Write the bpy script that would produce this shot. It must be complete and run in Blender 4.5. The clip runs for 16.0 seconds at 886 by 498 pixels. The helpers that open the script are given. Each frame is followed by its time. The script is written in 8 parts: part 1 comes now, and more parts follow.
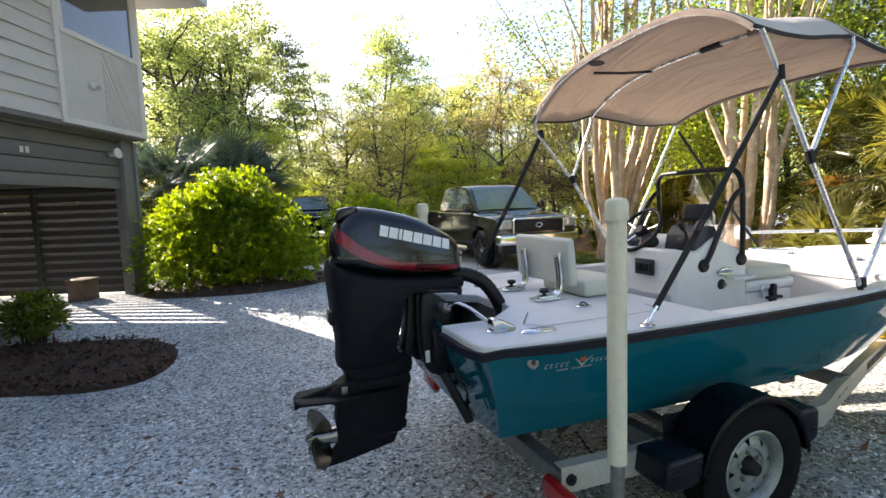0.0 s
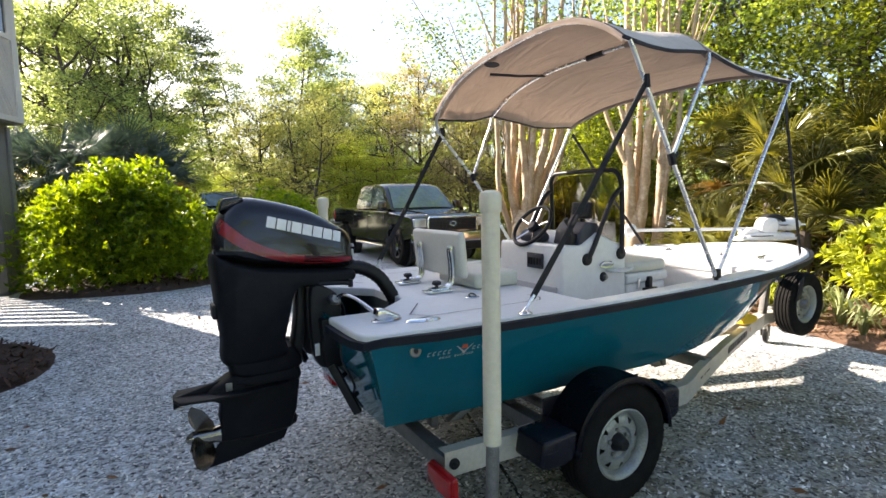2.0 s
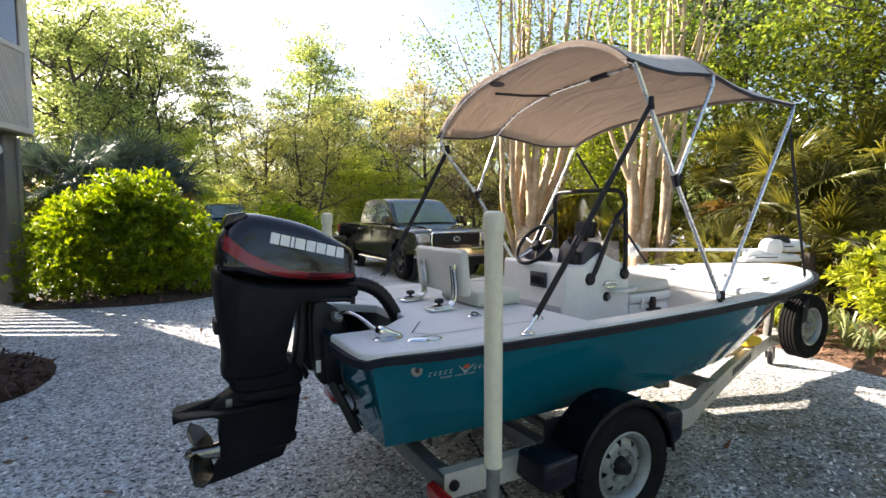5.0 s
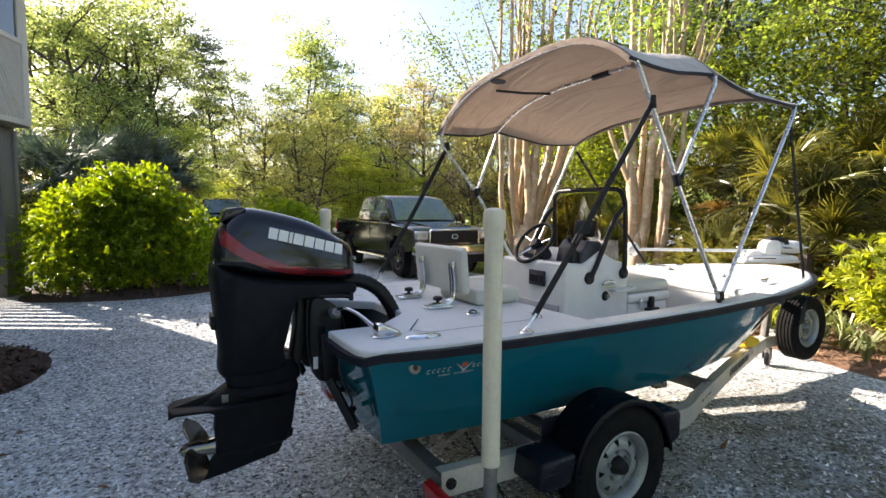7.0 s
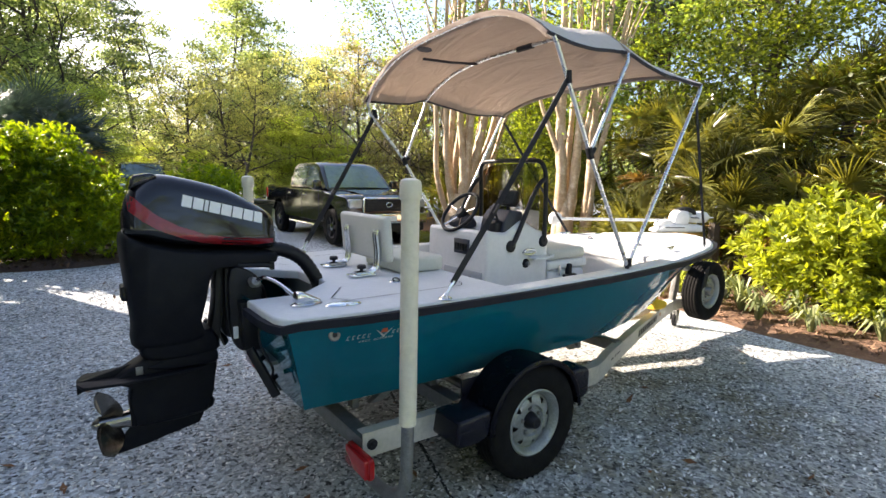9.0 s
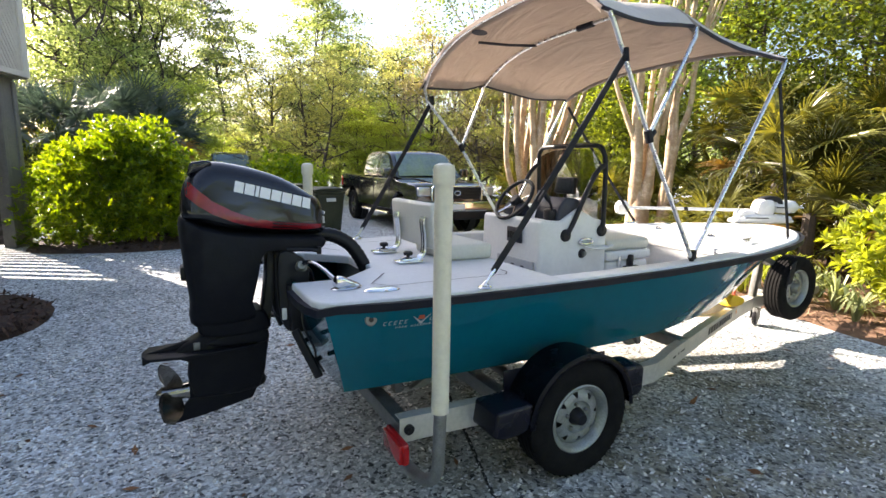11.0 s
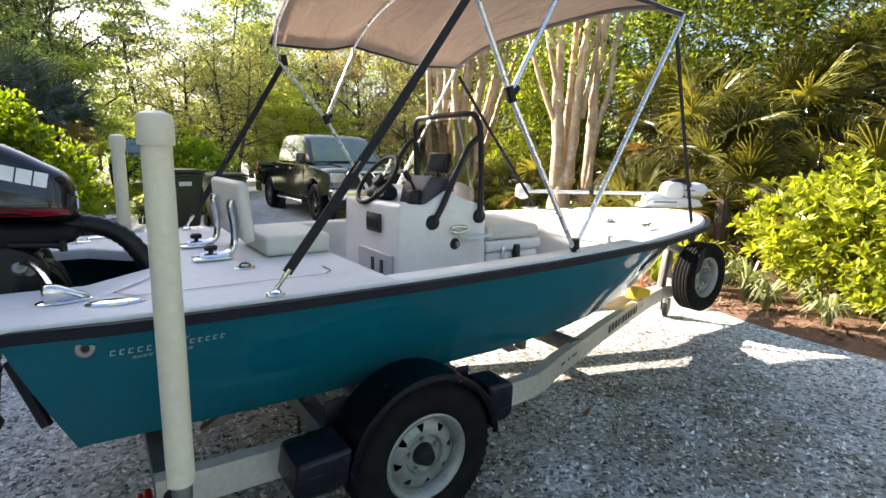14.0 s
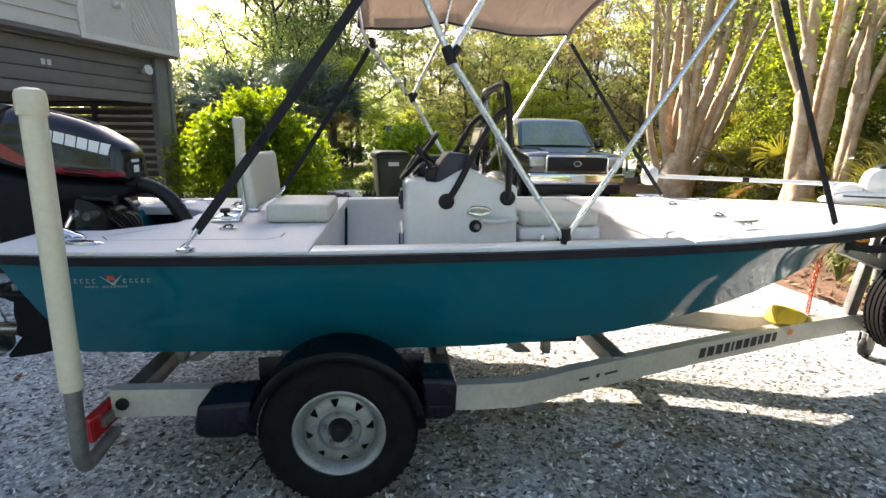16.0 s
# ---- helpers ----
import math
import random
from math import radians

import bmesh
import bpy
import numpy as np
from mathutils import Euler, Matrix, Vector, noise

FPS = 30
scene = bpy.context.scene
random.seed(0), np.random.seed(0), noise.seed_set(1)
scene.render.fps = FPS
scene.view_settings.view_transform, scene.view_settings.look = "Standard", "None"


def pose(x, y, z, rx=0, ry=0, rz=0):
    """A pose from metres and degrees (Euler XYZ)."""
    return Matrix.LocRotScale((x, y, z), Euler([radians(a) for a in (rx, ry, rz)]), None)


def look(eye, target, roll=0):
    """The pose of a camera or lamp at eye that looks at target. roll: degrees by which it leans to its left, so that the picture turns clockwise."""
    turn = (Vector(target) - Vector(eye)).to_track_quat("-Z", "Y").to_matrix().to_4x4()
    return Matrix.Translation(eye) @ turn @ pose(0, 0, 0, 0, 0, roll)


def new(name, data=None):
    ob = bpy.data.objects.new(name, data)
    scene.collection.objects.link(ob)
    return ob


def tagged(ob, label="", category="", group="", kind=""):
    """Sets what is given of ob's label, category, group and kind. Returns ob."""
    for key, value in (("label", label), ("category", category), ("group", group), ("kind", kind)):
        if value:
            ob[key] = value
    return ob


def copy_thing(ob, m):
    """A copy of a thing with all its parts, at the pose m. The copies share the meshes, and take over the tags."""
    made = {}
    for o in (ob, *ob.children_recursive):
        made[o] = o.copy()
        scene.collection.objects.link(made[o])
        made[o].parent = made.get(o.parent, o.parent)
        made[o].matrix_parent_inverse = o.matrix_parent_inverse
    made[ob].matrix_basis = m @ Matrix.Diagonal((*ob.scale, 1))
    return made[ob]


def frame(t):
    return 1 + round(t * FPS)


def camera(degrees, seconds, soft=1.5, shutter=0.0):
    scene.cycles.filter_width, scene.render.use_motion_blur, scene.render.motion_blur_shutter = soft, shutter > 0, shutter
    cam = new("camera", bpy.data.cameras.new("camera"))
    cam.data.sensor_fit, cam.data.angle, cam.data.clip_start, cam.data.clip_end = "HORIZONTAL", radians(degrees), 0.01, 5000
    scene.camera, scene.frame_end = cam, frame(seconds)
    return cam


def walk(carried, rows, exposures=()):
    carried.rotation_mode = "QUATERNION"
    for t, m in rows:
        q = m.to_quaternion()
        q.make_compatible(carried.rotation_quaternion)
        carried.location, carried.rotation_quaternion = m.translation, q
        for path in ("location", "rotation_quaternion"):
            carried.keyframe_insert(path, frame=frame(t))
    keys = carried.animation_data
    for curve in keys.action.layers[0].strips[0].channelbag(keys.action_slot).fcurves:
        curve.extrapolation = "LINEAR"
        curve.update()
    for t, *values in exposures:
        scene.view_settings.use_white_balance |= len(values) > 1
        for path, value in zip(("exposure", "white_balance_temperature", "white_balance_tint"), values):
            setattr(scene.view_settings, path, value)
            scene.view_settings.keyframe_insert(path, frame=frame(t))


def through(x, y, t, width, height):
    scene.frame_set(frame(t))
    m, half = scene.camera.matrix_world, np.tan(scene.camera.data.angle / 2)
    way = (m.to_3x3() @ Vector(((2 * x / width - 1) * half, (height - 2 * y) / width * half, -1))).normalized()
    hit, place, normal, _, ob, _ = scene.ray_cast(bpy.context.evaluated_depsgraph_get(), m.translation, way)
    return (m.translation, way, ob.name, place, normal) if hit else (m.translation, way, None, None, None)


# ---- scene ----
cam = camera(81.3, 16.0)
PATH = [
    (0, (-0.543, -2.604, 1.62), (0.159, -0.741, 1.435), -2.2),
    (0.5, (-0.47, -2.642, 1.618), (0.394, -0.849, 1.422), -1.8),
    (1, (-0.407, -2.682, 1.607), (0.601, -0.964, 1.416), -1.6),
    (1.5, (-0.402, -2.696, 1.597), (0.617, -0.986, 1.405), -1.3),
    (2, (-0.414, -2.702, 1.581), (0.561, -0.966, 1.386), -1.2),
    (2.5, (-0.424, -2.693, 1.586), (0.523, -0.942, 1.398), -0.8),
    (3, (-0.423, -2.697, 1.578), (0.527, -0.948, 1.385), -0.3),
    (3.5, (-0.418, -2.701, 1.574), (0.546, -0.958, 1.39), -0.5),
    (4, (-0.413, -2.705, 1.595), (0.555, -0.962, 1.434), -0.8),
    (6.5, (-0.412, -2.69, 1.602), (0.551, -0.942, 1.477), 0.6),
    (7, (-0.412, -2.685, 1.597), (0.562, -0.944, 1.449), 0.3),
    (7.5, (-0.391, -2.681, 1.586), (0.648, -0.982, 1.397), 0.6),
    (8, (-0.401, -2.712, 1.601), (0.733, -1.08, 1.371), 1.0),
    (8.2, (-0.392, -2.734, 1.607), (0.778, -1.132, 1.355), 0.9),
    (10.3, (-0.317, -2.799, 1.602), (0.825, -1.183, 1.314), 1.0),
    (10.5, (-0.273, -2.812, 1.603), (0.812, -1.157, 1.311), 1.2),
    (11, (-0.211, -2.82, 1.594), (0.711, -1.074, 1.28), 0.8),
    (11.5, (-0.173, -2.799, 1.586), (0.664, -1.013, 1.254), 1.1),
    (12, (-0.136, -2.79, 1.592), (0.686, -0.998, 1.254), 1.4),
    (12.5, (-0.091, -2.783, 1.578), (0.727, -0.992, 1.228), 0.9),
    (13, (0.069, -2.75, 1.576), (1.033, -1.021, 1.292), 1.0),
    (13.1, (0.112, -2.735, 1.574), (1.107, -1.031, 1.247), -0.0),
    (13.5, (0.322, -2.646, 1.555), (1.45, -1.018, 1.277), 1.4),
    (14, (0.575, -2.547, 1.509), (1.678, -0.916, 1.158), 1.0),
    (14.2, (0.645, -2.559, 1.558), (1.774, -0.955, 1.168), 2.4),
    (14.5, (0.956, -2.559, 1.499), (1.935, -0.861, 1.105), 0.4),
    (15, (1.271, -2.573, 1.467), (2.072, -0.786, 1.06), 0.7),
    (15.5, (1.609, -2.635, 1.467), (2.121, -0.742, 1.071), 1.7),
    (16, (1.817, -2.835, 1.471), (2.011, -0.889, 1.054), 0.8),
]
EXPOSURES = [(0.0, 2.24, 6620, 15), (4.0, 2.18, 6620, 15), (6.5, 1.97, 6620, 15), (7.5, 2.04, 6620, 15), (8.2, 2.14, 6620, 15), (10.5, 2.36, 6620, 15), (12.5, 2.47, 6620, 15), (13.0, 2.48, 6620, 15), (14.0, 2.34, 6620, 15), (16.0, 2.26, 6620, 15)]
walk(cam, [(t, look(*p)) for t, *p in PATH], EXPOSURES)

# ---- light ----
SUN_DIR = Vector((-0.515, 0.857, 0.0)).normalized()      # towards the sun, on the plan
SUN_UP = radians(28)
sun_vec = Vector((SUN_DIR.x * math.cos(SUN_UP), SUN_DIR.y * math.cos(SUN_UP), math.sin(SUN_UP)))
world = bpy.data.worlds.new("sky")
scene.world = world
world.use_nodes = True
wn = world.node_tree
bg = wn.nodes["Background"]
sky = wn.nodes.new("ShaderNodeTexSky")
sky.sky_type = "NISHITA"
sky.sun_disc = False
sky.sun_elevation = SUN_UP
sky.sun_rotation = math.atan2(SUN_DIR.x, SUN_DIR.y)
sky.air_density, sky.dust_density, sky.ozone_density = 1.0, 2.5, 1.0
wn.links.new(sky.outputs[0], bg.inputs[0])
bg.inputs[1].default_value = 0.085
sun = new("sun", bpy.data.lights.new("sun", "SUN"))
sun.data.energy, sun.data.angle, sun.data.color = 5.0, radians(0.55), (1.0, 0.89, 0.75)
sun.matrix_world = look(sun_vec * 60, (0, 0, 0))

# ---- mesh tools ----
from mathutils.bvhtree import BVHTree


def root_of(ob):
    while ob.parent:
        ob = ob.parent
    return ob


def thing(name, at, label, category, group="", kind=""):
    ob = new(name)
    ob.empty_display_size = 0.1
    ob.location = at
    return tagged(ob, label, category, group, kind)


def smooth_by_angle(bm, degrees):
    lim = radians(degrees)
    for f in bm.faces:
        f.smooth = True
    for e in bm.edges:
        if len(e.link_faces) == 2 and e.calc_face_angle(0) > lim:
            e.smooth = False


def part(name, bm, material, parent, label="", angle=35, shift=True):
    """Links a bmesh as one mesh object under a thing or a part. The bmesh is in world places unless shift is off."""
    if shift:
        bmesh.ops.translate(bm, verts=bm.verts, vec=-root_of(parent).location)
    bmesh.ops.recalc_face_normals(bm, faces=bm.faces)
    smooth_by_angle(bm, angle)
    me = bpy.data.meshes.new(name)
    bm.to_mesh(me)
    bm.free()
    me.materials.append(material)
    ob = new(name, me)
    ob.parent = parent
    if label:
        ob["label"] = label
    return ob


def single(name, bm, material, label, category, group="", kind="", angle=35):
    bmesh.ops.recalc_face_normals(bm, faces=bm.faces)
    smooth_by_angle(bm, angle)
    me = bpy.data.meshes.new(name)
    bm.to_mesh(me)
    bm.free()
    me.materials.append(material)
    return tagged(new(name, me), label, category, group, kind)


def raw(name, verts, faces, material, smooth=False):
    me = bpy.data.meshes.new(name)
    me.from_pydata(verts, [], faces)
    me.materials.append(material)
    if smooth:
        me.polygons.foreach_set("use_smooth", [True] * len(me.polygons))
    return me


def cells(name, block, material):
    """A mesh of many loose faces: block is (n, k, 3), n faces of k corners."""
    n, k, _ = block.shape
    me = bpy.data.meshes.new(name)
    me.vertices.add(n * k)
    me.vertices.foreach_set("co", np.ascontiguousarray(block, dtype=np.float32).ravel())
    me.loops.add(n * k)
    me.loops.foreach_set("vertex_index", np.arange(n * k, dtype=np.int32))
    me.polygons.add(n)
    me.polygons.foreach_set("loop_start", np.arange(0, n * k, k, dtype=np.int32))
    me.polygons.foreach_set("loop_total", np.full(n, k, dtype=np.int32))
    me.update(calc_edges=True)
    me.materials.append(material)
    return me


def merge(*bms):
    out = bmesh.new()
    for b in bms:
        me = bpy.data.meshes.new("tmp")
        b.to_mesh(me)
        b.free()
        out.from_mesh(me)
        bpy.data.meshes.remove(me)
    return out


def box(lo, hi, bevel=0.0, seg=2, m=None):
    bm = bmesh.new()
    bmesh.ops.create_cube(bm, size=1)
    lo, hi = Vector(lo), Vector(hi)
    d, c = hi - lo, (hi + lo) / 2
    bmesh.ops.scale(bm, verts=bm.verts, vec=d)
    if bevel:
        bmesh.ops.bevel(bm, geom=bm.edges[:], offset=min(bevel, 0.49 * min(d)), segments=seg, affect="EDGES", profile=0.5)
    bmesh.ops.translate(bm, verts=bm.verts, vec=c)
    if m is not None:
        bm.transform(m)
    return bm


def spline(points, n=8):
    """Points of a smooth line through the points given."""
    p = [Vector(q) for q in points]
    if len(p) < 3:
        return p
    out = []
    for i in range(len(p) - 1):
        a, b, c, d = p[max(i - 1, 0)], p[i], p[i + 1], p[min(i + 2, len(p) - 1)]
        for k in range(n):
            t = k / n
            out.append(0.5 * (2 * b + (c - a) * t + (2 * a - 5 * b + 4 * c - d) * t * t + (3 * b - a - 3 * c + d) * t ** 3))
    return out + [p[-1]]


def tube(points, radius, seg=8, caps=True):
    """A round tube along a line; radius is one number or one for each point."""
    p = [Vector(q) for q in points]
    rr = radius if hasattr(radius, "__len__") else [radius] * len(p)
    bm = bmesh.new()
    rings, side = [], None
    for i, q in enumerate(p):
        d = (p[min(i + 1, len(p) - 1)] - p[max(i - 1, 0)]).normalized()
        if side is None:
            side = d.cross(Vector((0, 0, 1)))
            if side.length < 0.05:
                side = d.cross(Vector((1, 0, 0)))
        side = (side - d * side.dot(d)).normalized()
        up = d.cross(side)
        rings.append([bm.verts.new(q + (side * math.cos(a) + up * math.sin(a)) * rr[i]) for a in [2 * math.pi * k / seg for k in range(seg)]])
    for a, b in zip(rings, rings[1:]):
        for k in range(seg):
            bm.faces.new((a[k], a[(k + 1) % seg], b[(k + 1) % seg], b[k]))
    if caps:
        bm.faces.new(rings[0])
        bm.faces.new(rings[-1])
    return bm


def lathe(profile, seg=32, m=None):
    """Turned about z: profile of (radius, height), open at radius 0."""
    bm = bmesh.new()
    rings = []
    for r, z in profile:
        if r < 1e-5:
            rings.append([bm.verts.new((0, 0, z))])
        else:
            rings.append([bm.verts.new((r * math.cos(2 * math.pi * k / seg), r * math.sin(2 * math.pi * k / seg), z)) for k in range(seg)])
    for a, b in zip(rings, rings[1:]):
        for k in range(seg):
            j = (k + 1) % seg
            if len(a) == 1 and len(b) > 1:
                bm.faces.new((a[0], b[j], b[k]))
            elif len(b) == 1 and len(a) > 1:
                bm.faces.new((a[k], a[j], b[0]))
            elif len(a) > 1:
                bm.faces.new((a[k], a[j], b[j], b[k]))
    if m is not None:
        bm.transform(m)
    return bm


def prism(outline, lo, hi, axis="y", bevel=0.0, seg=2):
    """A flat outline drawn through from lo to hi along an axis. Outline is in the two other axes, in their order."""
    bm = bmesh.new()

    def at(u, v, w):
        return {"x": (w, u, v), "y": (u, w, v), "z": (u, v, w)}[axis]
    a = [bm.verts.new(at(u, v, lo)) for u, v in outline]
    b = [bm.verts.new(at(u, v, hi)) for u, v in outline]
    n = len(a)
    bm.faces.new(a)
    bm.faces.new(b)
    for i in range(n):
        bm.faces.new((a[i], a[(i + 1) % n], b[(i + 1) % n], b[i]))
    bmesh.ops.recalc_face_normals(bm, faces=bm.faces)
    if bevel:
        bmesh.ops.bevel(bm, geom=[e for e in bm.edges if e.calc_face_angle(0) > 0.35], offset=bevel, segments=seg, affect="EDGES", profile=0.5)
    return bm


def puff(outline, half, edge=0.06, steps=6, lean=None, mid=0.0):
    """A rounded solid: a side outline in x and z, swollen to +-half along y, its rim drawn in by edge."""
    pts = np.array([tuple(q)[:2] for q in outline], float)
    c = pts.mean(0)
    size = np.abs(pts - c).max(0)
    bm = bmesh.new()
    rows = []
    fr = [math.sin(t * math.pi / 2) for t in np.linspace(-1, 1, 2 * steps + 1)]
    for f in fr:
        k = 1 - (1 - math.sqrt(max(0.0, 1 - abs(f) ** 3.2))) if abs(f) < 1 else 0.0
        s = 1 - (edge / size) * (1 - k)
        q = c + (pts - c) * s
        rows.append([bm.verts.new((x, mid + f * half * (lean(x, z) if lean else 1), z)) for x, z in q])
    n = len(pts)
    for a, b in zip(rows, rows[1:]):
        for i in range(n):
            bm.faces.new((a[i], a[(i + 1) % n], b[(i + 1) % n], b[i]))
    bm.faces.new(rows[0])
    bm.faces.new(rows[-1])
    bmesh.ops.recalc_face_normals(bm, faces=bm.faces)
    return bm


def smooth_outline(points, n=4):
    p = [Vector((a, b, 0)) for a, b in points]
    p = [p[-1]] + p + [p[0], p[1]]
    out = []
    for i in range(1, len(p) - 2):
        a, b, c, d = p[i - 1], p[i], p[i + 1], p[i + 2]
        for k in range(n):
            t = k / n
            q = 0.5 * (2 * b + (c - a) * t + (2 * a - 5 * b + 4 * c - d) * t * t + (3 * b - a - 3 * c + d) * t ** 3)
            out.append((q.x, q.y))
    return out


def plane_loft(rows, close=False):
    """A skin over rows of points."""
    bm = bmesh.new()
    vs = [[bm.verts.new(q) for q in r] for r in rows]
    for a, b in zip(vs, vs[1:]):
        m = len(a)
        for i in range(m if close else m - 1):
            bm.faces.new((a[i], a[(i + 1) % m], b[(i + 1) % m], b[i]))
    return bm


def tree_of(ob):
    bm = bmesh.new()
    bm.from_mesh(ob.data)
    bm.transform(Matrix.Translation(root_of(ob).location))
    t = BVHTree.FromBMesh(bm)
    bm.free()
    return t


def decal(bvh, shapes, way, start, lift=0.0015, cut=0.03):
    """Thin patches laid on a body. Shapes are convex outlines in x and z; they are thrown along way (+-1) in y from start."""
    bm = bmesh.new()
    for s in shapes:
        b = bmesh.new()
        b.faces.new([b.verts.new((x, 0, z)) for x, z in s])
        for _ in range(5):
            long = [e for e in b.edges if e.calc_length() > cut]
            if not long:
                break
            bmesh.ops.subdivide_edges(b, edges=long, cuts=1, use_grid_fill=True)
            bmesh.ops.triangulate(b, faces=[f for f in b.faces if len(f.verts) > 4])
        for v in b.verts:
            hit = bvh.ray_cast(Vector((v.co.x, start, v.co.z)), Vector((0, way, 0)))
            v.co.y = hit[0].y - way * lift if hit[0] else start + way * 10
        bad = [v for v in b.verts if abs(v.co.y - start) > 5]
        bmesh.ops.delete(b, geom=bad, context="VERTS")
        me = bpy.data.meshes.new("tmp")
        b.to_mesh(me)
        b.free()
        bm.from_mesh(me)
        bpy.data.meshes.remove(me)
    return bm


# ---- materials ----
def surf(name, a, b=None, scale=6.0, rough=0.5, metal=0.0, bump=0.0, bscale=80.0, rvar=0.12, coat=0.0, spec=0.5, each=0.0, sheen=0.0, island=0.0, dirt=None, dirt_scale=2.0, dirt_amount=0.0):
    """A painted, cast or woven surface: two tones in two sizes of mottle, uneven gloss, fine relief."""
    b = b or tuple(c * 0.8 for c in a)
    m = bpy.data.materials.new(name)
    m.use_nodes = True
    t = m.node_tree
    N, L = t.nodes.new, t.links.new
    p = t.nodes["Principled BSDF"]
    co = N("ShaderNodeTexCoord").outputs["Object"]
    n1, n2 = N("ShaderNodeTexNoise"), N("ShaderNodeTexNoise")
    n1.inputs["Scale"].default_value, n1.inputs["Detail"].default_value = scale, 5
    n2.inputs["Scale"].default_value, n2.inputs["Detail"].default_value = scale * 9, 4
    L(co, n1.inputs["Vector"])
    L(co, n2.inputs["Vector"])
    mix = N("ShaderNodeMath")
    mix.operation = "MULTIPLY_ADD"
    L(n2.outputs[0], mix.inputs[0])
    mix.inputs[1].default_value = 0.5
    half = N("ShaderNodeMath")
    half.operation = "MULTIPLY"
    half.inputs[1].default_value = 0.5
    L(n1.outputs[0], half.inputs[0])
    L(half.outputs[0], mix.inputs[2])
    ramp = N("ShaderNodeValToRGB")
    ramp.color_ramp.elements[0].position, ramp.color_ramp.elements[1].position = 0.36, 0.64
    ramp.color_ramp.elements[0].color, ramp.color_ramp.elements[1].color = (*b, 1), (*a, 1)
    L(mix.outputs[0], ramp.inputs[0])
    col = ramp.outputs[0]
    if dirt:
        n3 = N("ShaderNodeTexNoise")
        n3.inputs["Scale"].default_value, n3.inputs["Detail"].default_value, n3.inputs["Roughness"].default_value = dirt_scale, 8, 0.7
        L(co, n3.inputs["Vector"])
        r3 = N("ShaderNodeValToRGB")
        r3.color_ramp.elements[0].position, r3.color_ramp.elements[1].position = 0.5, 0.75
        r3.color_ramp.elements[0].color, r3.color_ramp.elements[1].color = (0, 0, 0, 1), (dirt_amount,) * 3 + (1,)
        L(n3.outputs[0], r3.inputs[0])
        mx = N("ShaderNodeMix")
        mx.data_type = "RGBA"
        L(r3.outputs[0], mx.inputs["Factor"])
        L(col, mx.inputs[6])
        mx.inputs[7].default_value = (*dirt, 1)
        col = mx.outputs[2]
    if each or island:
        hsv = N("ShaderNodeHueSaturation")
        src = N("ShaderNodeObjectInfo").outputs["Random"] if each else N("ShaderNodeNewGeometry").outputs["Random Per Island"]
        mr = N("ShaderNodeMapRange")
        amount = each or island
        mr.inputs[3].default_value, mr.inputs[4].default_value = 1 - amount, 1 + amount
        L(src, mr.inputs[0])
        L(mr.outputs[0], hsv.inputs["Value"])
        L(col, hsv.inputs["Color"])
        col = hsv.outputs[0]
    L(col, p.inputs["Base Color"])
    rr = N("ShaderNodeMapRange")
    rr.inputs[3].default_value, rr.inputs[4].default_value = max(0.02, rough - rvar), min(1, rough + rvar)
    L(n1.outputs[0], rr.inputs[0])
    L(rr.outputs[0], p.inputs["Roughness"])
    p.inputs["Metallic"].default_value = metal
    p.inputs["Specular IOR Level"].default_value = spec
    p.inputs["Coat Weight"].default_value = coat
    p.inputs["Coat Roughness"].default_value = 0.06
    p.inputs["Sheen Weight"].default_value = sheen
    if bump:
        n4 = N("ShaderNodeTexNoise")
        n4.inputs["Scale"].default_value, n4.inputs["Detail"].default_value = bscale, 3
        L(co, n4.inputs["Vector"])
        bu = N("ShaderNodeBump")
        bu.inputs["Strength"].default_value, bu.inputs["Distance"].default_value = bump, 0.01
        L(n4.outputs[0], bu.inputs["Height"])
        L(bu.outputs[0], p.inputs["Normal"])
    return m


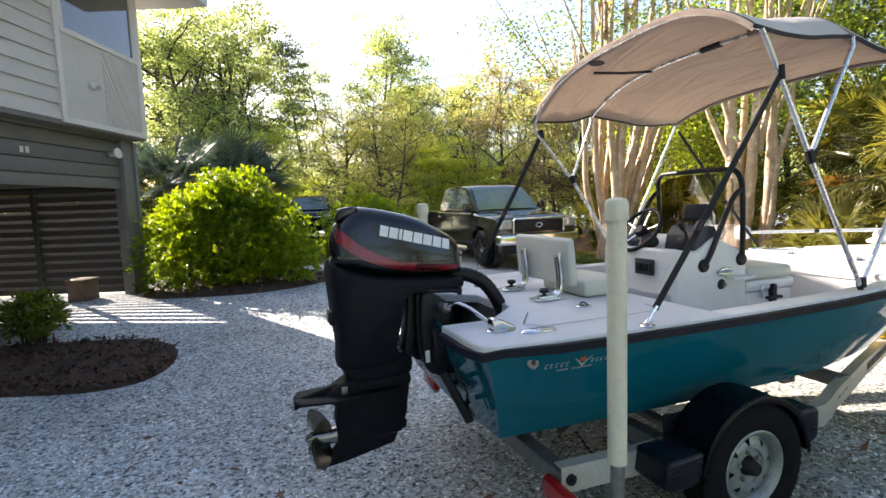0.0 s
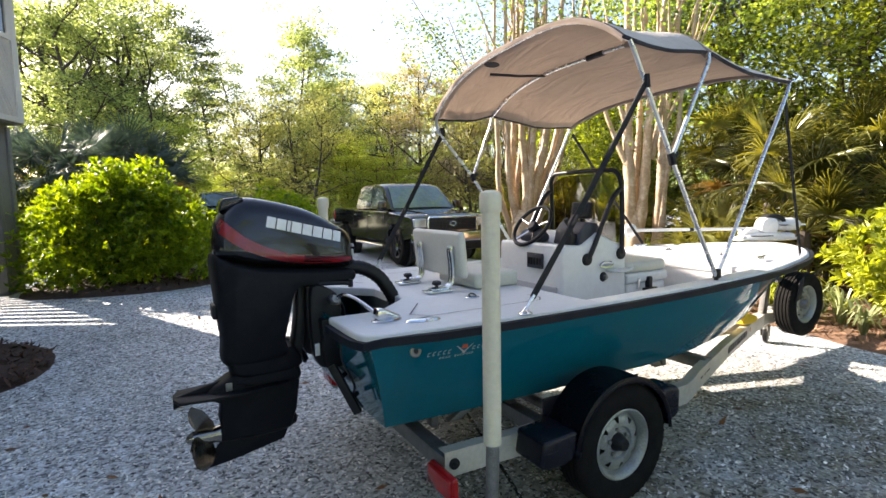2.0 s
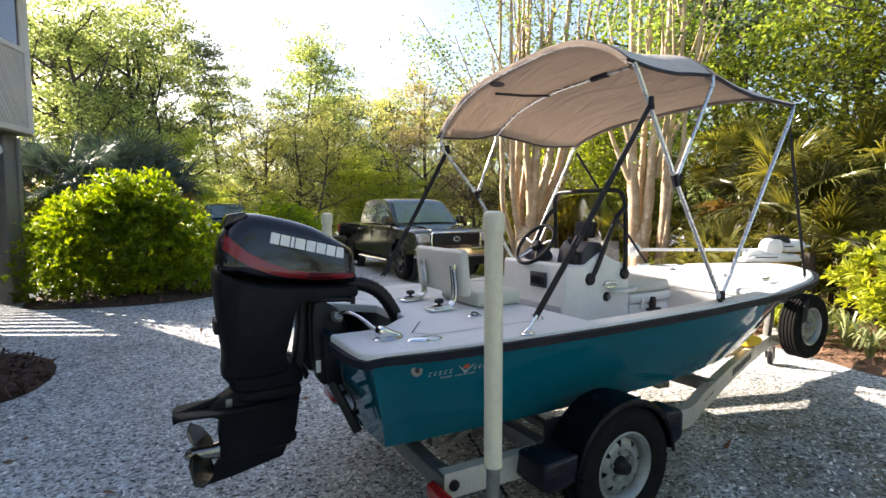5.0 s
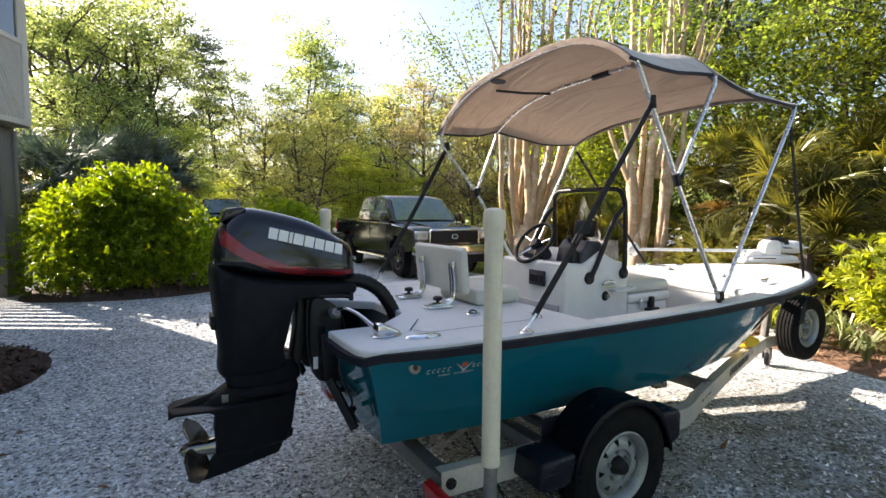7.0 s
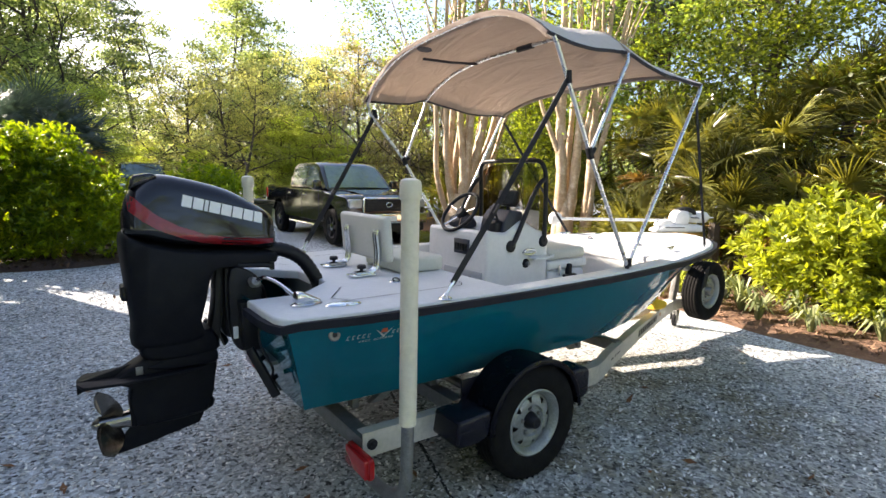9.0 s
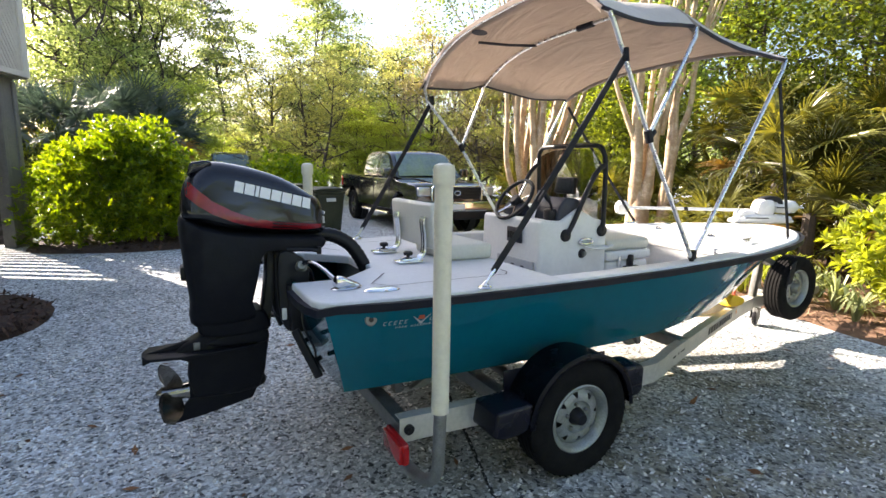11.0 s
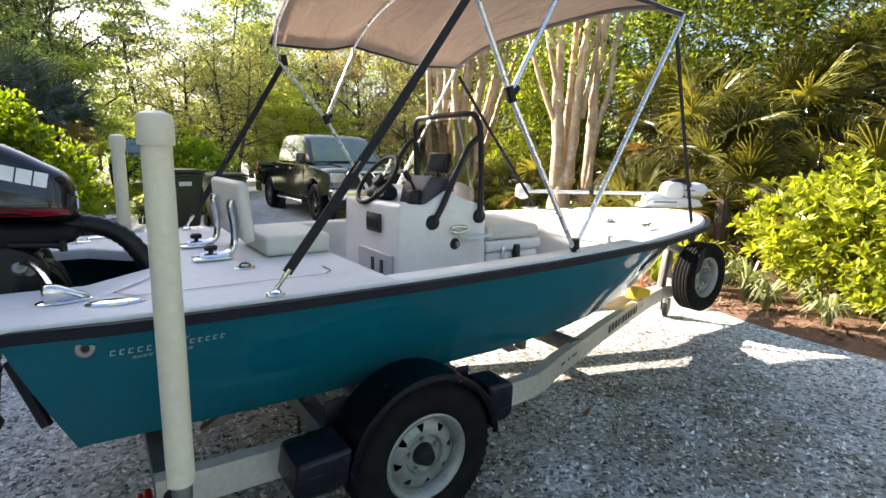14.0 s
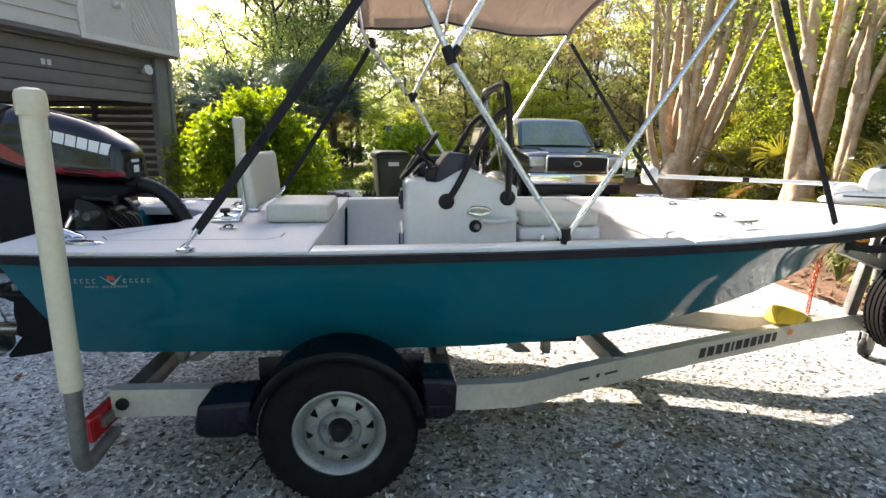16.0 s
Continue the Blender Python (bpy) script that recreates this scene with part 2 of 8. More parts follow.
def leafy(name, dark, light, glow, through_share=0.45, rough=0.45, tint=0.35):
    """Foliage: each leaf its own tone, part of the light passing through."""
    m = bpy.data.materials.new(name)
    m.use_nodes = True
    t = m.node_tree
    N, L = t.nodes.new, t.links.new
    p = t.nodes["Principled BSDF"]
    rnd = N("ShaderNodeNewGeometry").outputs["Random Per Island"]
    ramp = N("ShaderNodeValToRGB")
    ramp.color_ramp.elements[0].color, ramp.color_ramp.elements[1].color = (*dark, 1), (*light, 1)
    n = N("ShaderNodeTexNoise")
    n.inputs["Scale"].default_value, n.inputs["Detail"].default_value = 0.9, 3
    L(N("ShaderNodeTexCoord").outputs["Object"], n.inputs["Vector"])
    add = N("ShaderNodeMath")
    add.operation = "MULTIPLY_ADD"
    add.inputs[1].default_value = 1.6
    L(n.outputs[0], add.inputs[0])
    sub = N("ShaderNodeMath")
    sub.operation = "MULTIPLY_ADD"
    sub.inputs[1].default_value, sub.inputs[2].default_value = 1.05, -0.82
    L(rnd, sub.inputs[0])
    L(sub.outputs[0], add.inputs[2])
    L(add.outputs[0], ramp.inputs[0])
    ob = N("ShaderNodeObjectInfo").outputs["Random"]
    hsv = N("ShaderNodeHueSaturation")
    mr = N("ShaderNodeMapRange")
    mr.inputs[3].default_value, mr.inputs[4].default_value = 1 - tint, 1 + tint
    L(ob, mr.inputs[0])
    L(mr.outputs[0], hsv.inputs["Value"])
    L(ramp.outputs[0], hsv.inputs["Color"])
    L(hsv.outputs[0], p.inputs["Base Color"])
    p.inputs["Roughness"].default_value = rough
    p.inputs["Specular IOR Level"].default_value = 0.4
    tr = N("ShaderNodeBsdfTranslucent")
    mixc = N("ShaderNodeMix")
    mixc.data_type, mixc.blend_type = "RGBA", "MULTIPLY"
    mixc.inputs["Factor"].default_value = 1
    L(hsv.outputs[0], mixc.inputs[6])
    mixc.inputs[7].default_value = (*glow, 1)
    L(mixc.outputs[2], tr.inputs["Color"])
    ms = N("ShaderNodeMixShader")
    ms.inputs[0].default_value = through_share
    L(p.outputs[0], ms.inputs[1])
    L(tr.outputs[0], ms.inputs[2])
    L(ms.outputs[0], t.nodes["Material Output"].inputs["Surface"])
    return m


def glassy(name, tint, rough=0.02, share=0.0):
    """Clear or smoked sheet: glass that lets light straight through."""
    m = bpy.data.materials.new(name)
    m.use_nodes = True
    t = m.node_tree
    N, L = t.nodes.new, t.links.new
    t.nodes.remove(t.nodes["Principled BSDF"])
    tr, gl, ms = N("ShaderNodeBsdfTransparent"), N("ShaderNodeBsdfGlossy"), N("ShaderNodeMixShader")
    tr.inputs[0].default_value = (*tint, 1)
    gl.inputs["Roughness"].default_value = rough
    fr = N("ShaderNodeFresnel")
    fr.inputs[0].default_value = 1.5
    L(fr.outputs[0], ms.inputs[0])
    L(tr.outputs[0], ms.inputs[1])
    L(gl.outputs[0], ms.inputs[2])
    L(ms.outputs[0], t.nodes["Material Output"].inputs["Surface"])
    return m


M = {}
M["teal"] = surf("teal_gelcoat", (0.0, 0.114, 0.168), (0.0, 0.102, 0.150), 3, 0.07, bump=0.006, bscale=5, rvar=0.02, coat=0.0, spec=0.36, dirt=(0.02, 0.09, 0.10), dirt_amount=0.25)
M["white"] = surf("white_gelcoat", (0.67, 0.685, 0.69), (0.61, 0.625, 0.635), 4, 0.32, bump=0.02, bscale=120, dirt=(0.42, 0.41, 0.38), dirt_amount=0.3, dirt_scale=3)
M["gloss_white"] = surf("gloss_white_plastic", (0.72, 0.72, 0.72), (0.66, 0.66, 0.66), 4, 0.25, bump=0.02, bscale=60)
M["nonskid"] = surf("nonskid_deck", (0.64, 0.655, 0.665), (0.57, 0.585, 0.595), 5, 0.55, bump=0.12, bscale=260, dirt=(0.40, 0.39, 0.36), dirt_amount=0.35, dirt_scale=2.5)
M["rail"] = surf("navy_rubber_rail", (0.008, 0.009, 0.016), (0.013, 0.014, 0.02), 12, 0.6, bump=0.05, bscale=90, spec=0.2)
M["black"] = surf("black_plastic", (0.006, 0.006, 0.008), (0.010, 0.010, 0.012), 10, 0.45, bump=0.06, bscale=200, spec=0.3)
M["leg"] = surf("black_engine_paint", (0.0045, 0.005, 0.008), (0.007, 0.0075, 0.010), 9, 0.55, bump=0.03, bscale=60, dirt=(0.02, 0.02, 0.021), dirt_amount=0.4, dirt_scale=7, spec=0.15)
M["cowl"] = surf("gloss_black_cowl", (0.008, 0.008, 0.010), (0.011, 0.011, 0.013), 3, 0.10, rvar=0.04, coat=0.35, spec=0.4)
M["red"] = surf("red_decal", (0.24, 0.006, 0.010), (0.17, 0.004, 0.007), 8, 0.2, coat=0.5)
M["mark"] = surf("pale_grey_decal", (0.42, 0.44, 0.44), (0.34, 0.36, 0.36), 9, 0.4)
M["silver"] = surf("silver_decal", (0.80, 0.80, 0.80), (0.72, 0.72, 0.72), 9, 0.35)
M["chrome"] = surf("chrome", (0.75, 0.76, 0.78), (0.66, 0.67, 0.68), 12, 0.13, 1.0)
M["steel"] = surf("polished_steel_prop", (0.40, 0.38, 0.35), (0.22, 0.20, 0.18), 14, 0.22, 1.0, bump=0.02, bscale=50)
M["alu"] = surf("brushed_aluminium", (0.60, 0.57, 0.50), (0.47, 0.45, 0.39), 5, 0.45, 0.35, bump=0.03, bscale=140, dirt=(0.28, 0.26, 0.22), dirt_amount=0.5, dirt_scale=3)
M["galv"] = surf("galvanised_steel", (0.30, 0.30, 0.29), (0.19, 0.19, 0.18), 18, 0.5, 0.8, bump=0.04, bscale=70)
M["pole"] = surf("anodised_tube", (0.78, 0.78, 0.78), (0.66, 0.66, 0.67), 20, 0.28, 0.95)
M["pvc"] = surf("cream_pvc", (0.70, 0.66, 0.52), (0.62, 0.58, 0.45), 6, 0.42, bump=0.02, bscale=40, dirt=(0.33, 0.30, 0.24), dirt_amount=0.5, dirt_scale=6)
M["tyre"] = surf("tyre_rubber", (0.0075, 0.0075, 0.008), (0.014, 0.0135, 0.013), 14, 0.85, bump=0.08, bscale=90, spec=0.08)
M["rim"] = surf("galvanised_rim", (0.33, 0.35, 0.34), (0.22, 0.235, 0.23), 11, 0.42, 0.45, bump=0.03, bscale=60, dirt=(0.12, 0.10, 0.08), dirt_amount=0.5, dirt_scale=9)
M["fender"] = surf("black_fender", (0.006, 0.006, 0.012), (0.009, 0.009, 0.014), 5, 0.26, bump=0.04, bscale=40, rvar=0.08, spec=0.28)
M["vinyl"] = surf("grey_white_vinyl", (0.56, 0.56, 0.51), (0.50, 0.50, 0.45), 6, 0.48, bump=0.05, bscale=160)
M["strap"] = surf("black_webbing", (0.008, 0.008, 0.011), (0.014, 0.014, 0.017), 40, 0.85, bump=0.3, bscale=300)
M["lens"] = surf("red_lens", (0.45, 0.012, 0.012), (0.33, 0.008, 0.008), 20, 0.15, coat=0.5)
M["amber"] = surf("amber_lens", (0.7, 0.24, 0.02), (0.6, 0.18, 0.02), 20, 0.2)
M["yellow"] = surf("yellow_strap", (0.80, 0.52, 0.02), (0.7, 0.42, 0.02), 25, 0.6, bump=0.1, bscale=200)
M["orange"] = surf("orange_red_chain", (0.55, 0.10, 0.03), (0.4, 0.06, 0.02), 25, 0.5)
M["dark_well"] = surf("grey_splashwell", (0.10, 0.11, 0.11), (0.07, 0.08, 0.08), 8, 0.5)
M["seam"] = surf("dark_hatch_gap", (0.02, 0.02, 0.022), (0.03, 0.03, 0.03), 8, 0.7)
M["navy"] = surf("navy_pod", (0.014, 0.018, 0.032), (0.02, 0.024, 0.04), 9, 0.5, bump=0.05, bscale=220)
M["screen"] = surf("dark_screen", (0.02, 0.022, 0.025), (0.03, 0.032, 0.036), 6, 0.08)
M["hatch_grey"] = surf("grey_hatch", (0.35, 0.37, 0.40), (0.30, 0.32, 0.35), 8, 0.45, bump=0.02)
M["smoke"] = glassy("smoked_acrylic", (0.32, 0.24, 0.17))


def canvas(name, a, b, through, share):
    m = surf(name, a, b, 2.2, 0.85, bump=0.12, bscale=420, dirt=(0.32, 0.27, 0.23), dirt_amount=0.35, dirt_scale=1.6)
    t = m.node_tree
    p = t.nodes["Principled BSDF"]
    tr, ms = t.nodes.new("ShaderNodeBsdfTranslucent"), t.nodes.new("ShaderNodeMixShader")
    tr.inputs[0].default_value = (*through, 1)
    ms.inputs[0].default_value = share
    # soft folds and pulled seams in the cloth
    fold, st_, fb = t.nodes.new("ShaderNodeTexNoise"), t.nodes.new("ShaderNodeMapping"), t.nodes.new("ShaderNodeBump")
    st_.inputs["Scale"].default_value = (1.0, 0.35, 1.0)
    fold.inputs["Scale"].default_value, fold.inputs["Detail"].default_value, fold.inputs["Distortion"].default_value = 5.0, 3, 1.2
    fb.inputs["Strength"].default_value, fb.inputs["Distance"].default_value = 0.9, 0.035
    t.links.new(t.nodes.new("ShaderNodeTexCoord").outputs["Object"], st_.inputs["Vector"])
    t.links.new(st_.outputs[0], fold.inputs["Vector"])
    t.links.new(fold.outputs[0], fb.inputs["Height"])
    for k in list(p.inputs["Normal"].links):
        t.links.new(k.from_socket, fb.inputs["Normal"])
    t.links.new(fb.outputs[0], p.inputs["Normal"])
    t.links.new(fb.outputs[0], tr.inputs["Normal"])
    t.links.new(p.outputs[0], ms.inputs[1])
    t.links.new(tr.outputs[0], ms.inputs[2])
    t.links.new(ms.outputs[0], t.nodes["Material Output"].inputs["Surface"])
    return m


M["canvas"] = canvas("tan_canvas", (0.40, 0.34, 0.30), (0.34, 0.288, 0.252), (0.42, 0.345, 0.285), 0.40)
# lighter copy of the canvas with sky light put into its colour
M["skylit"] = canvas("skylit_canvas", (0.80, 0.77, 0.72), (0.72, 0.69, 0.65), (0.94, 0.90, 0.84), 0.40)
M["binding"] = surf("dark_binding", (0.02, 0.018, 0.025), (0.03, 0.028, 0.035), 30, 0.8)

# ---- ground ----
def smoothstep(a, b, x):
    t = min(1.0, max(0.0, (x - a) / (b - a)))
    return t * t * (3 - 2 * t)


def ground_z(x, y):
    """Height of the ground: level round the trailer, rising a little towards the house."""
    return 0.25 * smoothstep(2.2, 6.6, y) * smoothstep(4.2, 0.8, x) + 0.05 * smoothstep(8, 14, y) * smoothstep(3, 6, x)


def shell_material():
    m = bpy.data.materials.new("crushed_shell_concrete")
    m.use_nodes = True
    t = m.node_tree
    N, L = t.nodes.new, t.links.new
    p = t.nodes["Principled BSDF"]
    co = N("ShaderNodeTexCoord").outputs["Object"]

    def noise_of(scale, detail, rough=0.55):
        n = N("ShaderNodeTexNoise")
        n.inputs["Scale"].default_value, n.inputs["Detail"].default_value, n.inputs["Roughness"].default_value = scale, detail, rough
        L(co, n.inputs["Vector"])
        return n.outputs[0]

    warp = N("ShaderNodeVectorMath")
    warp.operation = "MULTIPLY_ADD"
    nn_ = N("ShaderNodeTexNoise")
    nn_.inputs["Scale"].default_value = 30
    L(co, nn_.inputs["Vector"])
    L(nn_.outputs["Color"], warp.inputs[0])
    warp.inputs[1].default_value = (0.03, 0.03, 0.0)
    L(co, warp.inputs[2])
    v = N("ShaderNodeTexVoronoi")
    v.inputs["Scale"].default_value = 52
    L(warp.outputs[0], v.inputs["Vector"])
    sep = N("ShaderNodeSeparateColor")
    L(v.outputs["Color"], sep.inputs[0])
    chips = N("ShaderNodeValToRGB")
    e = chips.color_ramp.elements
    e[0].position, e[0].color = 0.0, (0.03, 0.03, 0.03, 1)
    e[1].position, e[1].color = 1.0, (0.97, 0.97, 0.95, 1)
    for pos, c in ((0.16, (0.25, 0.25, 0.247, 1)), (0.5, (0.53, 0.528, 0.513, 1)), (0.84, (0.70, 0.698, 0.68, 1))):
        k = e.new(pos)
        k.color = c
    L(sep.outputs[0], chips.inputs[0])
    big = N("ShaderNodeValToRGB")
    big.color_ramp.elements[0].position, big.color_ramp.elements[0].color = 0.32, (0.55, 0.54, 0.53, 1)
    big.color_ramp.elements[1].position, big.color_ramp.elements[1].color = 0.68, (1.12, 1.1, 1.08, 1)
    L(noise_of(0.55, 6, 0.65), big.inputs[0])
    mul = N("ShaderNodeMix")
    mul.data_type, mul.blend_type = "RGBA", "MULTIPLY"
    mul.inputs["Factor"].default_value = 0.8
    L(chips.outputs[0], mul.inputs[6])
    L(big.outputs[0], mul.inputs[7])
    fine = N("ShaderNodeValToRGB")
    fine.color_ramp.elements[0].position, fine.color_ramp.elements[0].color = 0.35, (0.6, 0.6, 0.6, 1)
    fine.color_ramp.elements[1].position, fine.color_ramp.elements[1].color = 0.65, (1.15, 1.14, 1.12, 1)
    L(noise_of(190, 4), fine.inputs[0])
    mul2 = N("ShaderNodeMix")
    mul2.data_type, mul2.blend_type = "RGBA", "MULTIPLY"
    mul2.inputs["Factor"].default_value = 0.7
    L(mul.outputs[2], mul2.inputs[6])
    L(fine.outputs[0], mul2.inputs[7])
    # brown grime and moss round the trailer, deepened to paint in the boat's shade
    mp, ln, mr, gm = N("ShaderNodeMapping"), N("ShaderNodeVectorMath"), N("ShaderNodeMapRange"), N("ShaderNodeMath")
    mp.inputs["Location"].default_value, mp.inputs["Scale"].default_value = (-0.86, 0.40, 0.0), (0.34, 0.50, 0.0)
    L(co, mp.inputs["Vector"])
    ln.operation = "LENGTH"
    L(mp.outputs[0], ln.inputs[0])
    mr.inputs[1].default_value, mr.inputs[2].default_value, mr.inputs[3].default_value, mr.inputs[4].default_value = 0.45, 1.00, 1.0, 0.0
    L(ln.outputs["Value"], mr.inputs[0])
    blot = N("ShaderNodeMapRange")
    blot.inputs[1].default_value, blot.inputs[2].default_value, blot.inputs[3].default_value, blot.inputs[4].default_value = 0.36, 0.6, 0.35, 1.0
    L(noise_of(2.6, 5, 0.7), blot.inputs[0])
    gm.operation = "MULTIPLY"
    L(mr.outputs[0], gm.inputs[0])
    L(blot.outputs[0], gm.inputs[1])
    moss_shade = N("ShaderNodeMix")
    moss_shade.data_type, moss_shade.blend_type = "RGBA", "MULTIPLY"
    L(gm.outputs[0], moss_shade.inputs["Factor"])
    L(mul2.outputs[2], moss_shade.inputs[6])
    moss_shade.inputs[7].default_value = (0.48, 0.41, 0.29, 1)
    cool = N("ShaderNodeMix")
    cool.data_type, cool.blend_type = "RGBA", "MULTIPLY"
    cool.inputs["Factor"].default_value = 1
    cool.inputs[7].default_value = (1.04, 1.14, 1.25, 1)
    L(moss_shade.outputs[2], cool.inputs[6])
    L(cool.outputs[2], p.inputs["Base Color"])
    p.inputs["Roughness"].default_value = 0.85
    hgt = N("ShaderNodeMath")
    hgt.operation = "MULTIPLY_ADD"
    hgt.inputs[1].default_value = 0.7
    L(sep.outputs[1], hgt.inputs[0])
    L(noise_of(150, 3), hgt.inputs[2])
    bu = N("ShaderNodeBump")
    bu.inputs["Strength"].default_value, bu.inputs["Distance"].default_value = 0.7, 0.012
    L(hgt.outputs[0], bu.inputs["Height"])
    L(bu.outputs[0], p.inputs["Normal"])
    return m


M["shell"] = shell_material()
ax = np.concatenate([[-400, -150, -70, -35], np.arange(-20, -6, 2.0), np.arange(-6, 12.1, 0.4), np.arange(14, 26, 2.0), [35, 70, 150, 400]])
rows = [[(x, y, ground_z(x, y)) for x in ax] for y in np.concatenate([[-400, -150, -70, -35, -20, -12], np.arange(-8, 16.1, 0.4), np.arange(18, 40, 3.0), [55, 90, 160, 400]])]
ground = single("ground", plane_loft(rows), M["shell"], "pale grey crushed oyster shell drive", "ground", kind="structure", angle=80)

# ---- house, raised over a carport ----
M["siding"] = surf("pale_grey_siding", (0.52, 0.50, 0.47), (0.46, 0.44, 0.41), 2.5, 0.6, bump=0.05, bscale=50, each=0.06, dirt=(0.30, 0.28, 0.25), dirt_amount=0.3, dirt_scale=1.3)
M["grey_wood"] = surf("grey_painted_wood", (0.15, 0.145, 0.135), (0.11, 0.105, 0.10), 4, 0.6, bump=0.08, bscale=40, each=0.08)
M["dark_wood"] = surf("dark_slat_wood", (0.030, 0.027, 0.025), (0.020, 0.018, 0.017), 5, 0.65, bump=0.08, bscale=60, each=0.2)
M["trim_white"] = surf("white_trim", (0.60, 0.58, 0.55), (0.52, 0.50, 0.47), 5, 0.5, bump=0.03)
M["window_glass"] = surf("window_glass", (0.02, 0.025, 0.03), (0.02, 0.025, 0.03), 2, 0.03, rvar=0.01, spec=1.0, coat=1.0)
M["concrete"] = surf("carport_concrete", (0.26, 0.25, 0.235), (0.19, 0.185, 0.17), 2, 0.85, bump=0.1, bscale=90)
HC = Vector((-2.05, 7.60, 0))
HW, HN = Vector((0.354, 0.935, 0)).normalized(), Vector((0.935, -0.354, 0)).normalized()
HM = Matrix(((HW.x, HN.x, 0, HC.x), (HW.y, HN.y, 0, HC.y), (0, 0, 1, 0), (0, 0, 0, 1)))   # along the wall, outwards, up


def hbox(lo, hi, bevel=0.0):
    return box(lo, hi, bevel, 2, HM)


house = thing("house", (HC.x, HC.y, 0.25), "raised pale grey clapboard house over an open carport", "house")
Z0, Z1, LEN, DEEP = 2.90, 5.60, 13.0, 8.0
part("wall_core", merge(hbox((-LEN, -0.30, Z0), (-0.02, -0.045, Z1)), hbox((-0.26, -DEEP, Z0), (-0.02, -0.30, Z1)), hbox((-LEN, -DEEP, Z0), (-LEN + 0.2, -0.3, Z1)), hbox((-LEN, -DEEP, Z0), (-0.02, -DEEP + 0.2, Z1))), M["siding"], house, "house wall behind the boards")
part("upper_floor", hbox((-LEN, -DEEP, Z0 - 0.06), (-0.01, -0.02, Z0)), M["grey_wood"], house)
# lapped boards left of the bay panel
PAN = -1.92
k = 0
z = Z0
while z < Z1:
    zt = min(z + 0.205, Z1)
    b = prism([(-0.006, z), (-0.045, zt + 0.01), (-0.060, zt + 0.01), (-0.048, z)], -LEN, PAN - 0.05, "x")
    b.transform(HM)
    part("clapboard", b, M["siding"], house, "pale lapped clapboard" if k == 0 else "")
    z += 0.205
    k += 1
# bay panel: frame boards, window, diagonal boards
part("corner_board", hbox((-0.13, -0.045, Z0 - 0.02), (0.0, 0.012, Z1)), M["trim_white"], house)
part("corner_board", hbox((PAN - 0.05, -0.045, Z0), (PAN + 0.04, 0.010, Z1)), M["trim_white"], house)
part("base_trim", hbox((PAN - 0.05, -0.045, Z0 - 0.03), (0.0, 0.016, Z0 + 0.05)), M["trim_white"], house)
WZ0, WZ1 = 4.15, 5.45
part("panel", hbox((PAN + 0.04, -0.05, Z0), (-0.13, -0.012, WZ0)), M["siding"], house, "smooth grey panel under the window")
for i in range(26):
    # diagonal grooves-and-boards on the right part of the panel
    s0 = -1.02 + i * 0.075
    lo_z, hi_z = Z0 + 0.06, WZ0 - 0.12
    pts = []
    for s, zz in ((s0, hi_z), (s0 + 0.062, hi_z), (s0 + 0.062 + 0.62, lo_z), (s0 + 0.62, lo_z)):
        pts.append((s, zz))
    clip = [(min(-0.20, max(-1.0, s)), zz) for s, zz in pts]
    if s0 + 0.62 > -0.20:
        # shorten at the corner board
        f = (-0.20 - s0) / 0.62
        f2 = (-0.20 - s0 - 0.062) / 0.62
        if f2 <= 0.02:
            continue
        clip = [(s0, hi_z), (s0 + 0.062, hi_z), (-0.20, hi_z - f2 * (hi_z - lo_z)), (-0.20, hi_z - min(1, f) * (hi_z - lo_z))]
    b = prism(clip, -0.012, -0.002, "y")
    b.transform(HM)
    part("diagonal_board", b, M["siding"], house)
for i in range(1, 8):
    # lower left ends of the diagonals
    f = i * 0.075 / 0.62
    top = WZ0 - 0.12 - f * (WZ0 - 0.12 - Z0 - 0.06)
    b = prism([(-1.0, top), (-1.0, top - 0.07), (-1.02 + 0.62 - i * 0.075, Z0 + 0.06), (-1.02 + 0.682 - i * 0.075, Z0 + 0.06)], -0.012, -0.002, "y")
    b.transform(HM)
    part("diagonal_board", b, M["siding"], house)
win = part("window", merge(hbox((PAN + 0.04, -0.04, WZ0 - 0.07), (-0.13, 0.02, WZ0)), hbox((PAN + 0.04, -0.04, WZ1), (-0.13, 0.015, WZ1 + 0.08)), hbox((PAN + 0.04, -0.04, WZ0), (PAN + 0.12, 0.010, WZ1)), hbox((-0.21, -0.04, WZ0), (-0.13, 0.010, WZ1))), M["trim_white"], house, "white framed picture window")
part("pane", hbox((PAN + 0.12, -0.03, WZ0), (-0.21, -0.012, WZ1)), M["window_glass"], win, "window pane reflecting the sky")
spot = part("wall_lamp", lathe([(0, 0.0), (0.05, 0.0), (0.055, 0.03), (0.035, 0.07), (0, 0.075)], 14, HM @ pose(-1.32, 0.0, 3.47, -90, 0, 0)), M["trim_white"], house, "small white wall spotlight")
part("spot_head", lathe([(0, 0), (0.035, 0.0), (0.045, 0.09), (0, 0.09)], 14, HM @ pose(-1.30, 0.07, 3.46, -100, 30, 0)), M["trim_white"], spot)
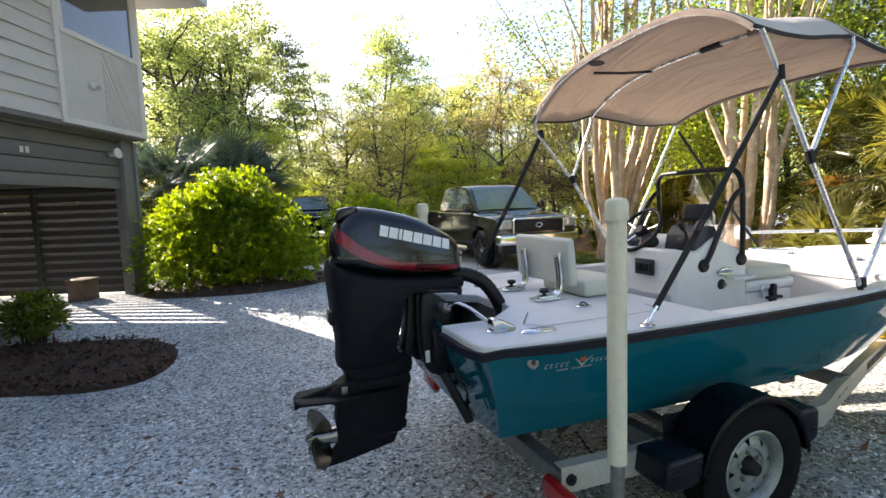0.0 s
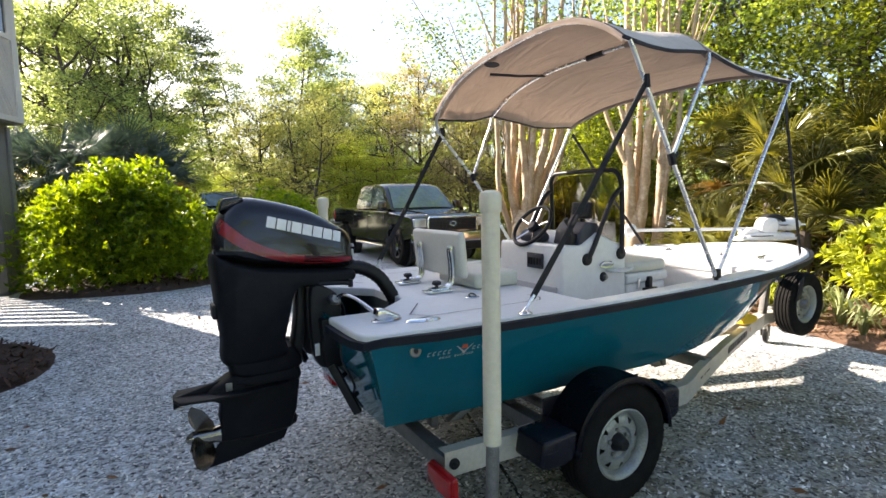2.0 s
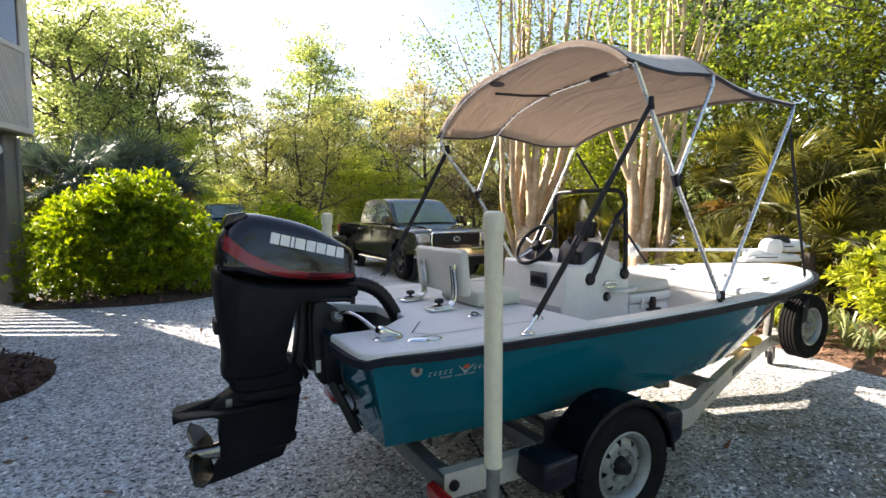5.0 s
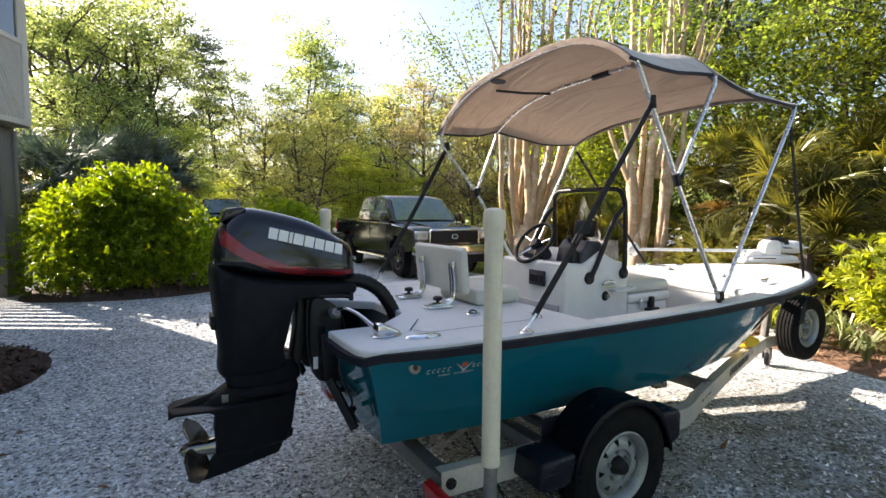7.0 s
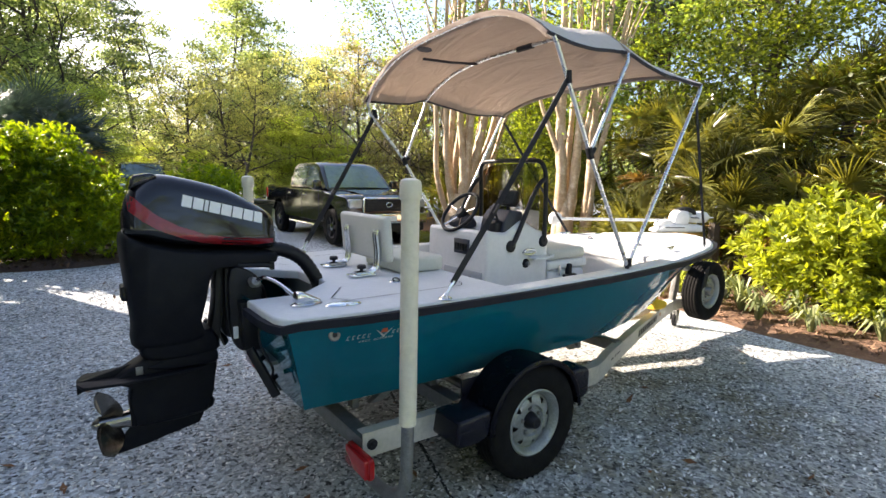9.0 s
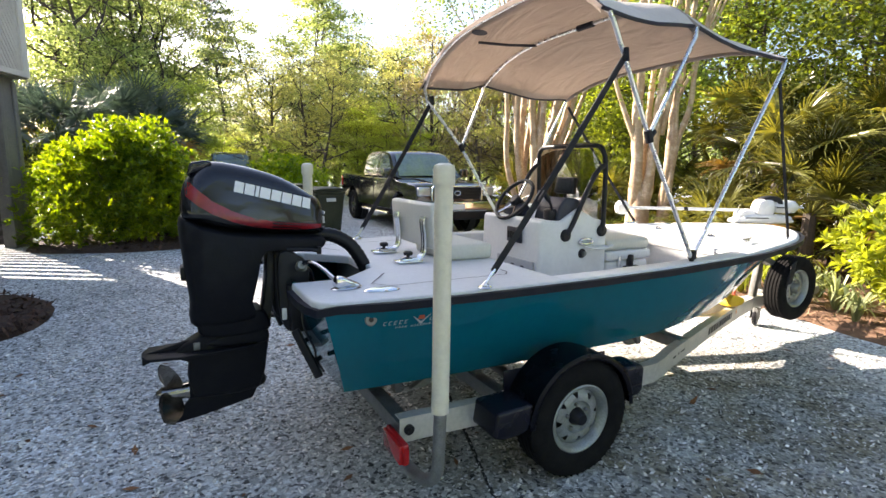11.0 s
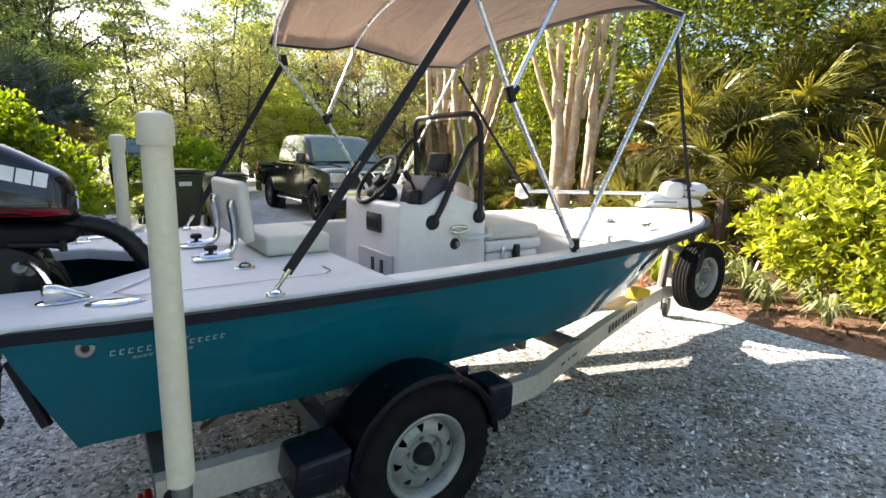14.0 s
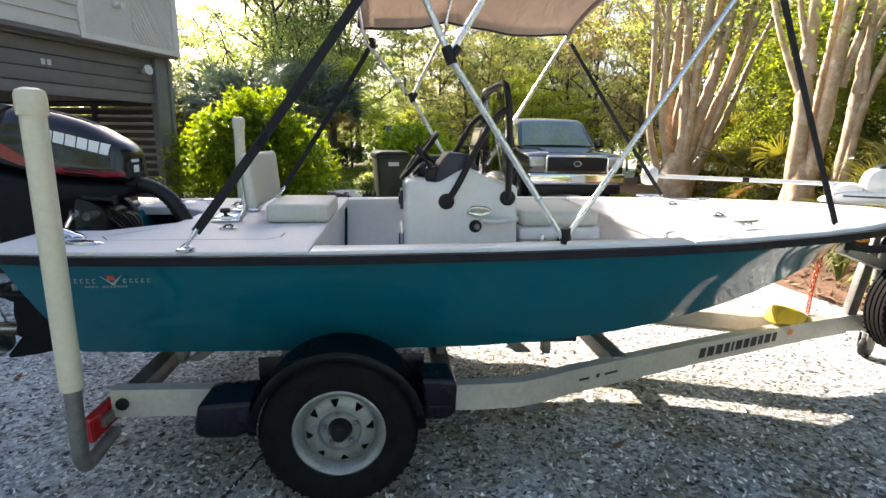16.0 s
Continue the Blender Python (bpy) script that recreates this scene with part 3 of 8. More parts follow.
# hip roof: fascia, sloped soffit and shingles over eaves nearly a metre deep
ES, EN, EZ0, EZ1, WALLZ = 0.38, 1.06, 5.15, 5.42, 5.56
eave = [(-LEN - 0.6, EN), (ES, EN), (ES, -DEEP - 0.6), (-LEN - 0.6, -DEEP - 0.6)]
inner = [(-LEN + 0.2, -0.04), (-0.02, -0.04), (-0.02, -DEEP), (-LEN + 0.2, -DEEP)]
rows = [[HM @ Vector((a, b, WALLZ)) for a, b in inner], [HM @ Vector((a, b, EZ0)) for a, b in eave], [HM @ Vector((a, b, EZ1)) for a, b in eave]]
part("roof_overhang", plane_loft(rows, True), M["trim_white"], house, "white boxed eaves", angle=20)
b = bmesh.new()
pk = [HM @ Vector((a, c, EZ1 + 0.004)) for a, c in eave] + [HM @ Vector((-LEN + 3.4, -DEEP / 2, 7.5)), HM @ Vector((-3.2, -DEEP / 2, 7.5))]
pv = [b.verts.new(q) for q in pk]
for f in ((0, 1, 5, 4), (1, 2, 5), (2, 3, 4, 5), (3, 0, 4)):
    b.faces.new([pv[i] for i in f])
part("roof", b, surf("roof_shingle", (0.11, 0.10, 0.095), (0.08, 0.075, 0.07), 12, 0.8, bump=0.2, bscale=30), house, "dark shingle hip roof")
# carport: lintel boards, corner post, beams
for i, (za, zb) in enumerate(((2.80, 2.87), (2.60, 2.78), (2.40, 2.585), (2.20, 2.385), (2.03, 2.185))):
    part("lintel_board", hbox((-LEN, -0.34 - 0.004 * i, za), (-0.10, -0.27 - 0.004 * i, zb), 0.004), M["grey_wood"], house, "grey painted lintel board" if i == 0 else "")
part("lintel_core", hbox((-LEN, -0.42, 2.04), (-0.10, -0.342, 2.86)), M["grey_wood"], house)
GZ = 0.20
part("corner_post", hbox((-0.34, -0.42, GZ), (-0.04, -0.22, 2.86), 0.006), M["grey_wood"], house, "grey corner post")
part("post_trim", hbox((-0.40, -0.30, GZ), (-0.32, -0.20, 2.80), 0.004), M["grey_wood"], house)
part("post_trim", hbox((-0.10, -0.30, GZ), (-0.02, -0.19, 2.80), 0.004), M["grey_wood"], house)
for s in (-4.2, -8.4, -12.6):
    part("post", hbox((s - 0.12, -0.42, GZ), (s + 0.12, -0.20, 2.86), 0.006), M["grey_wood"], house)
# slatted end screen
for i in range(14):
    zz = GZ + 0.08 + i * 0.142
    if zz > 2.1:
        break
    b = prism([(-0.23, zz), (-0.18, zz + 0.05), (-0.18, zz + 0.138), (-0.23, zz + 0.088)], -DEEP + 0.3, -0.42, "y")
    b.transform(HM)
    part("slat", b, M["dark_wood"], house, "dark horizontal screen slat" if i == 0 else "")
for s in (-1.9, -3.4, -5.0, -6.6):
    part("screen_post", hbox((-0.24, s - 0.045, GZ), (-0.18, s + 0.045, 2.1), 0.004), M["dark_wood"], house)
part("screen_header", hbox((-0.30, -DEEP + 0.3, 2.1), (-0.10, -0.42, 2.86)), M["grey_wood"], house)
part("back_wall", hbox((-LEN, -DEEP, GZ), (-0.15, -DEEP + 0.2, 2.86)), M["grey_wood"], house)
part("carport_floor", hbox((-LEN, -DEEP, 0.10), (-0.05, -0.22, GZ + 0.03)), M["concrete"], house, "concrete carport floor")
lamp = part("flood_lamp", lathe([(0, 0), (0.035, 0.0), (0.04, 0.05), (0.075, 0.10), (0.085, 0.14), (0.0, 0.145)], 18, HM @ pose(-0.62, -0.26, 2.56, -80, -25, 0)), M["trim_white"], house, "round white flood lamp")
part("lamp_plate", hbox((-0.70, -0.275, 2.50), (-0.54, -0.255, 2.62), 0.004), M["grey_wood"], lamp)
part("lintel_tag", hbox((-2.42, -0.268, 2.44), (-2.36, -0.262, 2.52)), M["trim_white"], house)
part("lintel_tag", hbox((-2.33, -0.268, 2.44), (-2.27, -0.262, 2.52)), M["trim_white"], house)
crate = single("wooden_crate", merge(hbox((-0.95, -0.95, GZ + 0.032), (-0.62, -0.66, GZ + 0.36), 0.01), hbox((-0.97, -0.97, GZ + 0.36), (-0.60, -0.64, GZ + 0.40), 0.008)), surf("brown_crate", (0.16, 0.10, 0.06), (0.10, 0.06, 0.035), 8, 0.7, bump=0.1), "small brown wooden crate beside the carport post", "crate")

# ---- boat ----
YC = 0.03                                   # the boat's middle line
BOAT = Vector((2.4, YC, 0.50))


def lerp_table(x, xs, ys):
    return float(np.interp(x, xs, ys))


SX = [0.30, 0.6, 1.0, 1.6, 2.3, 2.9, 3.3, 3.8, 4.1, 4.4, 4.62, 4.76, 4.82]
SB = [0.83, 0.885, 0.91, 0.925, 0.92, 0.88, 0.83, 0.715, 0.62, 0.475, 0.31, 0.14, 0.0]


def half_beam(x):
    return lerp_table(x, SX, SB)


def deck_z(x):
    return 1.045 + 0.05 * max(0.0, (x - 0.5) / 4.3) ** 1.6


def chine(x):
    return (lerp_table(x, [0.3, 1.3, 2.2, 2.6, 3.0, 3.4, 3.8, 4.1, 4.4, 4.7, 4.82], [0.60, 0.63, 0.645, 0.64, 0.61, 0.53, 0.415, 0.31, 0.18, 0.045, 0.0]),
            lerp_table(x, [0.3, 1.3, 2.2, 2.6, 3.0, 3.4, 3.8, 4.1, 4.4, 4.7, 4.82], [0.535, 0.528, 0.535, 0.555, 0.595, 0.655, 0.735, 0.815, 0.905, 1.0, 1.02]))


def keel_z(x):
    return lerp_table(x, [0.3, 2.2, 2.7, 3.1, 3.5, 3.9, 4.2, 4.5, 4.75, 4.82], [0.50, 0.50, 0.505, 0.53, 0.58, 0.66, 0.75, 0.865, 1.0, 1.02])


boat = thing("skiff_boat", BOAT, "teal and white fibreglass skiff resting on its trailer", "boat")
hull_xs = [0.30, 0.45, 0.7, 1.0, 1.4, 1.8, 2.2, 2.6, 2.9, 3.1, 3.3, 3.5, 3.7, 3.9, 4.05, 4.2, 4.35, 4.48, 4.58, 4.67, 4.73, 4.775, 4.805, 4.82]


def hull_section(x, inner=0.0):
    b, zs = half_beam(x), deck_z(x) - 0.02
    c, zc = chine(x)
    zk = keel_z(x)
    rows = [(0, zk), (c * 0.55, zk * 0.35 + zc * 0.65), (c, zc)]
    for s in (0.12, 0.3, 0.5, 0.7, 0.86, 1.0):
        flare = s + (0.10 - 0.22 * smoothstep(2.9, 3.9, x)) * math.sin(math.pi * s)
        rows.append((c + (b - 0.012 - c) * flare, zc + (zs - zc) * s))
    out = []
    for y, z in rows:
        rake = 0.17 * (1 - (z - 0.5) / 0.55) * max(0.0, 1 - (x - 0.30) / 0.5)
        out.append((x + rake, y, z))
    return out


rows = []
for x in hull_xs:
    s = hull_section(x)
    rows.append([(a, YC + y, z) for a, y, z in reversed(s)] + [(a, YC - y, z) for a, y, z in s[1:]])
bm = plane_loft(rows)
bm.verts.ensure_lookup_table()
n = len(rows[0])
bm.faces.new([bm.verts[i] for i in range(n)])
bmesh.ops.remove_doubles(bm, verts=bm.verts, dist=0.0005)
hull = part("hull", bm, M["teal"], boat, "glossy teal gelcoat hull", angle=28)
HULL = tree_of(hull)

# deck: stern deck with splash well, side decks round the cockpit, fore deck
CK0, CK1 = 1.50, 3.08


def edge_line(xs, sign, inset=0.0):
    return [(x, YC + sign * (half_beam(x) - inset), deck_z(x)) for x in xs]


def slab(outline, thick=0.03, bevel=0.010, drop=0.0):
    """A deck piece: top outline with heights, drawn down by thick."""
    bm = bmesh.new()
    top = [bm.verts.new((x, y, z - drop)) for x, y, z in outline]
    low = [bm.verts.new((x, y, z - drop - thick)) for x, y, z in outline]
    f = bm.faces.new(top)
    bm.faces.new(low)
    k = len(top)
    for i in range(k):
        bm.faces.new((top[i], top[(i + 1) % k], low[(i + 1) % k], low[i]))
    bmesh.ops.recalc_face_normals(bm, faces=bm.faces)
    if bevel:
        es = [e for e in bm.edges if e.verts[0] in top and e.verts[1] in top]
        bmesh.ops.bevel(bm, geom=es, offset=bevel, segments=3, affect="EDGES", profile=0.5)
    bmesh.ops.triangulate(bm, faces=[f for f in bm.faces if len(f.verts) > 4])
    return bm


WELL_X, WELL_A, WELL_B = 0.74, 0.42, 0.20
zs = deck_z(0.3)
corner = [(0.27, 0.70), (0.275, 0.78), (0.30, 0.83), (0.35, 0.855)]
stern_port = [(x, YC + y, zs) for x, y in corner] + edge_line([0.6, 0.8, 1.0, 1.25], 1) + [(CK0, YC + half_beam(CK0), deck_z(CK0))]
stern_star = [(x, YC - (y - YC), z) for x, y, z in stern_port]
well = [(0.27, YC - WELL_A, zs), (0.52, YC - WELL_A, zs), (WELL_X, YC - WELL_B, zs), (WELL_X, YC + WELL_B, zs), (0.52, YC + WELL_A, zs), (0.27, YC + WELL_A, zs)]
outline = stern_port + list(reversed(stern_star)) + well
part("stern_deck", slab(outline, 0.05, 0.012), M["nonskid"], boat, "white non-skid stern deck", angle=40)
xs = [CK0, 1.8, 2.1, 2.4, 2.7, 2.9, CK1]
for sgn in (1, -1):
    o = edge_line(xs, sgn) + [(x, YC + sgn * (half_beam(x) - 0.115), deck_z(x)) for x in reversed(xs)]
    part("side_deck", slab(o, 0.045, 0.012), M["white"], boat, angle=40)
xs = [CK1, 3.3, 3.5, 3.8, 4.1, 4.3, 4.45, 4.58, 4.68, 4.75, 4.80]
o = edge_line(xs, 1) + [(4.82, YC, deck_z(4.82))] + list(reversed(edge_line(xs, -1)))
part("fore_deck", slab(o, 0.05, 0.03), M["nonskid"], boat, "white non-skid fore deck", angle=40)

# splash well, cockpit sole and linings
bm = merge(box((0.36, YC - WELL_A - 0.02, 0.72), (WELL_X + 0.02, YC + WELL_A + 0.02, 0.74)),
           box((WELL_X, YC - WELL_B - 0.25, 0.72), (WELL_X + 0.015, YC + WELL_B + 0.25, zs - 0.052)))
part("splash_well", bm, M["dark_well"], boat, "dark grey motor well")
floor_z = 0.66


def inside(x, z, gap=0.03):
    """Half width of the hull's inside at a height."""
    c, zc_ = chine(x)
    s = min(1.0, max(0.0, (z - zc_) / (deck_z(x) - 0.02 - zc_)))
    return c + (half_beam(x) - 0.012 - c) * (s + 0.10 * math.sin(math.pi * s)) - gap


xs = [CK0 - 0.02, 1.9, 2.3, 2.7, 3.0, CK1 + 0.02]
o = [(x, YC + inside(x, floor_z - 0.03), floor_z) for x in xs] + [(x, YC - inside(x, floor_z - 0.03), floor_z) for x in reversed(xs)]
part("cockpit_sole", slab(o, 0.03, 0), M["nonskid"], boat, "white cockpit floor")
for sgn in (1, -1):
    rows = [[(x, YC + sgn * min(half_beam(x) - 0.113, inside(x, z, 0.025)), z if z < 1 else deck_z(x) - 0.03) for x in np.linspace(CK0, CK1, 12)] for z in (floor_z, 0.74, 0.92, 1.02)]
    part("cockpit_liner", plane_loft(rows), M["white"], boat, angle=60)
for nm, x0, top in (("aft_bulkhead", CK0 - 0.045, 1.0), ("fore_bulkhead", CK1 + 0.01, 1.02)):
    zz = (floor_z, 0.75, 0.85, 0.95, top)
    o = [(YC + inside(x0, z, 0.035), z) for z in zz] + [(YC - inside(x0, z, 0.035), z) for z in reversed(zz)]
    part(nm, prism(o, x0, x0 + 0.025, "x"), M["white"], boat)

# rub rail, all round
for sgn in (1, -1):
    xs = list(np.linspace(0.36, 3.3, 26)) + list(np.linspace(3.4, 4.55, 18)) + [4.62, 4.68, 4.73, 4.765, 4.79, 4.81, 4.82]
    line = [Vector((0.262, YC + sgn * 0.45, 1.0)), Vector((0.262, YC + sgn * 0.66, 1.0)), Vector((0.272, YC + sgn * 0.76, 1.0)), Vector((0.295, YC + sgn * 0.825, 1.0))]
    line += [Vector((x, YC + sgn * (half_beam(x) + 0.008), deck_z(x) - 0.031)) for x in xs]
    rows = []
    for i, q in enumerate(line):
        d = (line[min(i + 1, len(line) - 1)] - line[max(i - 1, 0)]).normalized()
        nn = Vector((d.y, -d.x, 0)) * (1 if sgn > 0 else -1)
        nn = nn.normalized() if nn.length > 0 else Vector((1, 0, 0))
        rows.append([q + nn * a + Vector((0, 0, b)) for a, b in ((-0.022, 0.017), (0.004, 0.017), (0.012, 0.010), (0.014, 0.0), (0.012, -0.010), (0.004, -0.017), (-0.022, -0.017))])
    part("rub_rail", plane_loft(rows, True), M["rail"], boat, "navy black rubber rub rail", angle=40)


def gap_line(points, w=0.006):
    """A dark joint round a hatch, lying on the deck."""
    bm = bmesh.new()
    for a, b in zip(points, points[1:]):
        a, b = Vector((a[0], a[1])), Vector((b[0], b[1]))
        d = (b - a).normalized() * w * 0.5
        s = Vector((-d.y, d.x))
        q = [a - d - s, b + d - s, b + d + s, a - d + s]
        bm.faces.new([bm.verts.new((v.x, v.y, deck_z(v.x) + 0.004)) for v in q])
    return bm


part("hatch_joint", gap_line([(0.74, YC - 0.40), (0.60, YC - 0.60), (0.66, YC - 0.68), (1.30, YC - 0.69), (1.34, YC - 0.64), (1.34, YC - 0.55)]), M["seam"], boat)
part("hatch_joint", gap_line([(0.74, YC + 0.40), (0.62, YC + 0.60), (0.66, YC + 0.66), (1.30, YC + 0.68), (1.34, YC + 0.64), (1.34, YC + 0.5)]), M["seam"], boat)
part("hatch_joint", gap_line([(3.34, YC - 0.50), (3.34, YC + 0.55), (4.05, YC + 0.36), (4.05, YC - 0.34), (3.34, YC - 0.50)], 0.004), M["hatch_grey"], boat)


def pull_ring(x, y):
    z = deck_z(x)
    ob = part("hatch_pull", lathe([(0, 0.004), (0.038, 0.004), (0.042, 0.0), (0.042, -0.002)], 20, pose(x, y, z + 0.004) @ Matrix.Diagonal((1, 0.75, 1, 1))), M["chrome"], boat, "chrome oval hatch pull")
    part("ring", tube([(x + 0.02 * math.cos(a), y + 0.016 * math.sin(a), z + 0.012 + 0.008 * math.sin(a)) for a in np.linspace(0, 2 * math.pi, 14)], 0.004, 6), M["black"], ob)


for x, y in ((1.06, YC - 0.42), (0.86, YC + 0.44), (3.62, YC + 0.30), (3.60, YC - 0.22)):
    pull_ring(x, y)


def deck_cleat(x, y, turn, size=1.0):
    z = deck_z(x) + 0.003
    m = pose(x, y, z, 0, 0, turn) @ Matrix.Scale(size, 4)
    bm = merge(box((-0.03, -0.012, 0), (-0.018, 0.012, 0.022), 0.003, m=m), box((0.018, -0.012, 0), (0.03, 0.012, 0.022), 0.003, m=m),
               tube([m @ Vector(v) for v in ((-0.075, 0, 0.03), (-0.05, 0, 0.027), (0, 0, 0.024), (0.05, 0, 0.027), (0.075, 0, 0.03))], [0.005, 0.008, 0.009, 0.008, 0.005], 8))
    part("cleat", bm, M["chrome"], boat, "small chrome deck cleat")


deck_cleat(3.50, YC - 0.58, 12)
deck_cleat(3.60, YC + 0.60, -12)
deck_cleat(3.9, YC + 0.42, 0, 0.7)
# flush oval cleats in the stern deck
for sgn in (1, -1):
    x, y = 0.60, YC + sgn * 0.735
    part("flush_cleat", lathe([(0, 0.010), (0.03, 0.012), (0.055, 0.008), (0.062, 0.0)], 24, pose(x, y, zs + 0.002, 0, 0, 8 * sgn) @ Matrix.Diagonal((1.35, 0.5, 1, 1))), M["chrome"], boat, "flush oval chrome cleat")
# scoop shaped rod or cable fitting on the stern corner
m = pose(0.47, YC - 0.63, zs + 0.003, 0, 0, 10)
bm = lathe([(0, 0.006), (0.06, 0.005), (0.07, 0.0)], 24, m @ Matrix.Diagonal((1.1, 0.62, 1, 1)))
scoop = prism([(-0.06, 0.004), (0.075, 0.004), (0.05, 0.02), (-0.02, 0.055), (-0.055, 0.06)], -0.028, 0.028, "y", 0.014, 3)
scoop.transform(m)
part("chrome_fitting", merge(bm, scoop), M["chrome"], boat, "polished chrome scoop fitting")
m = pose(0.47, YC + 0.63, zs + 0.003, 0, 0, -10)
bm = lathe([(0, 0.006), (0.06, 0.005), (0.07, 0.0)], 24, m @ Matrix.Diagonal((1.1, 0.62, 1, 1)))
part("chrome_fitting", bm, M["chrome"], boat, "polished chrome scoop fitting")


# drain on the hull side, maker's mark as plain shapes
def hull_y(x, z, sgn=-1):
    hit = HULL.ray_cast(Vector((x, YC + sgn * 3, z)), Vector((0, -sgn, 0)))
    return hit[0].y if hit[0] else YC


y = hull_y(0.515, 0.945)
dr = part("drain_fitting", lathe([(0.010, 0.004), (0.014, 0.007), (0.024, 0.006), (0.028, 0.0)], 20, pose(0.515, y, 0.945, 78, 0, 0)), M["galv"], boat, "round steel drain fitting")
part("drain_hole", lathe([(0, 0.003), (0.011, 0.003)], 16, pose(0.515, y - 0.002, 0.945, 78, 0, 0)), M["seam"], dr)


def bars(x0, z0, widths, height, slant=0.0, slope=0.0, gap=0.006):
    out, x = [], x0
    for w in widths:
        z = z0 + slope * (x - x0)
        out.append([(x, z), (x + w, z + slope * w), (x + w + slant, z + height + slope * w), (x + slant, z + height)])
        x += w + gap
    return out


for word in (bars(0.572, 0.906, [0.013, 0.012, 0.013, 0.013, 0.012], 0.019, 0.003, 0.03, 0.011), bars(0.785, 0.913, [0.013, 0.011, 0.011, 0.011, 0.012], 0.017, 0.003, 0.03, 0.011),
             bars(0.63, 0.888, [0.010, 0.010, 0.010, 0.010], 0.008, 0.002, 0.03, 0.004), bars(0.70, 0.890, [0.010] * 7, 0.008, 0.002, 0.03, 0.004)):
    for piece in word:
        (xa, za), (xb, zb), (xc, zc_), (xd, zd) = piece
        rim_ = 0.0032 if xb - xa > 0.0105 else 0.0022
        shape = [[(xa, za), (xb, zb), (xb + rim_ * 0.2, zb + rim_), (xa + rim_ * 0.2, za + rim_)], [(xd - rim_ * 0.2, zd - rim_), (xc - rim_ * 0.2, zc_ - rim_), (xc, zc_), (xd, zd)], [(xa, za), (xa + rim_, za), (xd + rim_, zd), (xd, zd)]]
        part("name_mark", decal(HULL, shape, 1, -3), M["mark"], boat, "pale plain outline of a maker's mark")
sabres = [[(0.70, 0.945), (0.712, 0.938), (0.755, 0.905), (0.745, 0.900)], [(0.79, 0.948), (0.778, 0.940), (0.735, 0.905), (0.745, 0.900)]]
part("badge", decal(HULL, sabres, 1, -3, 0.002), M["mark"], boat)
part("badge_centre", decal(HULL, [[(0.727, 0.925), (0.762, 0.925), (0.756, 0.945), (0.733, 0.945)]], 1, -3, 0.0025), M["orange"], boat)

# transom gear: jack plate, trim tab, hose, cable
part("transom_pad", prism([(0.305, 0.74), (0.40, 0.74), (0.36, 0.99), (0.285, 0.99)], YC - 0.24, YC + 0.22, "y", 0.008), M["black"], boat, "black motor mounting pad")
for sgn in (-1, 1):
    tm = Matrix.Translation((0.33, YC + sgn * 0.43, 0.69)) @ Vector((0.09, sgn * 0.09, -0.22)).to_track_quat("Z", "Y").to_matrix().to_4x4()
    tab = part("trim_tab", box((-0.012, -0.022, -0.13), (0.012, 0.022, 0.13), 0.008, 2, tm), M["black"], boat, "slim dark trim tab bar")
    for dz in (-0.06, 0.05):
        part("tab_bracket", box((0.008, -0.012, dz - 0.012), (0.075, 0.012, dz + 0.012), 0.003, 2, tm), M["black"], tab)
part("cable", tube(spline([(0.31, YC - 0.47, 0.99), (0.30, YC - 0.50, 0.86), (0.345, YC - 0.52, 0.74), (0.37, YC - 0.44, 0.66), (0.40, YC - 0.47, 0.60)], 6), 0.006, 6), M["black"], boat)

# ---- outboard motor ----
EC = YC - 0.01
motor = thing("outboard_motor", (0.05, EC, 0.27), "black outboard motor with red flash, clamped to the transom", "outboard motor")


def cowl_lean(x, z):
    return 0.62 + 0.38 * min(1.0, max(0.0, (1.60 - z) / 0.30)) - 0.22 * max(0.0, (x - 0.25) / 0.27)


outline = smooth_outline([(-0.175, 1.335), (-0.165, 1.47), (-0.115, 1.555), (-0.04, 1.605), (0.10, 1.59), (0.28, 1.54), (0.42, 1.465), (0.505, 1.40), (0.515, 1.30), (0.50, 1.225), (0.30, 1.245), (0.05, 1.27), (-0.10, 1.31)], 4)
bm = puff(outline, 0.175, 0.09, 7, cowl_lean, EC)
cowl = part("cowl", bm, M["cowl"], motor, "gloss black upper cowl", angle=50)
COWL = tree_of(cowl)
part("cowl_vent", prism([(-0.14, 1.535), (-0.06, 1.565), (-0.02, 1.60), (-0.05, 1.612), (-0.12, 1.60)], EC - 0.085, EC + 0.085, "y", 0.012, 3), M["cowl"], motor)
outline = smooth_outline([(-0.185, 1.33), (-0.10, 1.305), (0.05, 1.265), (0.30, 1.24), (0.50, 1.22), (0.505, 1.165), (0.38, 1.165), (0.24, 1.175), (0.185, 1.13), (0.158, 1.0), (0.130, 0.87), (0.125, 0.78), (-0.14, 0.78), (-0.158, 0.92), (-0.178, 1.12)], 4)
part("lower_cowl", puff(outline, 0.165, 0.05, 6, lambda x, z: 0.62 + 0.38 * min(1, max(0, (z - 0.76) / 0.45)), EC), M["leg"], motor, "satin black lower cowl", angle=50)
outline = smooth_outline([(-0.14, 0.98), (0.13, 0.98), (0.125, 0.86), (0.195, 0.83), (0.205, 0.72), (-0.10, 0.72), (-0.13, 0.85)], 4)
part("midsection", puff(outline, 0.095, 0.03, 5, None, EC), M["leg"], motor, angle=50)
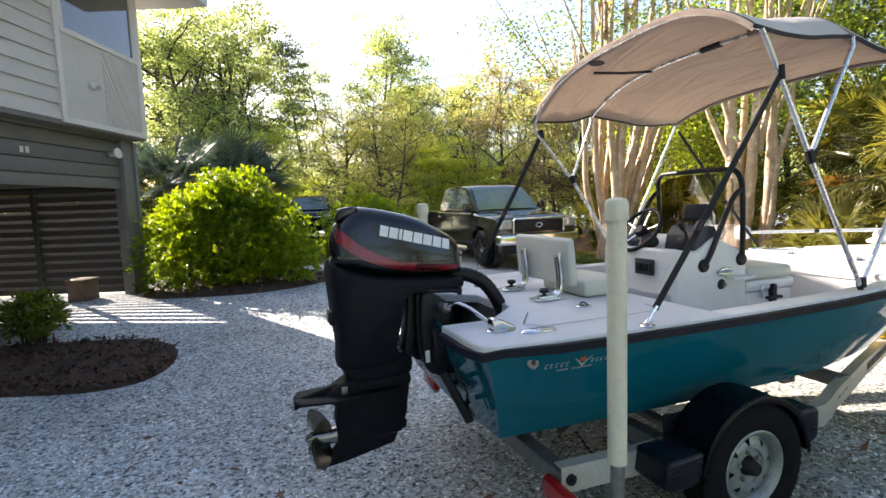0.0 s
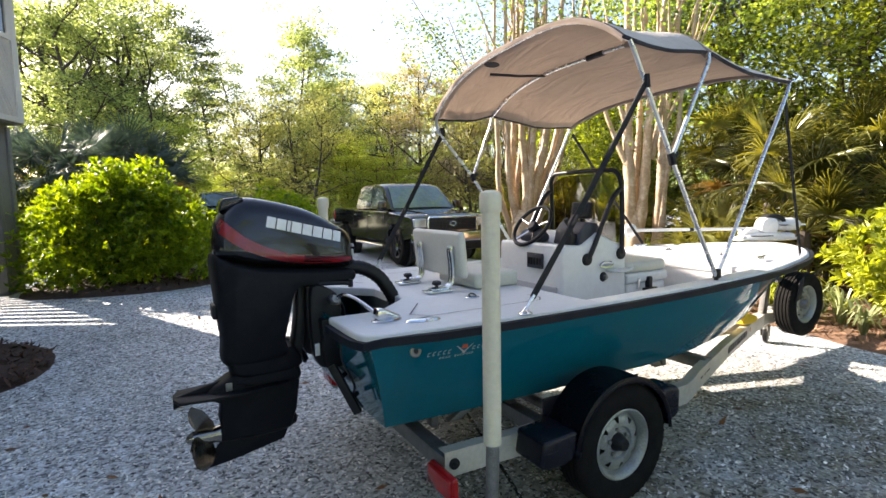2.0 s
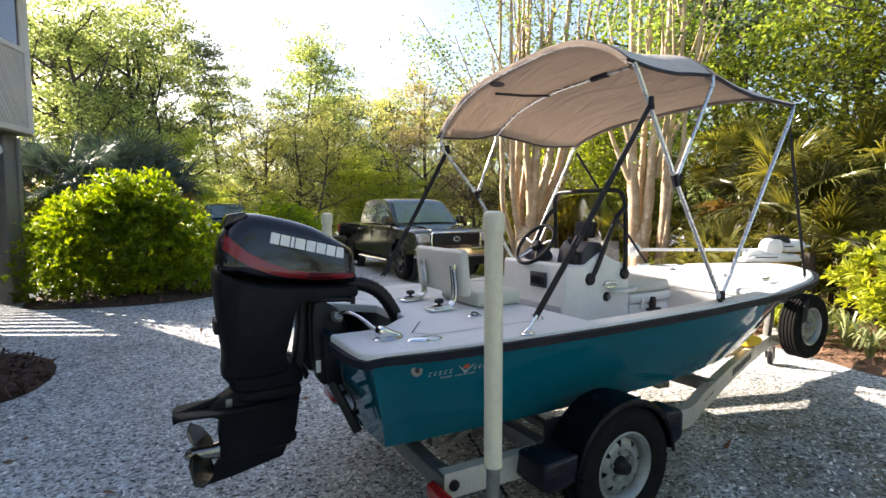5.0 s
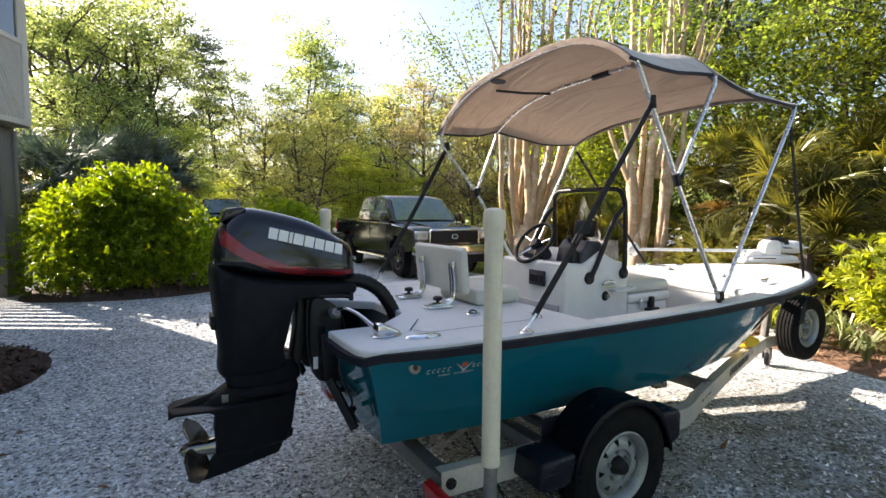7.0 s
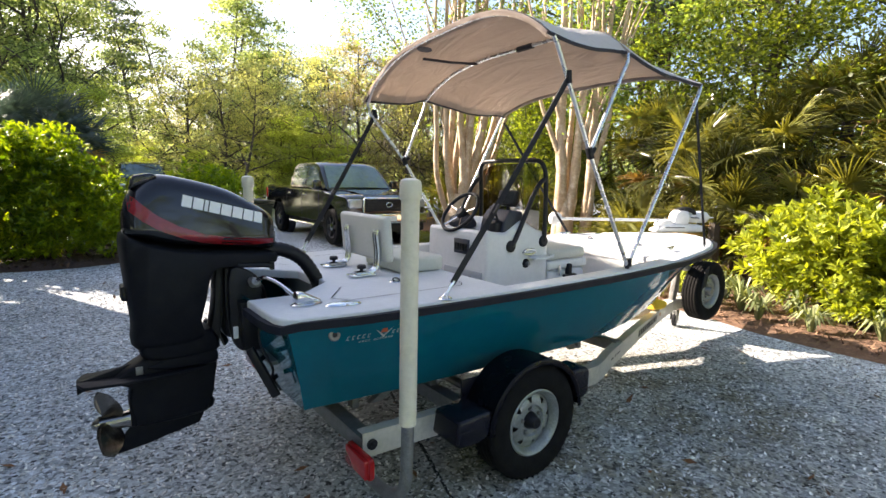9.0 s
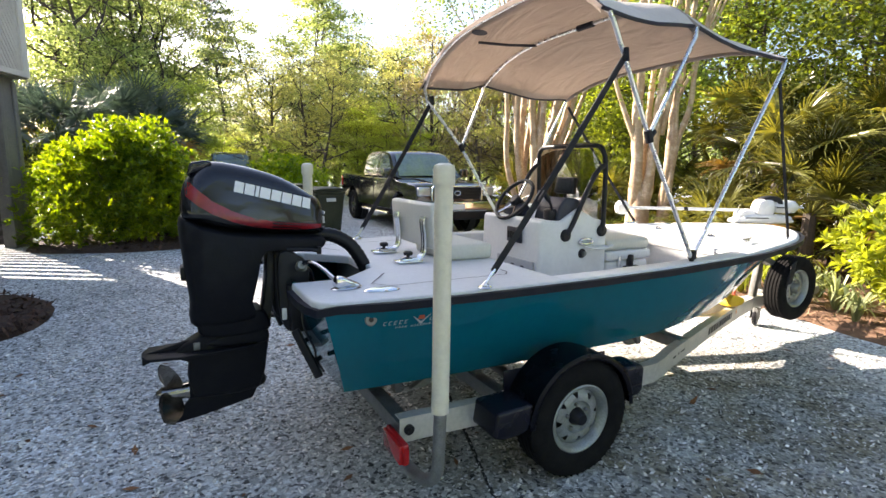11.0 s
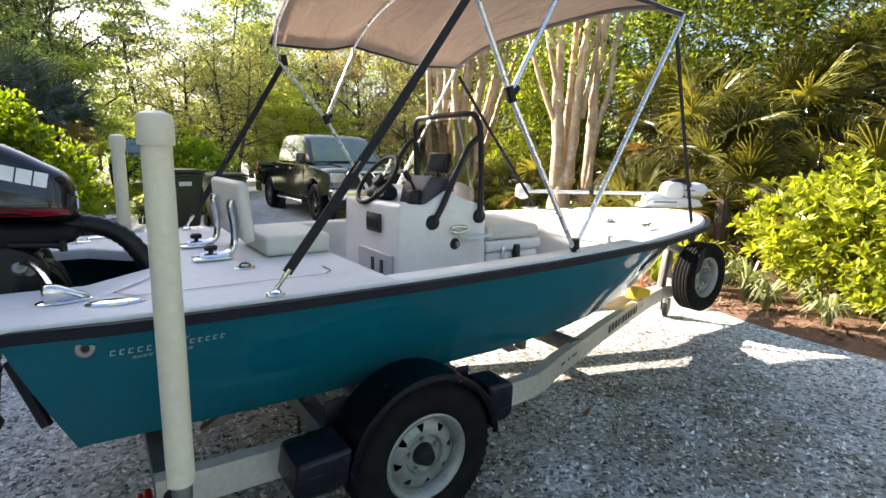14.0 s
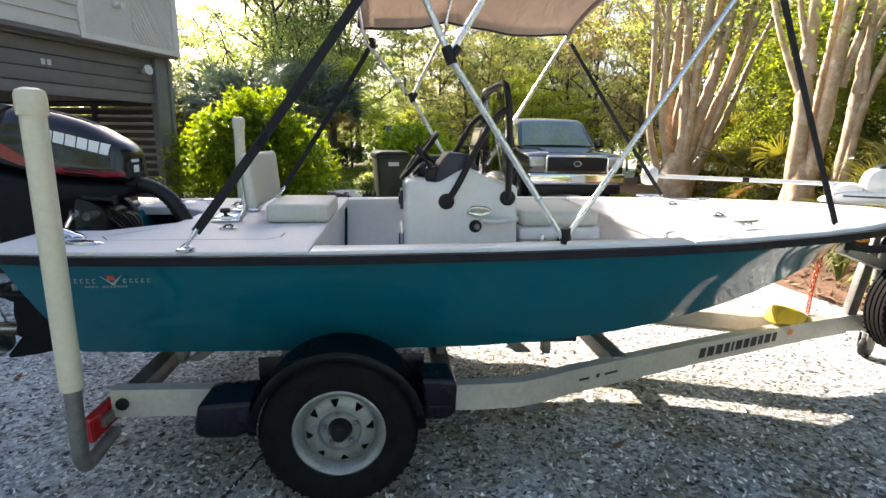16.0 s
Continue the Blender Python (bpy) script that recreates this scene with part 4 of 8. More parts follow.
# lower unit: flared fairing, plate, gear case, skeg
outline = [(-0.10, 0.745), (0.20, 0.745), (0.205, 0.70), (0.21, 0.64), (0.20, 0.58), (0.19, 0.50), (0.155, 0.40), (-0.17, 0.40), (-0.19, 0.52), (-0.18, 0.60), (-0.26, 0.64), (-0.20, 0.69)]
part("lower_unit", puff(outline, 0.055, 0.02, 5, lambda x, z: 1.0 if z < 0.62 else 1.0 + (z - 0.62) * 3.2, EC), M["leg"], motor, angle=50)
bm = prism([(-0.385, -0.03), (-0.36, -0.10), (-0.20, -0.125), (0.10, -0.10), (0.215, -0.02), (0.215, 0.02), (0.10, 0.10), (-0.20, 0.125), (-0.36, 0.10), (-0.385, 0.03)], 0.645, 0.660, "z", 0.004)
bm.transform(pose(0, EC, 0))
fin = prism([(-0.385, 0.66), (-0.37, 0.66), (-0.20, 0.70), (-0.12, 0.72), (-0.2, 0.655), (-0.36, 0.61), (-0.385, 0.60)], EC - 0.012, EC + 0.012, "y", 0.004)
part("cavitation_plate", merge(bm, fin), M["leg"], motor)
bm = prism([(0.02, 0.745), (0.20, 0.745), (0.215, 0.69), (0.20, 0.66), (-0.02, 0.66), (-0.12, 0.69)], EC - 0.085, EC + 0.085, "y", 0.02, 3)
part("splash_plate", bm, M["leg"], motor)
part("anode", box((-0.155, EC - 0.074, 0.665), (-0.125, EC - 0.060, 0.705), 0.003), M["galv"], motor, "grey zinc anode")
part("gear_case", lathe([(0, 0.20), (0.03, 0.185), (0.05, 0.13), (0.056, 0.05), (0.054, -0.08), (0.046, -0.185), (0.0, -0.19)], 24, pose(0, EC, 0.435, 0, 90, 0)), M["leg"], motor)
part("skeg", prism([(0.165, 0.43), (0.12, 0.335), (-0.13, 0.285), (-0.265, 0.268), (-0.275, 0.285), (-0.18, 0.40)], EC - 0.009, EC + 0.009, "y", 0.004), M["leg"], motor)
prop = part("propeller", lathe([(0, -0.345), (0.018, -0.335), (0.028, -0.32), (0.036, -0.31), (0.040, -0.20), (0.044, -0.185), (0, -0.185)], 24, pose(0, EC, 0.435, 0, 90, 0)), M["steel"], motor, "polished steel propeller")
for k in range(3):
    rows = []
    for r in np.linspace(0.032, 0.165, 9):
        f = (r - 0.032) / 0.133
        chord = 0.05 + 0.10 * math.sin(math.pi * min(1, f * 0.86 + 0.10))
        row = []
        for s in np.linspace(-0.5, 0.5, 7):
            a = s * chord / r * 0.8 + 0.35 * f
            row.append(Vector((-0.255 + s * chord * 0.72 - 0.03 * f, r * math.cos(a), r * math.sin(a))))
        rows.append(row)
    b = plane_loft(rows)
    bmesh.ops.solidify(b, geom=b.faces[:], thickness=0.004)
    b.transform(pose(0, EC, 0.435, 82 + 120 * k, 0, 0))
    part("blade", b, M["steel"], prop, angle=60)
# swivel bracket, clamps, tilt tube, steering rod, rigging hose
outline = smooth_outline([(0.262, 1.15), (0.36, 1.13), (0.41, 1.06), (0.40, 0.90), (0.385, 0.74), (0.30, 0.73), (0.262, 0.80), (0.25, 0.95)], 3)
for y0 in (EC - 0.17, EC + 0.10):
    part("clamp_bracket", prism(outline, y0, y0 + 0.06, "y", 0.012, 2), M["black"], motor)
part("swivel_bracket", puff(smooth_outline([(0.222, 1.15), (0.29, 1.15), (0.28, 1.05), (0.238, 0.85), (0.215, 0.73), (0.165, 0.73), (0.178, 0.82), (0.205, 0.98)], 3), 0.05, 0.02, 4, None, EC), M["black"], motor)
part("bracket_label", box((0.262, EC - 0.178, 0.80), (0.286, EC - 0.172, 0.862), 0.002), M["silver"], motor)
part("clamp_arm", tube(spline([(0.27, EC - 0.075, 1.14), (0.265, EC - 0.08, 0.97), (0.275, EC - 0.085, 0.80)], 5), 0.022, 8), M["black"], motor)
part("tilt_tube", tube([(0.36, EC - 0.26, 1.085), (0.36, EC + 0.24, 1.085)], 0.02, 12), M["galv"], motor)
for k in range(7):
    a = k * 0.9
    part("cable_loop", tube(spline([(0.26 + 0.02 * k, EC - 0.12 + 0.035 * k, 1.16 - 0.01 * k), (0.34, EC - 0.16 + 0.03 * k, 1.10 + 0.03 * math.sin(a)), (0.42, EC - 0.14 + 0.04 * k, 1.04), (0.46, EC - 0.05 + 0.02 * k, 0.93)], 5), 0.011, 6), M["black"], motor)
part("steering_rod", tube(spline([(0.335, EC - 0.30, 1.10), (0.36, EC - 0.36, 1.13), (0.40, EC - 0.44, 1.115), (0.44, EC - 0.57, 1.07)], 6), 0.010, 8), M["chrome"], motor, "bent chrome steering rod")
part("rod_joint", lathe([(0, -0.02), (0.02, -0.018), (0.024, 0), (0.02, 0.018), (0, 0.02)], 14, pose(0.335, EC - 0.30, 1.10, 60, 20, 0)), M["galv"], motor)
hose = spline([(0.47, EC - 0.03, 1.215), (0.56, EC - 0.05, 1.215), (0.66, EC - 0.06, 1.16), (0.73, EC - 0.07, 1.06), (0.76, EC - 0.07, 0.98)], 8)
part("rigging_boot", tube(hose, [0.036 + 0.004 * (i % 2) for i in range(len(hose))], 12), M["black"], motor, "ribbed black rigging hose")
part("rigging_collar", tube([(0.46, EC - 0.03, 1.215), (0.53, EC - 0.045, 1.22)], 0.046, 12), M["black"], motor)
part("shift_lever", merge(tube([(0.30, EC - 0.16, 1.165), (0.42, EC - 0.18, 1.16), (0.47, EC - 0.18, 1.15)], 0.011, 8), tube([(0.46, EC - 0.18, 1.135), (0.46, EC - 0.18, 1.175)], 0.013, 8)), M["black"], motor)
part("side_latch", box((-0.192, EC - 0.05, 1.02), (-0.165, EC + 0.05, 1.09), 0.008), M["black"], motor)
# graphics: red flash, plain white slanted blocks where lettering stands, badges
band = [(-0.15, 1.485, 0.085), (-0.10, 1.435, 0.078), (-0.04, 1.388, 0.064), (0.05, 1.342, 0.052), (0.15, 1.308, 0.044), (0.27, 1.288, 0.037), (0.40, 1.279, 0.030), (0.49, 1.277, 0.022)]
flash = [[(a[0], a[1] - a[2] / 2), (b[0], b[1] - b[2] / 2), (b[0], b[1] + b[2] / 2), (a[0], a[1] + a[2] / 2)] for a, b in zip(band, band[1:])]
part("red_flash", decal(COWL, flash, 1, -1, 0.0015, 0.02), M["red"], motor, "dark red side flash", angle=60)
grow = []
x = 0.062
for w in (0.042, 0.044, 0.016, 0.048, 0.046, 0.046, 0.045, 0.040):
    zz = 1.462 - (x - 0.062) * 0.255
    grow.append([(x, zz), (x + w, zz - w * 0.255), (x + w + 0.010, zz + 0.052 - w * 0.255), (x + 0.010, zz + 0.052)])
    x += w + 0.0055
part("side_lettering", decal(COWL, grow, 1, -1, 0.002, 0.02), M["silver"], motor, "white slanted blocks of side lettering", angle=60)
part("front_badge", merge(box((0.512, EC - 0.09, 1.335), (0.518, EC - 0.02, 1.35), 0.001), box((0.514, EC - 0.075, 1.285), (0.520, EC - 0.03, 1.32), 0.001)), M["silver"], motor)

# ---- centre console ----
CX = 0.155                                  # its own middle line, a little to port
CW = 0.345
console = thing("centre_console", (2.18, CX, floor_z), "white steering console with smoked windscreen and black grab rail", "console")
outline = [(1.87, floor_z), (2.48, floor_z), (2.47, 1.235), (2.36, 1.26), (2.20, 1.335), (2.05, 1.25), (1.90, 1.262), (1.885, 1.245)]
body = part("console_body", prism(outline, CX - CW, CX + CW, "y", 0.022, 3), M["white"], console, angle=40)
part("dash_pod", prism([(2.03, 1.235), (2.055, 1.345), (2.105, 1.405), (2.215, 1.395), (2.262, 1.325), (2.15, 1.225)], CX - 0.325, CX - 0.08, "y", 0.014, 3), M["navy"], console, "navy blue instrument pod")
part("switch_pod", puff(smooth_outline([(1.96, 1.26), (1.975, 1.33), (2.03, 1.35), (2.08, 1.29), (2.05, 1.25)], 3), 0.11, 0.02, 5, None, CX + 0.10), M["navy"], console)
plot = part("chart_plotter", box((-0.022, -0.085, -0.06), (0.022, 0.085, 0.06), 0.012, 3, pose(2.30, CX - 0.09, 1.475, 0, 14, 8)), M["black"], console, "small black chart plotter on a bracket")
part("screen", box((-0.0245, -0.062, -0.042), (-0.0215, 0.062, 0.046), 0.001, 1, pose(2.30, CX - 0.09, 1.475, 0, 14, 8)), M["screen"], plot)
part("bracket", tube([(2.30, CX - 0.09, 1.42), (2.29, CX - 0.09, 1.30)], 0.012, 8), M["black"], plot)
# steering wheel
wc, wn_ = Vector((1.975, 0.232, 1.372)), Vector((-0.79, 0, 0.61))
mw = Matrix.Translation(wc) @ wn_.to_track_quat("Z", "Y").to_matrix().to_4x4()
wheel = part("steering_wheel", tube([mw @ Vector((0.165 * math.cos(a), 0.165 * math.sin(a), 0)) for a in np.linspace(0, 2 * math.pi, 41)], 0.014, 10, False), M["black"], console, "black three-spoke steering wheel", angle=60)
for k in range(5):
    a = 2 * math.pi * k / 5 + 0.3
    part("spoke", tube([mw @ Vector((0.03 * math.cos(a), 0.03 * math.sin(a), -0.02)), mw @ Vector((0.16 * math.cos(a), 0.16 * math.sin(a), 0))], 0.006, 6), M["chrome"], wheel)
part("hub", lathe([(0, 0.012), (0.03, 0.010), (0.042, -0.005), (0.04, -0.05), (0.03, -0.14), (0, -0.14)], 20, mw), M["black"], wheel)
# throttle box and lever
part("throttle_box", box((1.99, CX - 0.30, 1.25), (2.07, CX - 0.23, 1.33), 0.015, 3), M["black"], console)
part("throttle_lever", merge(tube(spline([(2.02, CX - 0.29, 1.31), (1.99, CX - 0.31, 1.36), (1.965, CX - 0.31, 1.40)], 4), 0.009, 8), lathe([(0, -0.03), (0.015, -0.028), (0.018, 0), (0.015, 0.028), (0, 0.03)], 12, pose(1.955, CX - 0.31, 1.41, 0, -35, 0))), M["black"], console)
# windscreen and rails
ws = []
for u in np.linspace(-1, 1, 13):
    bow = 0.05 * (1 - u * u)
    top = 1.735 - 0.05 * abs(u) ** 4
    ws.append([(2.405 + bow, CX + u * (CW - 0.035), 1.245), (2.395 + bow * 0.9, CX + u * (CW - 0.035), 1.5), (2.385 + bow * 0.7, CX + u * (CW - 0.035), top)])
b = plane_loft(ws)
bmesh.ops.solidify(b, geom=b.faces[:], thickness=0.005)
pane = part("windscreen", b, M["smoke"], console, "brown smoked acrylic windscreen")
r = 0.017
for sgn in (1, -1):
    y = CX + sgn * (CW + 0.012)
    up = spline([(2.415, y, 1.175), (2.415, y, 1.40), (2.405, y, 1.62), (2.395, y - sgn * 0.01, 1.70), (2.39, y - sgn * 0.05, 1.745), (2.385, y - sgn * 0.12, 1.755), (2.385, CX, 1.757)], 6)
    part("grab_rail", tube(up, r, 12), M["black"], console, "black powder-coated grab rail")
    back = spline([(2.095, y, 1.155), (2.15, y, 1.24), (2.245, y, 1.43), (2.31, y, 1.545), (2.36, y, 1.60), (2.405, y, 1.625)], 6)
    part("grab_rail", tube(back, r, 12), M["black"], console)
    for x, z in ((2.415, 1.175), (2.095, 1.155)):
        part("rail_flange", lathe([(0, 0.022), (0.030, 0.020), (0.040, 0.012), (0.042, 0.0)], 20, pose(x, CX + sgn * CW, z, 90 if sgn < 0 else -90, 0, 0)), M["black"], console)
ys = CX - CW
part("side_panel", lathe([(0, 0.008), (0.028, 0.008), (0.034, 0.0)], 20, pose(2.25, ys, 1.025, 90, 0, 0)), M["black"], console, "round black cap")
part("knob", lathe([(0, 0.028), (0.014, 0.026), (0.016, 0.0)], 14, pose(2.255, ys, 1.025, 90, 0, 0)), M["galv"], console)
part("drink_hook", tube(spline([(2.21, ys - 0.012, 1.10), (2.225, ys - 0.022, 1.125), (2.29, ys - 0.022, 1.125), (2.32, ys - 0.02, 1.105), (2.27, ys - 0.02, 1.09), (2.21, ys - 0.012, 1.10)], 5), 0.009, 8), M["chrome"], console, "chrome side hook")
part("rod_shelf", merge(box((2.27, ys - 0.075, 1.06), (2.46, ys, 1.072), 0.004), tube(spline([(2.27, ys - 0.07, 1.068), (2.36, ys - 0.085, 1.062), (2.46, ys - 0.07, 1.08)], 5), 0.008, 8)), M["white"], console, "white side shelf")
# aft face: switch panel and grey hatch
xa = 1.872
part("switch_panel", box((xa - 0.012, CX - 0.17, 1.09), (xa + 0.004, CX - 0.005, 1.195), 0.006), M["navy"], console, "dark switch panel")
for k in range(5):
    part("switch", box((xa - 0.020, CX - 0.155 + 0.029 * k, 1.115), (xa - 0.010, CX - 0.137 + 0.029 * k, 1.165), 0.003), M["black"], console)
ht = part("access_hatch", box((xa - 0.012, CX - 0.31, 0.72), (xa + 0.004, CX + 0.11, 0.985), 0.012, 3), M["hatch_grey"], console, "grey access hatch")
for y in (CX - 0.20, CX - 0.09):
    part("latch", box((xa - 0.020, y - 0.016, 0.87), (xa - 0.010, y + 0.016, 0.945), 0.010, 3), M["seam"], ht)
part("round_gauge", lathe([(0, 0.016), (0.028, 0.014), (0.032, 0.0)], 20, pose(1.96, CX - 0.02, 1.285, 0, -50, 0)), M["black"], console)

# ---- cooler with cushion, in front of the console ----
cooler = thing("cooler", (2.71, 0.14, floor_z), "white cooler box used as a seat in the cockpit", "cooler")
part("tub", box((2.50, -0.17, floor_z), (2.93, 0.46, 0.945), 0.03, 3), M["white"], cooler)
part("lid", box((2.49, -0.18, 0.945), (2.94, 0.47, 1.015), 0.02, 3), M["white"], cooler)
part("latch", merge(box((2.70, -0.205, 0.86), (2.74, -0.165, 0.985), 0.008), box((2.66, -0.21, 0.885), (2.79, -0.175, 0.905), 0.006)), M["black"], cooler, "black lid latch")
part("latch", box((2.60, -0.195, 0.90), (2.62, -0.165, 0.98), 0.004), M["chrome"], cooler)
cush = single("seat_cushion", box((2.50, -0.17, 1.016), (2.93, 0.46, 1.10), 0.028, 3), M["vinyl"], "pale grey vinyl cushion on the cooler lid", "cushion")

# ---- flip-back seat on the stern deck ----
seat = thing("flip_back_seat", (1.25, 0.05, deck_z(1.2)), "pale vinyl boat seat with chrome hinged backrest", "boat seat")
zc = deck_z(1.3)
part("seat_cushion", box((1.19, -0.225, zc + 0.002), (1.50, 0.225, zc + 0.095), 0.022, 3), M["vinyl"], seat)
bk = box((-0.026, -0.30, -0.135), (0.026, 0.30, 0.135), 0.024, 4)
bk.transform(pose(1.115, 0.075, 1.255, 0, -5, 0))
part("backrest", bk, M["vinyl"], seat)
for y in (-0.16, 0.22):
    arm = spline([(0.93, y, zc + 0.016), (1.02, y, zc + 0.018), (1.06, y, zc + 0.035), (1.075, y, zc + 0.075), (1.075, y, zc + 0.15), (1.065, y, zc + 0.23), (1.072, y, zc + 0.26)], 5)
    hinge = part("hinge_arm", merge(tube(arm, 0.013, 8), tube([(p.x, p.y + 0.028, p.z) for p in arm], 0.013, 8)), M["chrome"], seat, "chrome hinge arm")
    part("base_plate", box((0.90, y - 0.03, zc + 0.002), (1.05, y + 0.06, zc + 0.014), 0.004), M["chrome"], hinge)
    part("knob", merge(lathe([(0.010, 0.0), (0.010, 0.028), (0.026, 0.030), (0.028, 0.045), (0.02, 0.052), (0, 0.052)], 12, pose(0.975, y + 0.014, zc + 0.014)),), M["black"], hinge, "black screw knob")

# ---- bimini top ----
bimini = thing("bimini_top", (2.5, YC, 1.06), "tan canvas sun canopy on aluminium bows above the boat", "bimini top")
PORT = [Vector((1.60, 1.00, 2.215)), Vector((2.20, 1.05, 2.285)), Vector((3.09, 1.02, 2.225))]
STAR = [Vector((1.70, -0.83, 2.37)), Vector((2.38, -0.83, 2.375)), Vector((3.33, -0.78, 2.305))]
CROWN = [0.265, 0.215, 0.13]


STEEP = [3.4, 5.6, 4.2]                       # how squarely each bow turns down on the starboard side


def bow_at(i, v):
    k = 1 - abs(2 * v - 1) ** (STEEP[i] if v > 0.5 else 3.0)
    return PORT[i].lerp(STAR[i], v) + Vector((0, 0, CROWN[i] * k))


us = np.linspace(0, 1, 31)
vs = np.linspace(0, 1, 33)
rows = []
for u in us:
    seg = 0 if u < 0.42 else 1
    f = u / 0.42 if seg == 0 else (u - 0.42) / 0.58
    row = []
    for v in vs:
        a = bow_at(seg, v)
        b_ = bow_at(seg + 1, v)
        q = a.lerp(b_, f)
        edge = abs(2 * v - 1)
        sag = (0.020 + 0.006 * edge ** 4) * math.sin(math.pi * f) * (1.0 if seg == 0 else 1.35)
        q.z -= sag
        q.z += 0.006 * math.sin(9 * v + 14 * u) * math.sin(math.pi * f) + 0.004 * noise.noise(Vector((u * 9, v * 8, 2)))
        row.append(q)
    rows.append(row)
b = plane_loft(rows)
bmesh.ops.solidify(b, geom=b.faces[:], thickness=0.003)
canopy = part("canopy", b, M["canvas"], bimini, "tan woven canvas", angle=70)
hem = [rows[0], [r[0] for r in rows], [r[-1] for r in rows], rows[-1]]
for line in hem:
    part("hem", tube([q - Vector((0, 0, 0.003)) for q in line], 0.0105, 8), M["binding"], canopy)
# turned-in hem bands, a second layer of cloth along the edges
low = Vector((0, 0, -0.006))
part("hem_band", plane_loft([[q + low for q in rows[0]], [q + low for q in rows[1]], [q.lerp(p, 0.4) + low for q, p in zip(rows[1], rows[2])]]), M["canvas"], canopy)
part("hem_band", plane_loft([[r[0] + low for r in rows[2:]], [r[1] + low for r in rows[2:]], [r[1].lerp(r[2], 0.2) + low for r in rows[2:]]]), M["canvas"], canopy)
# aft valance hanging from the rear edge
val = plane_loft([[q + Vector((-0.010, 0, 0.004)) for q in rows[0]], [q + Vector((-0.020, 0, -0.014)) for q in rows[0]], [q + Vector((-0.014, 0, -0.030)) for q in rows[0]]])
bmesh.ops.solidify(val, geom=val.faces[:], thickness=0.003)
part("aft_valance", val, M["canvas"], bimini, "narrow canvas valance along the rear edge", angle=60)
# added outer skin of cloth, paler to paint in sky light on top
part("top_cover", plane_loft([[q + Vector((0, 0, 0.007)) for q in r] for r in rows]), M["skylit"], canopy, "pale outer side of the canvas, sky light painted in", angle=70)


MS, MP = Vector((2.51, -0.835, 1.075)), Vector((2.36, 0.90, 1.075))
KS, KP = Vector((2.025, -0.875, 1.767)), Vector((1.96, 0.985, 1.755))


def arch(i, lower=0.018):
    return [bow_at(i, v) - Vector((0, 0, lower)) for v in np.linspace(0.0, 1.0, 15)]


part("aft_bow", merge(tube([MP, KP, PORT[0] + Vector((0.045, 0, -0.10)), PORT[0] + Vector((0.02, -0.01, -0.02))], 0.0125, 10), tube(spline([PORT[0] + Vector((0.02, -0.01, -0.02))] + arch(0)[1:-1] + [STAR[0] + Vector((0.04, 0, -0.01))], 3), 0.0125, 10),
                      tube([STAR[0] + Vector((0.04, 0, -0.01)), STAR[0] + Vector((0.075, 0, -0.06)), KS, MS], 0.0125, 10)), M["pole"], bimini, "polished aluminium tube")
part("mid_bow", merge(tube([KP, PORT[1] + Vector((0, 0, -0.06)), PORT[1]], 0.0125, 10), tube(spline(arch(1), 3), 0.0125, 10), tube([STAR[1] - Vector((0, 0, 0.01)), STAR[1] + Vector((-0.01, -0.01, -0.06)), KS], 0.0125, 10)), M["pole"], bimini)
part("fore_bow", merge(tube([MP, PORT[2] + Vector((-0.02, 0, -0.04)), PORT[2]], 0.0125, 10), tube(spline(arch(2, 0.01), 3), 0.0125, 10), tube([STAR[2] - Vector((0, 0, 0.005)), STAR[2] + Vector((-0.04, -0.01, -0.07)), MS], 0.0125, 10)), M["pole"], bimini)
part("sleeve", tube(spline(arch(2, 0.008), 3), 0.0165, 8), M["canvas"], bimini, "canvas pocket round the front bow")
# sleeves of canvas round the middle bow, with a strut pocket
a_mid = spline(arch(1, 0.02), 3)
nn = len(a_mid)
part("sleeve", tube(a_mid[int(nn * 0.55):int(nn * 0.64)], 0.021, 8), M["binding"], bimini, "dark canvas sleeve")
part("sleeve", tube(a_mid[int(nn * 0.72):], 0.024, 8), M["canvas"], bimini)
s0, s1 = a_mid[int(nn * 0.33)], bow_at(0, 0.30) + Vector((0.15, 0, -0.045))
part("ridge_strap", tube([s0 - Vector((0, 0, 0.01)), s0.lerp(s1, 0.5) - Vector((0, 0, 0.012)), s1], 0.010, 6), M["binding"], bimini)
part("stitched_patch", lathe([(0, 0), (0.055, 0.001)], 12, Matrix.Translation(bow_at(0, 0.36) + Vector((0.08, 0, -0.03))) @ pose(0, 0, 0, 180, 8, 30)), M["binding"], bimini)
# fittings and straps
for k, d in ((KS, STAR[0]), (KP, PORT[0])):
    part("knuckle", merge(tube([k + Vector((0.012, 0, -0.03)), k + Vector((-0.012, 0, 0.03))], 0.021, 10), tube([k + Vector((0.0, 0, -0.01)), k + Vector((0.035, 0, 0.03))], 0.018, 8)), M["black"], bimini, "black plastic knuckle")
for k, sgn in ((MS, -1), (MP, 1)):
    part("deck_hinge", merge(tube([k + Vector((0, 0, 0.05)), k - Vector((-0.005, 0, 0.0))], 0.024, 10), box(k + Vector((-0.04, -0.022, -0.028)), k + Vector((0.05, 0.022, -0.018)), 0.004), tube([k + Vector((0.0, 0, -0.025)), k + Vector((0, 0, 0.02))], 0.014, 8)), M["black"], bimini, "black deck hinge")


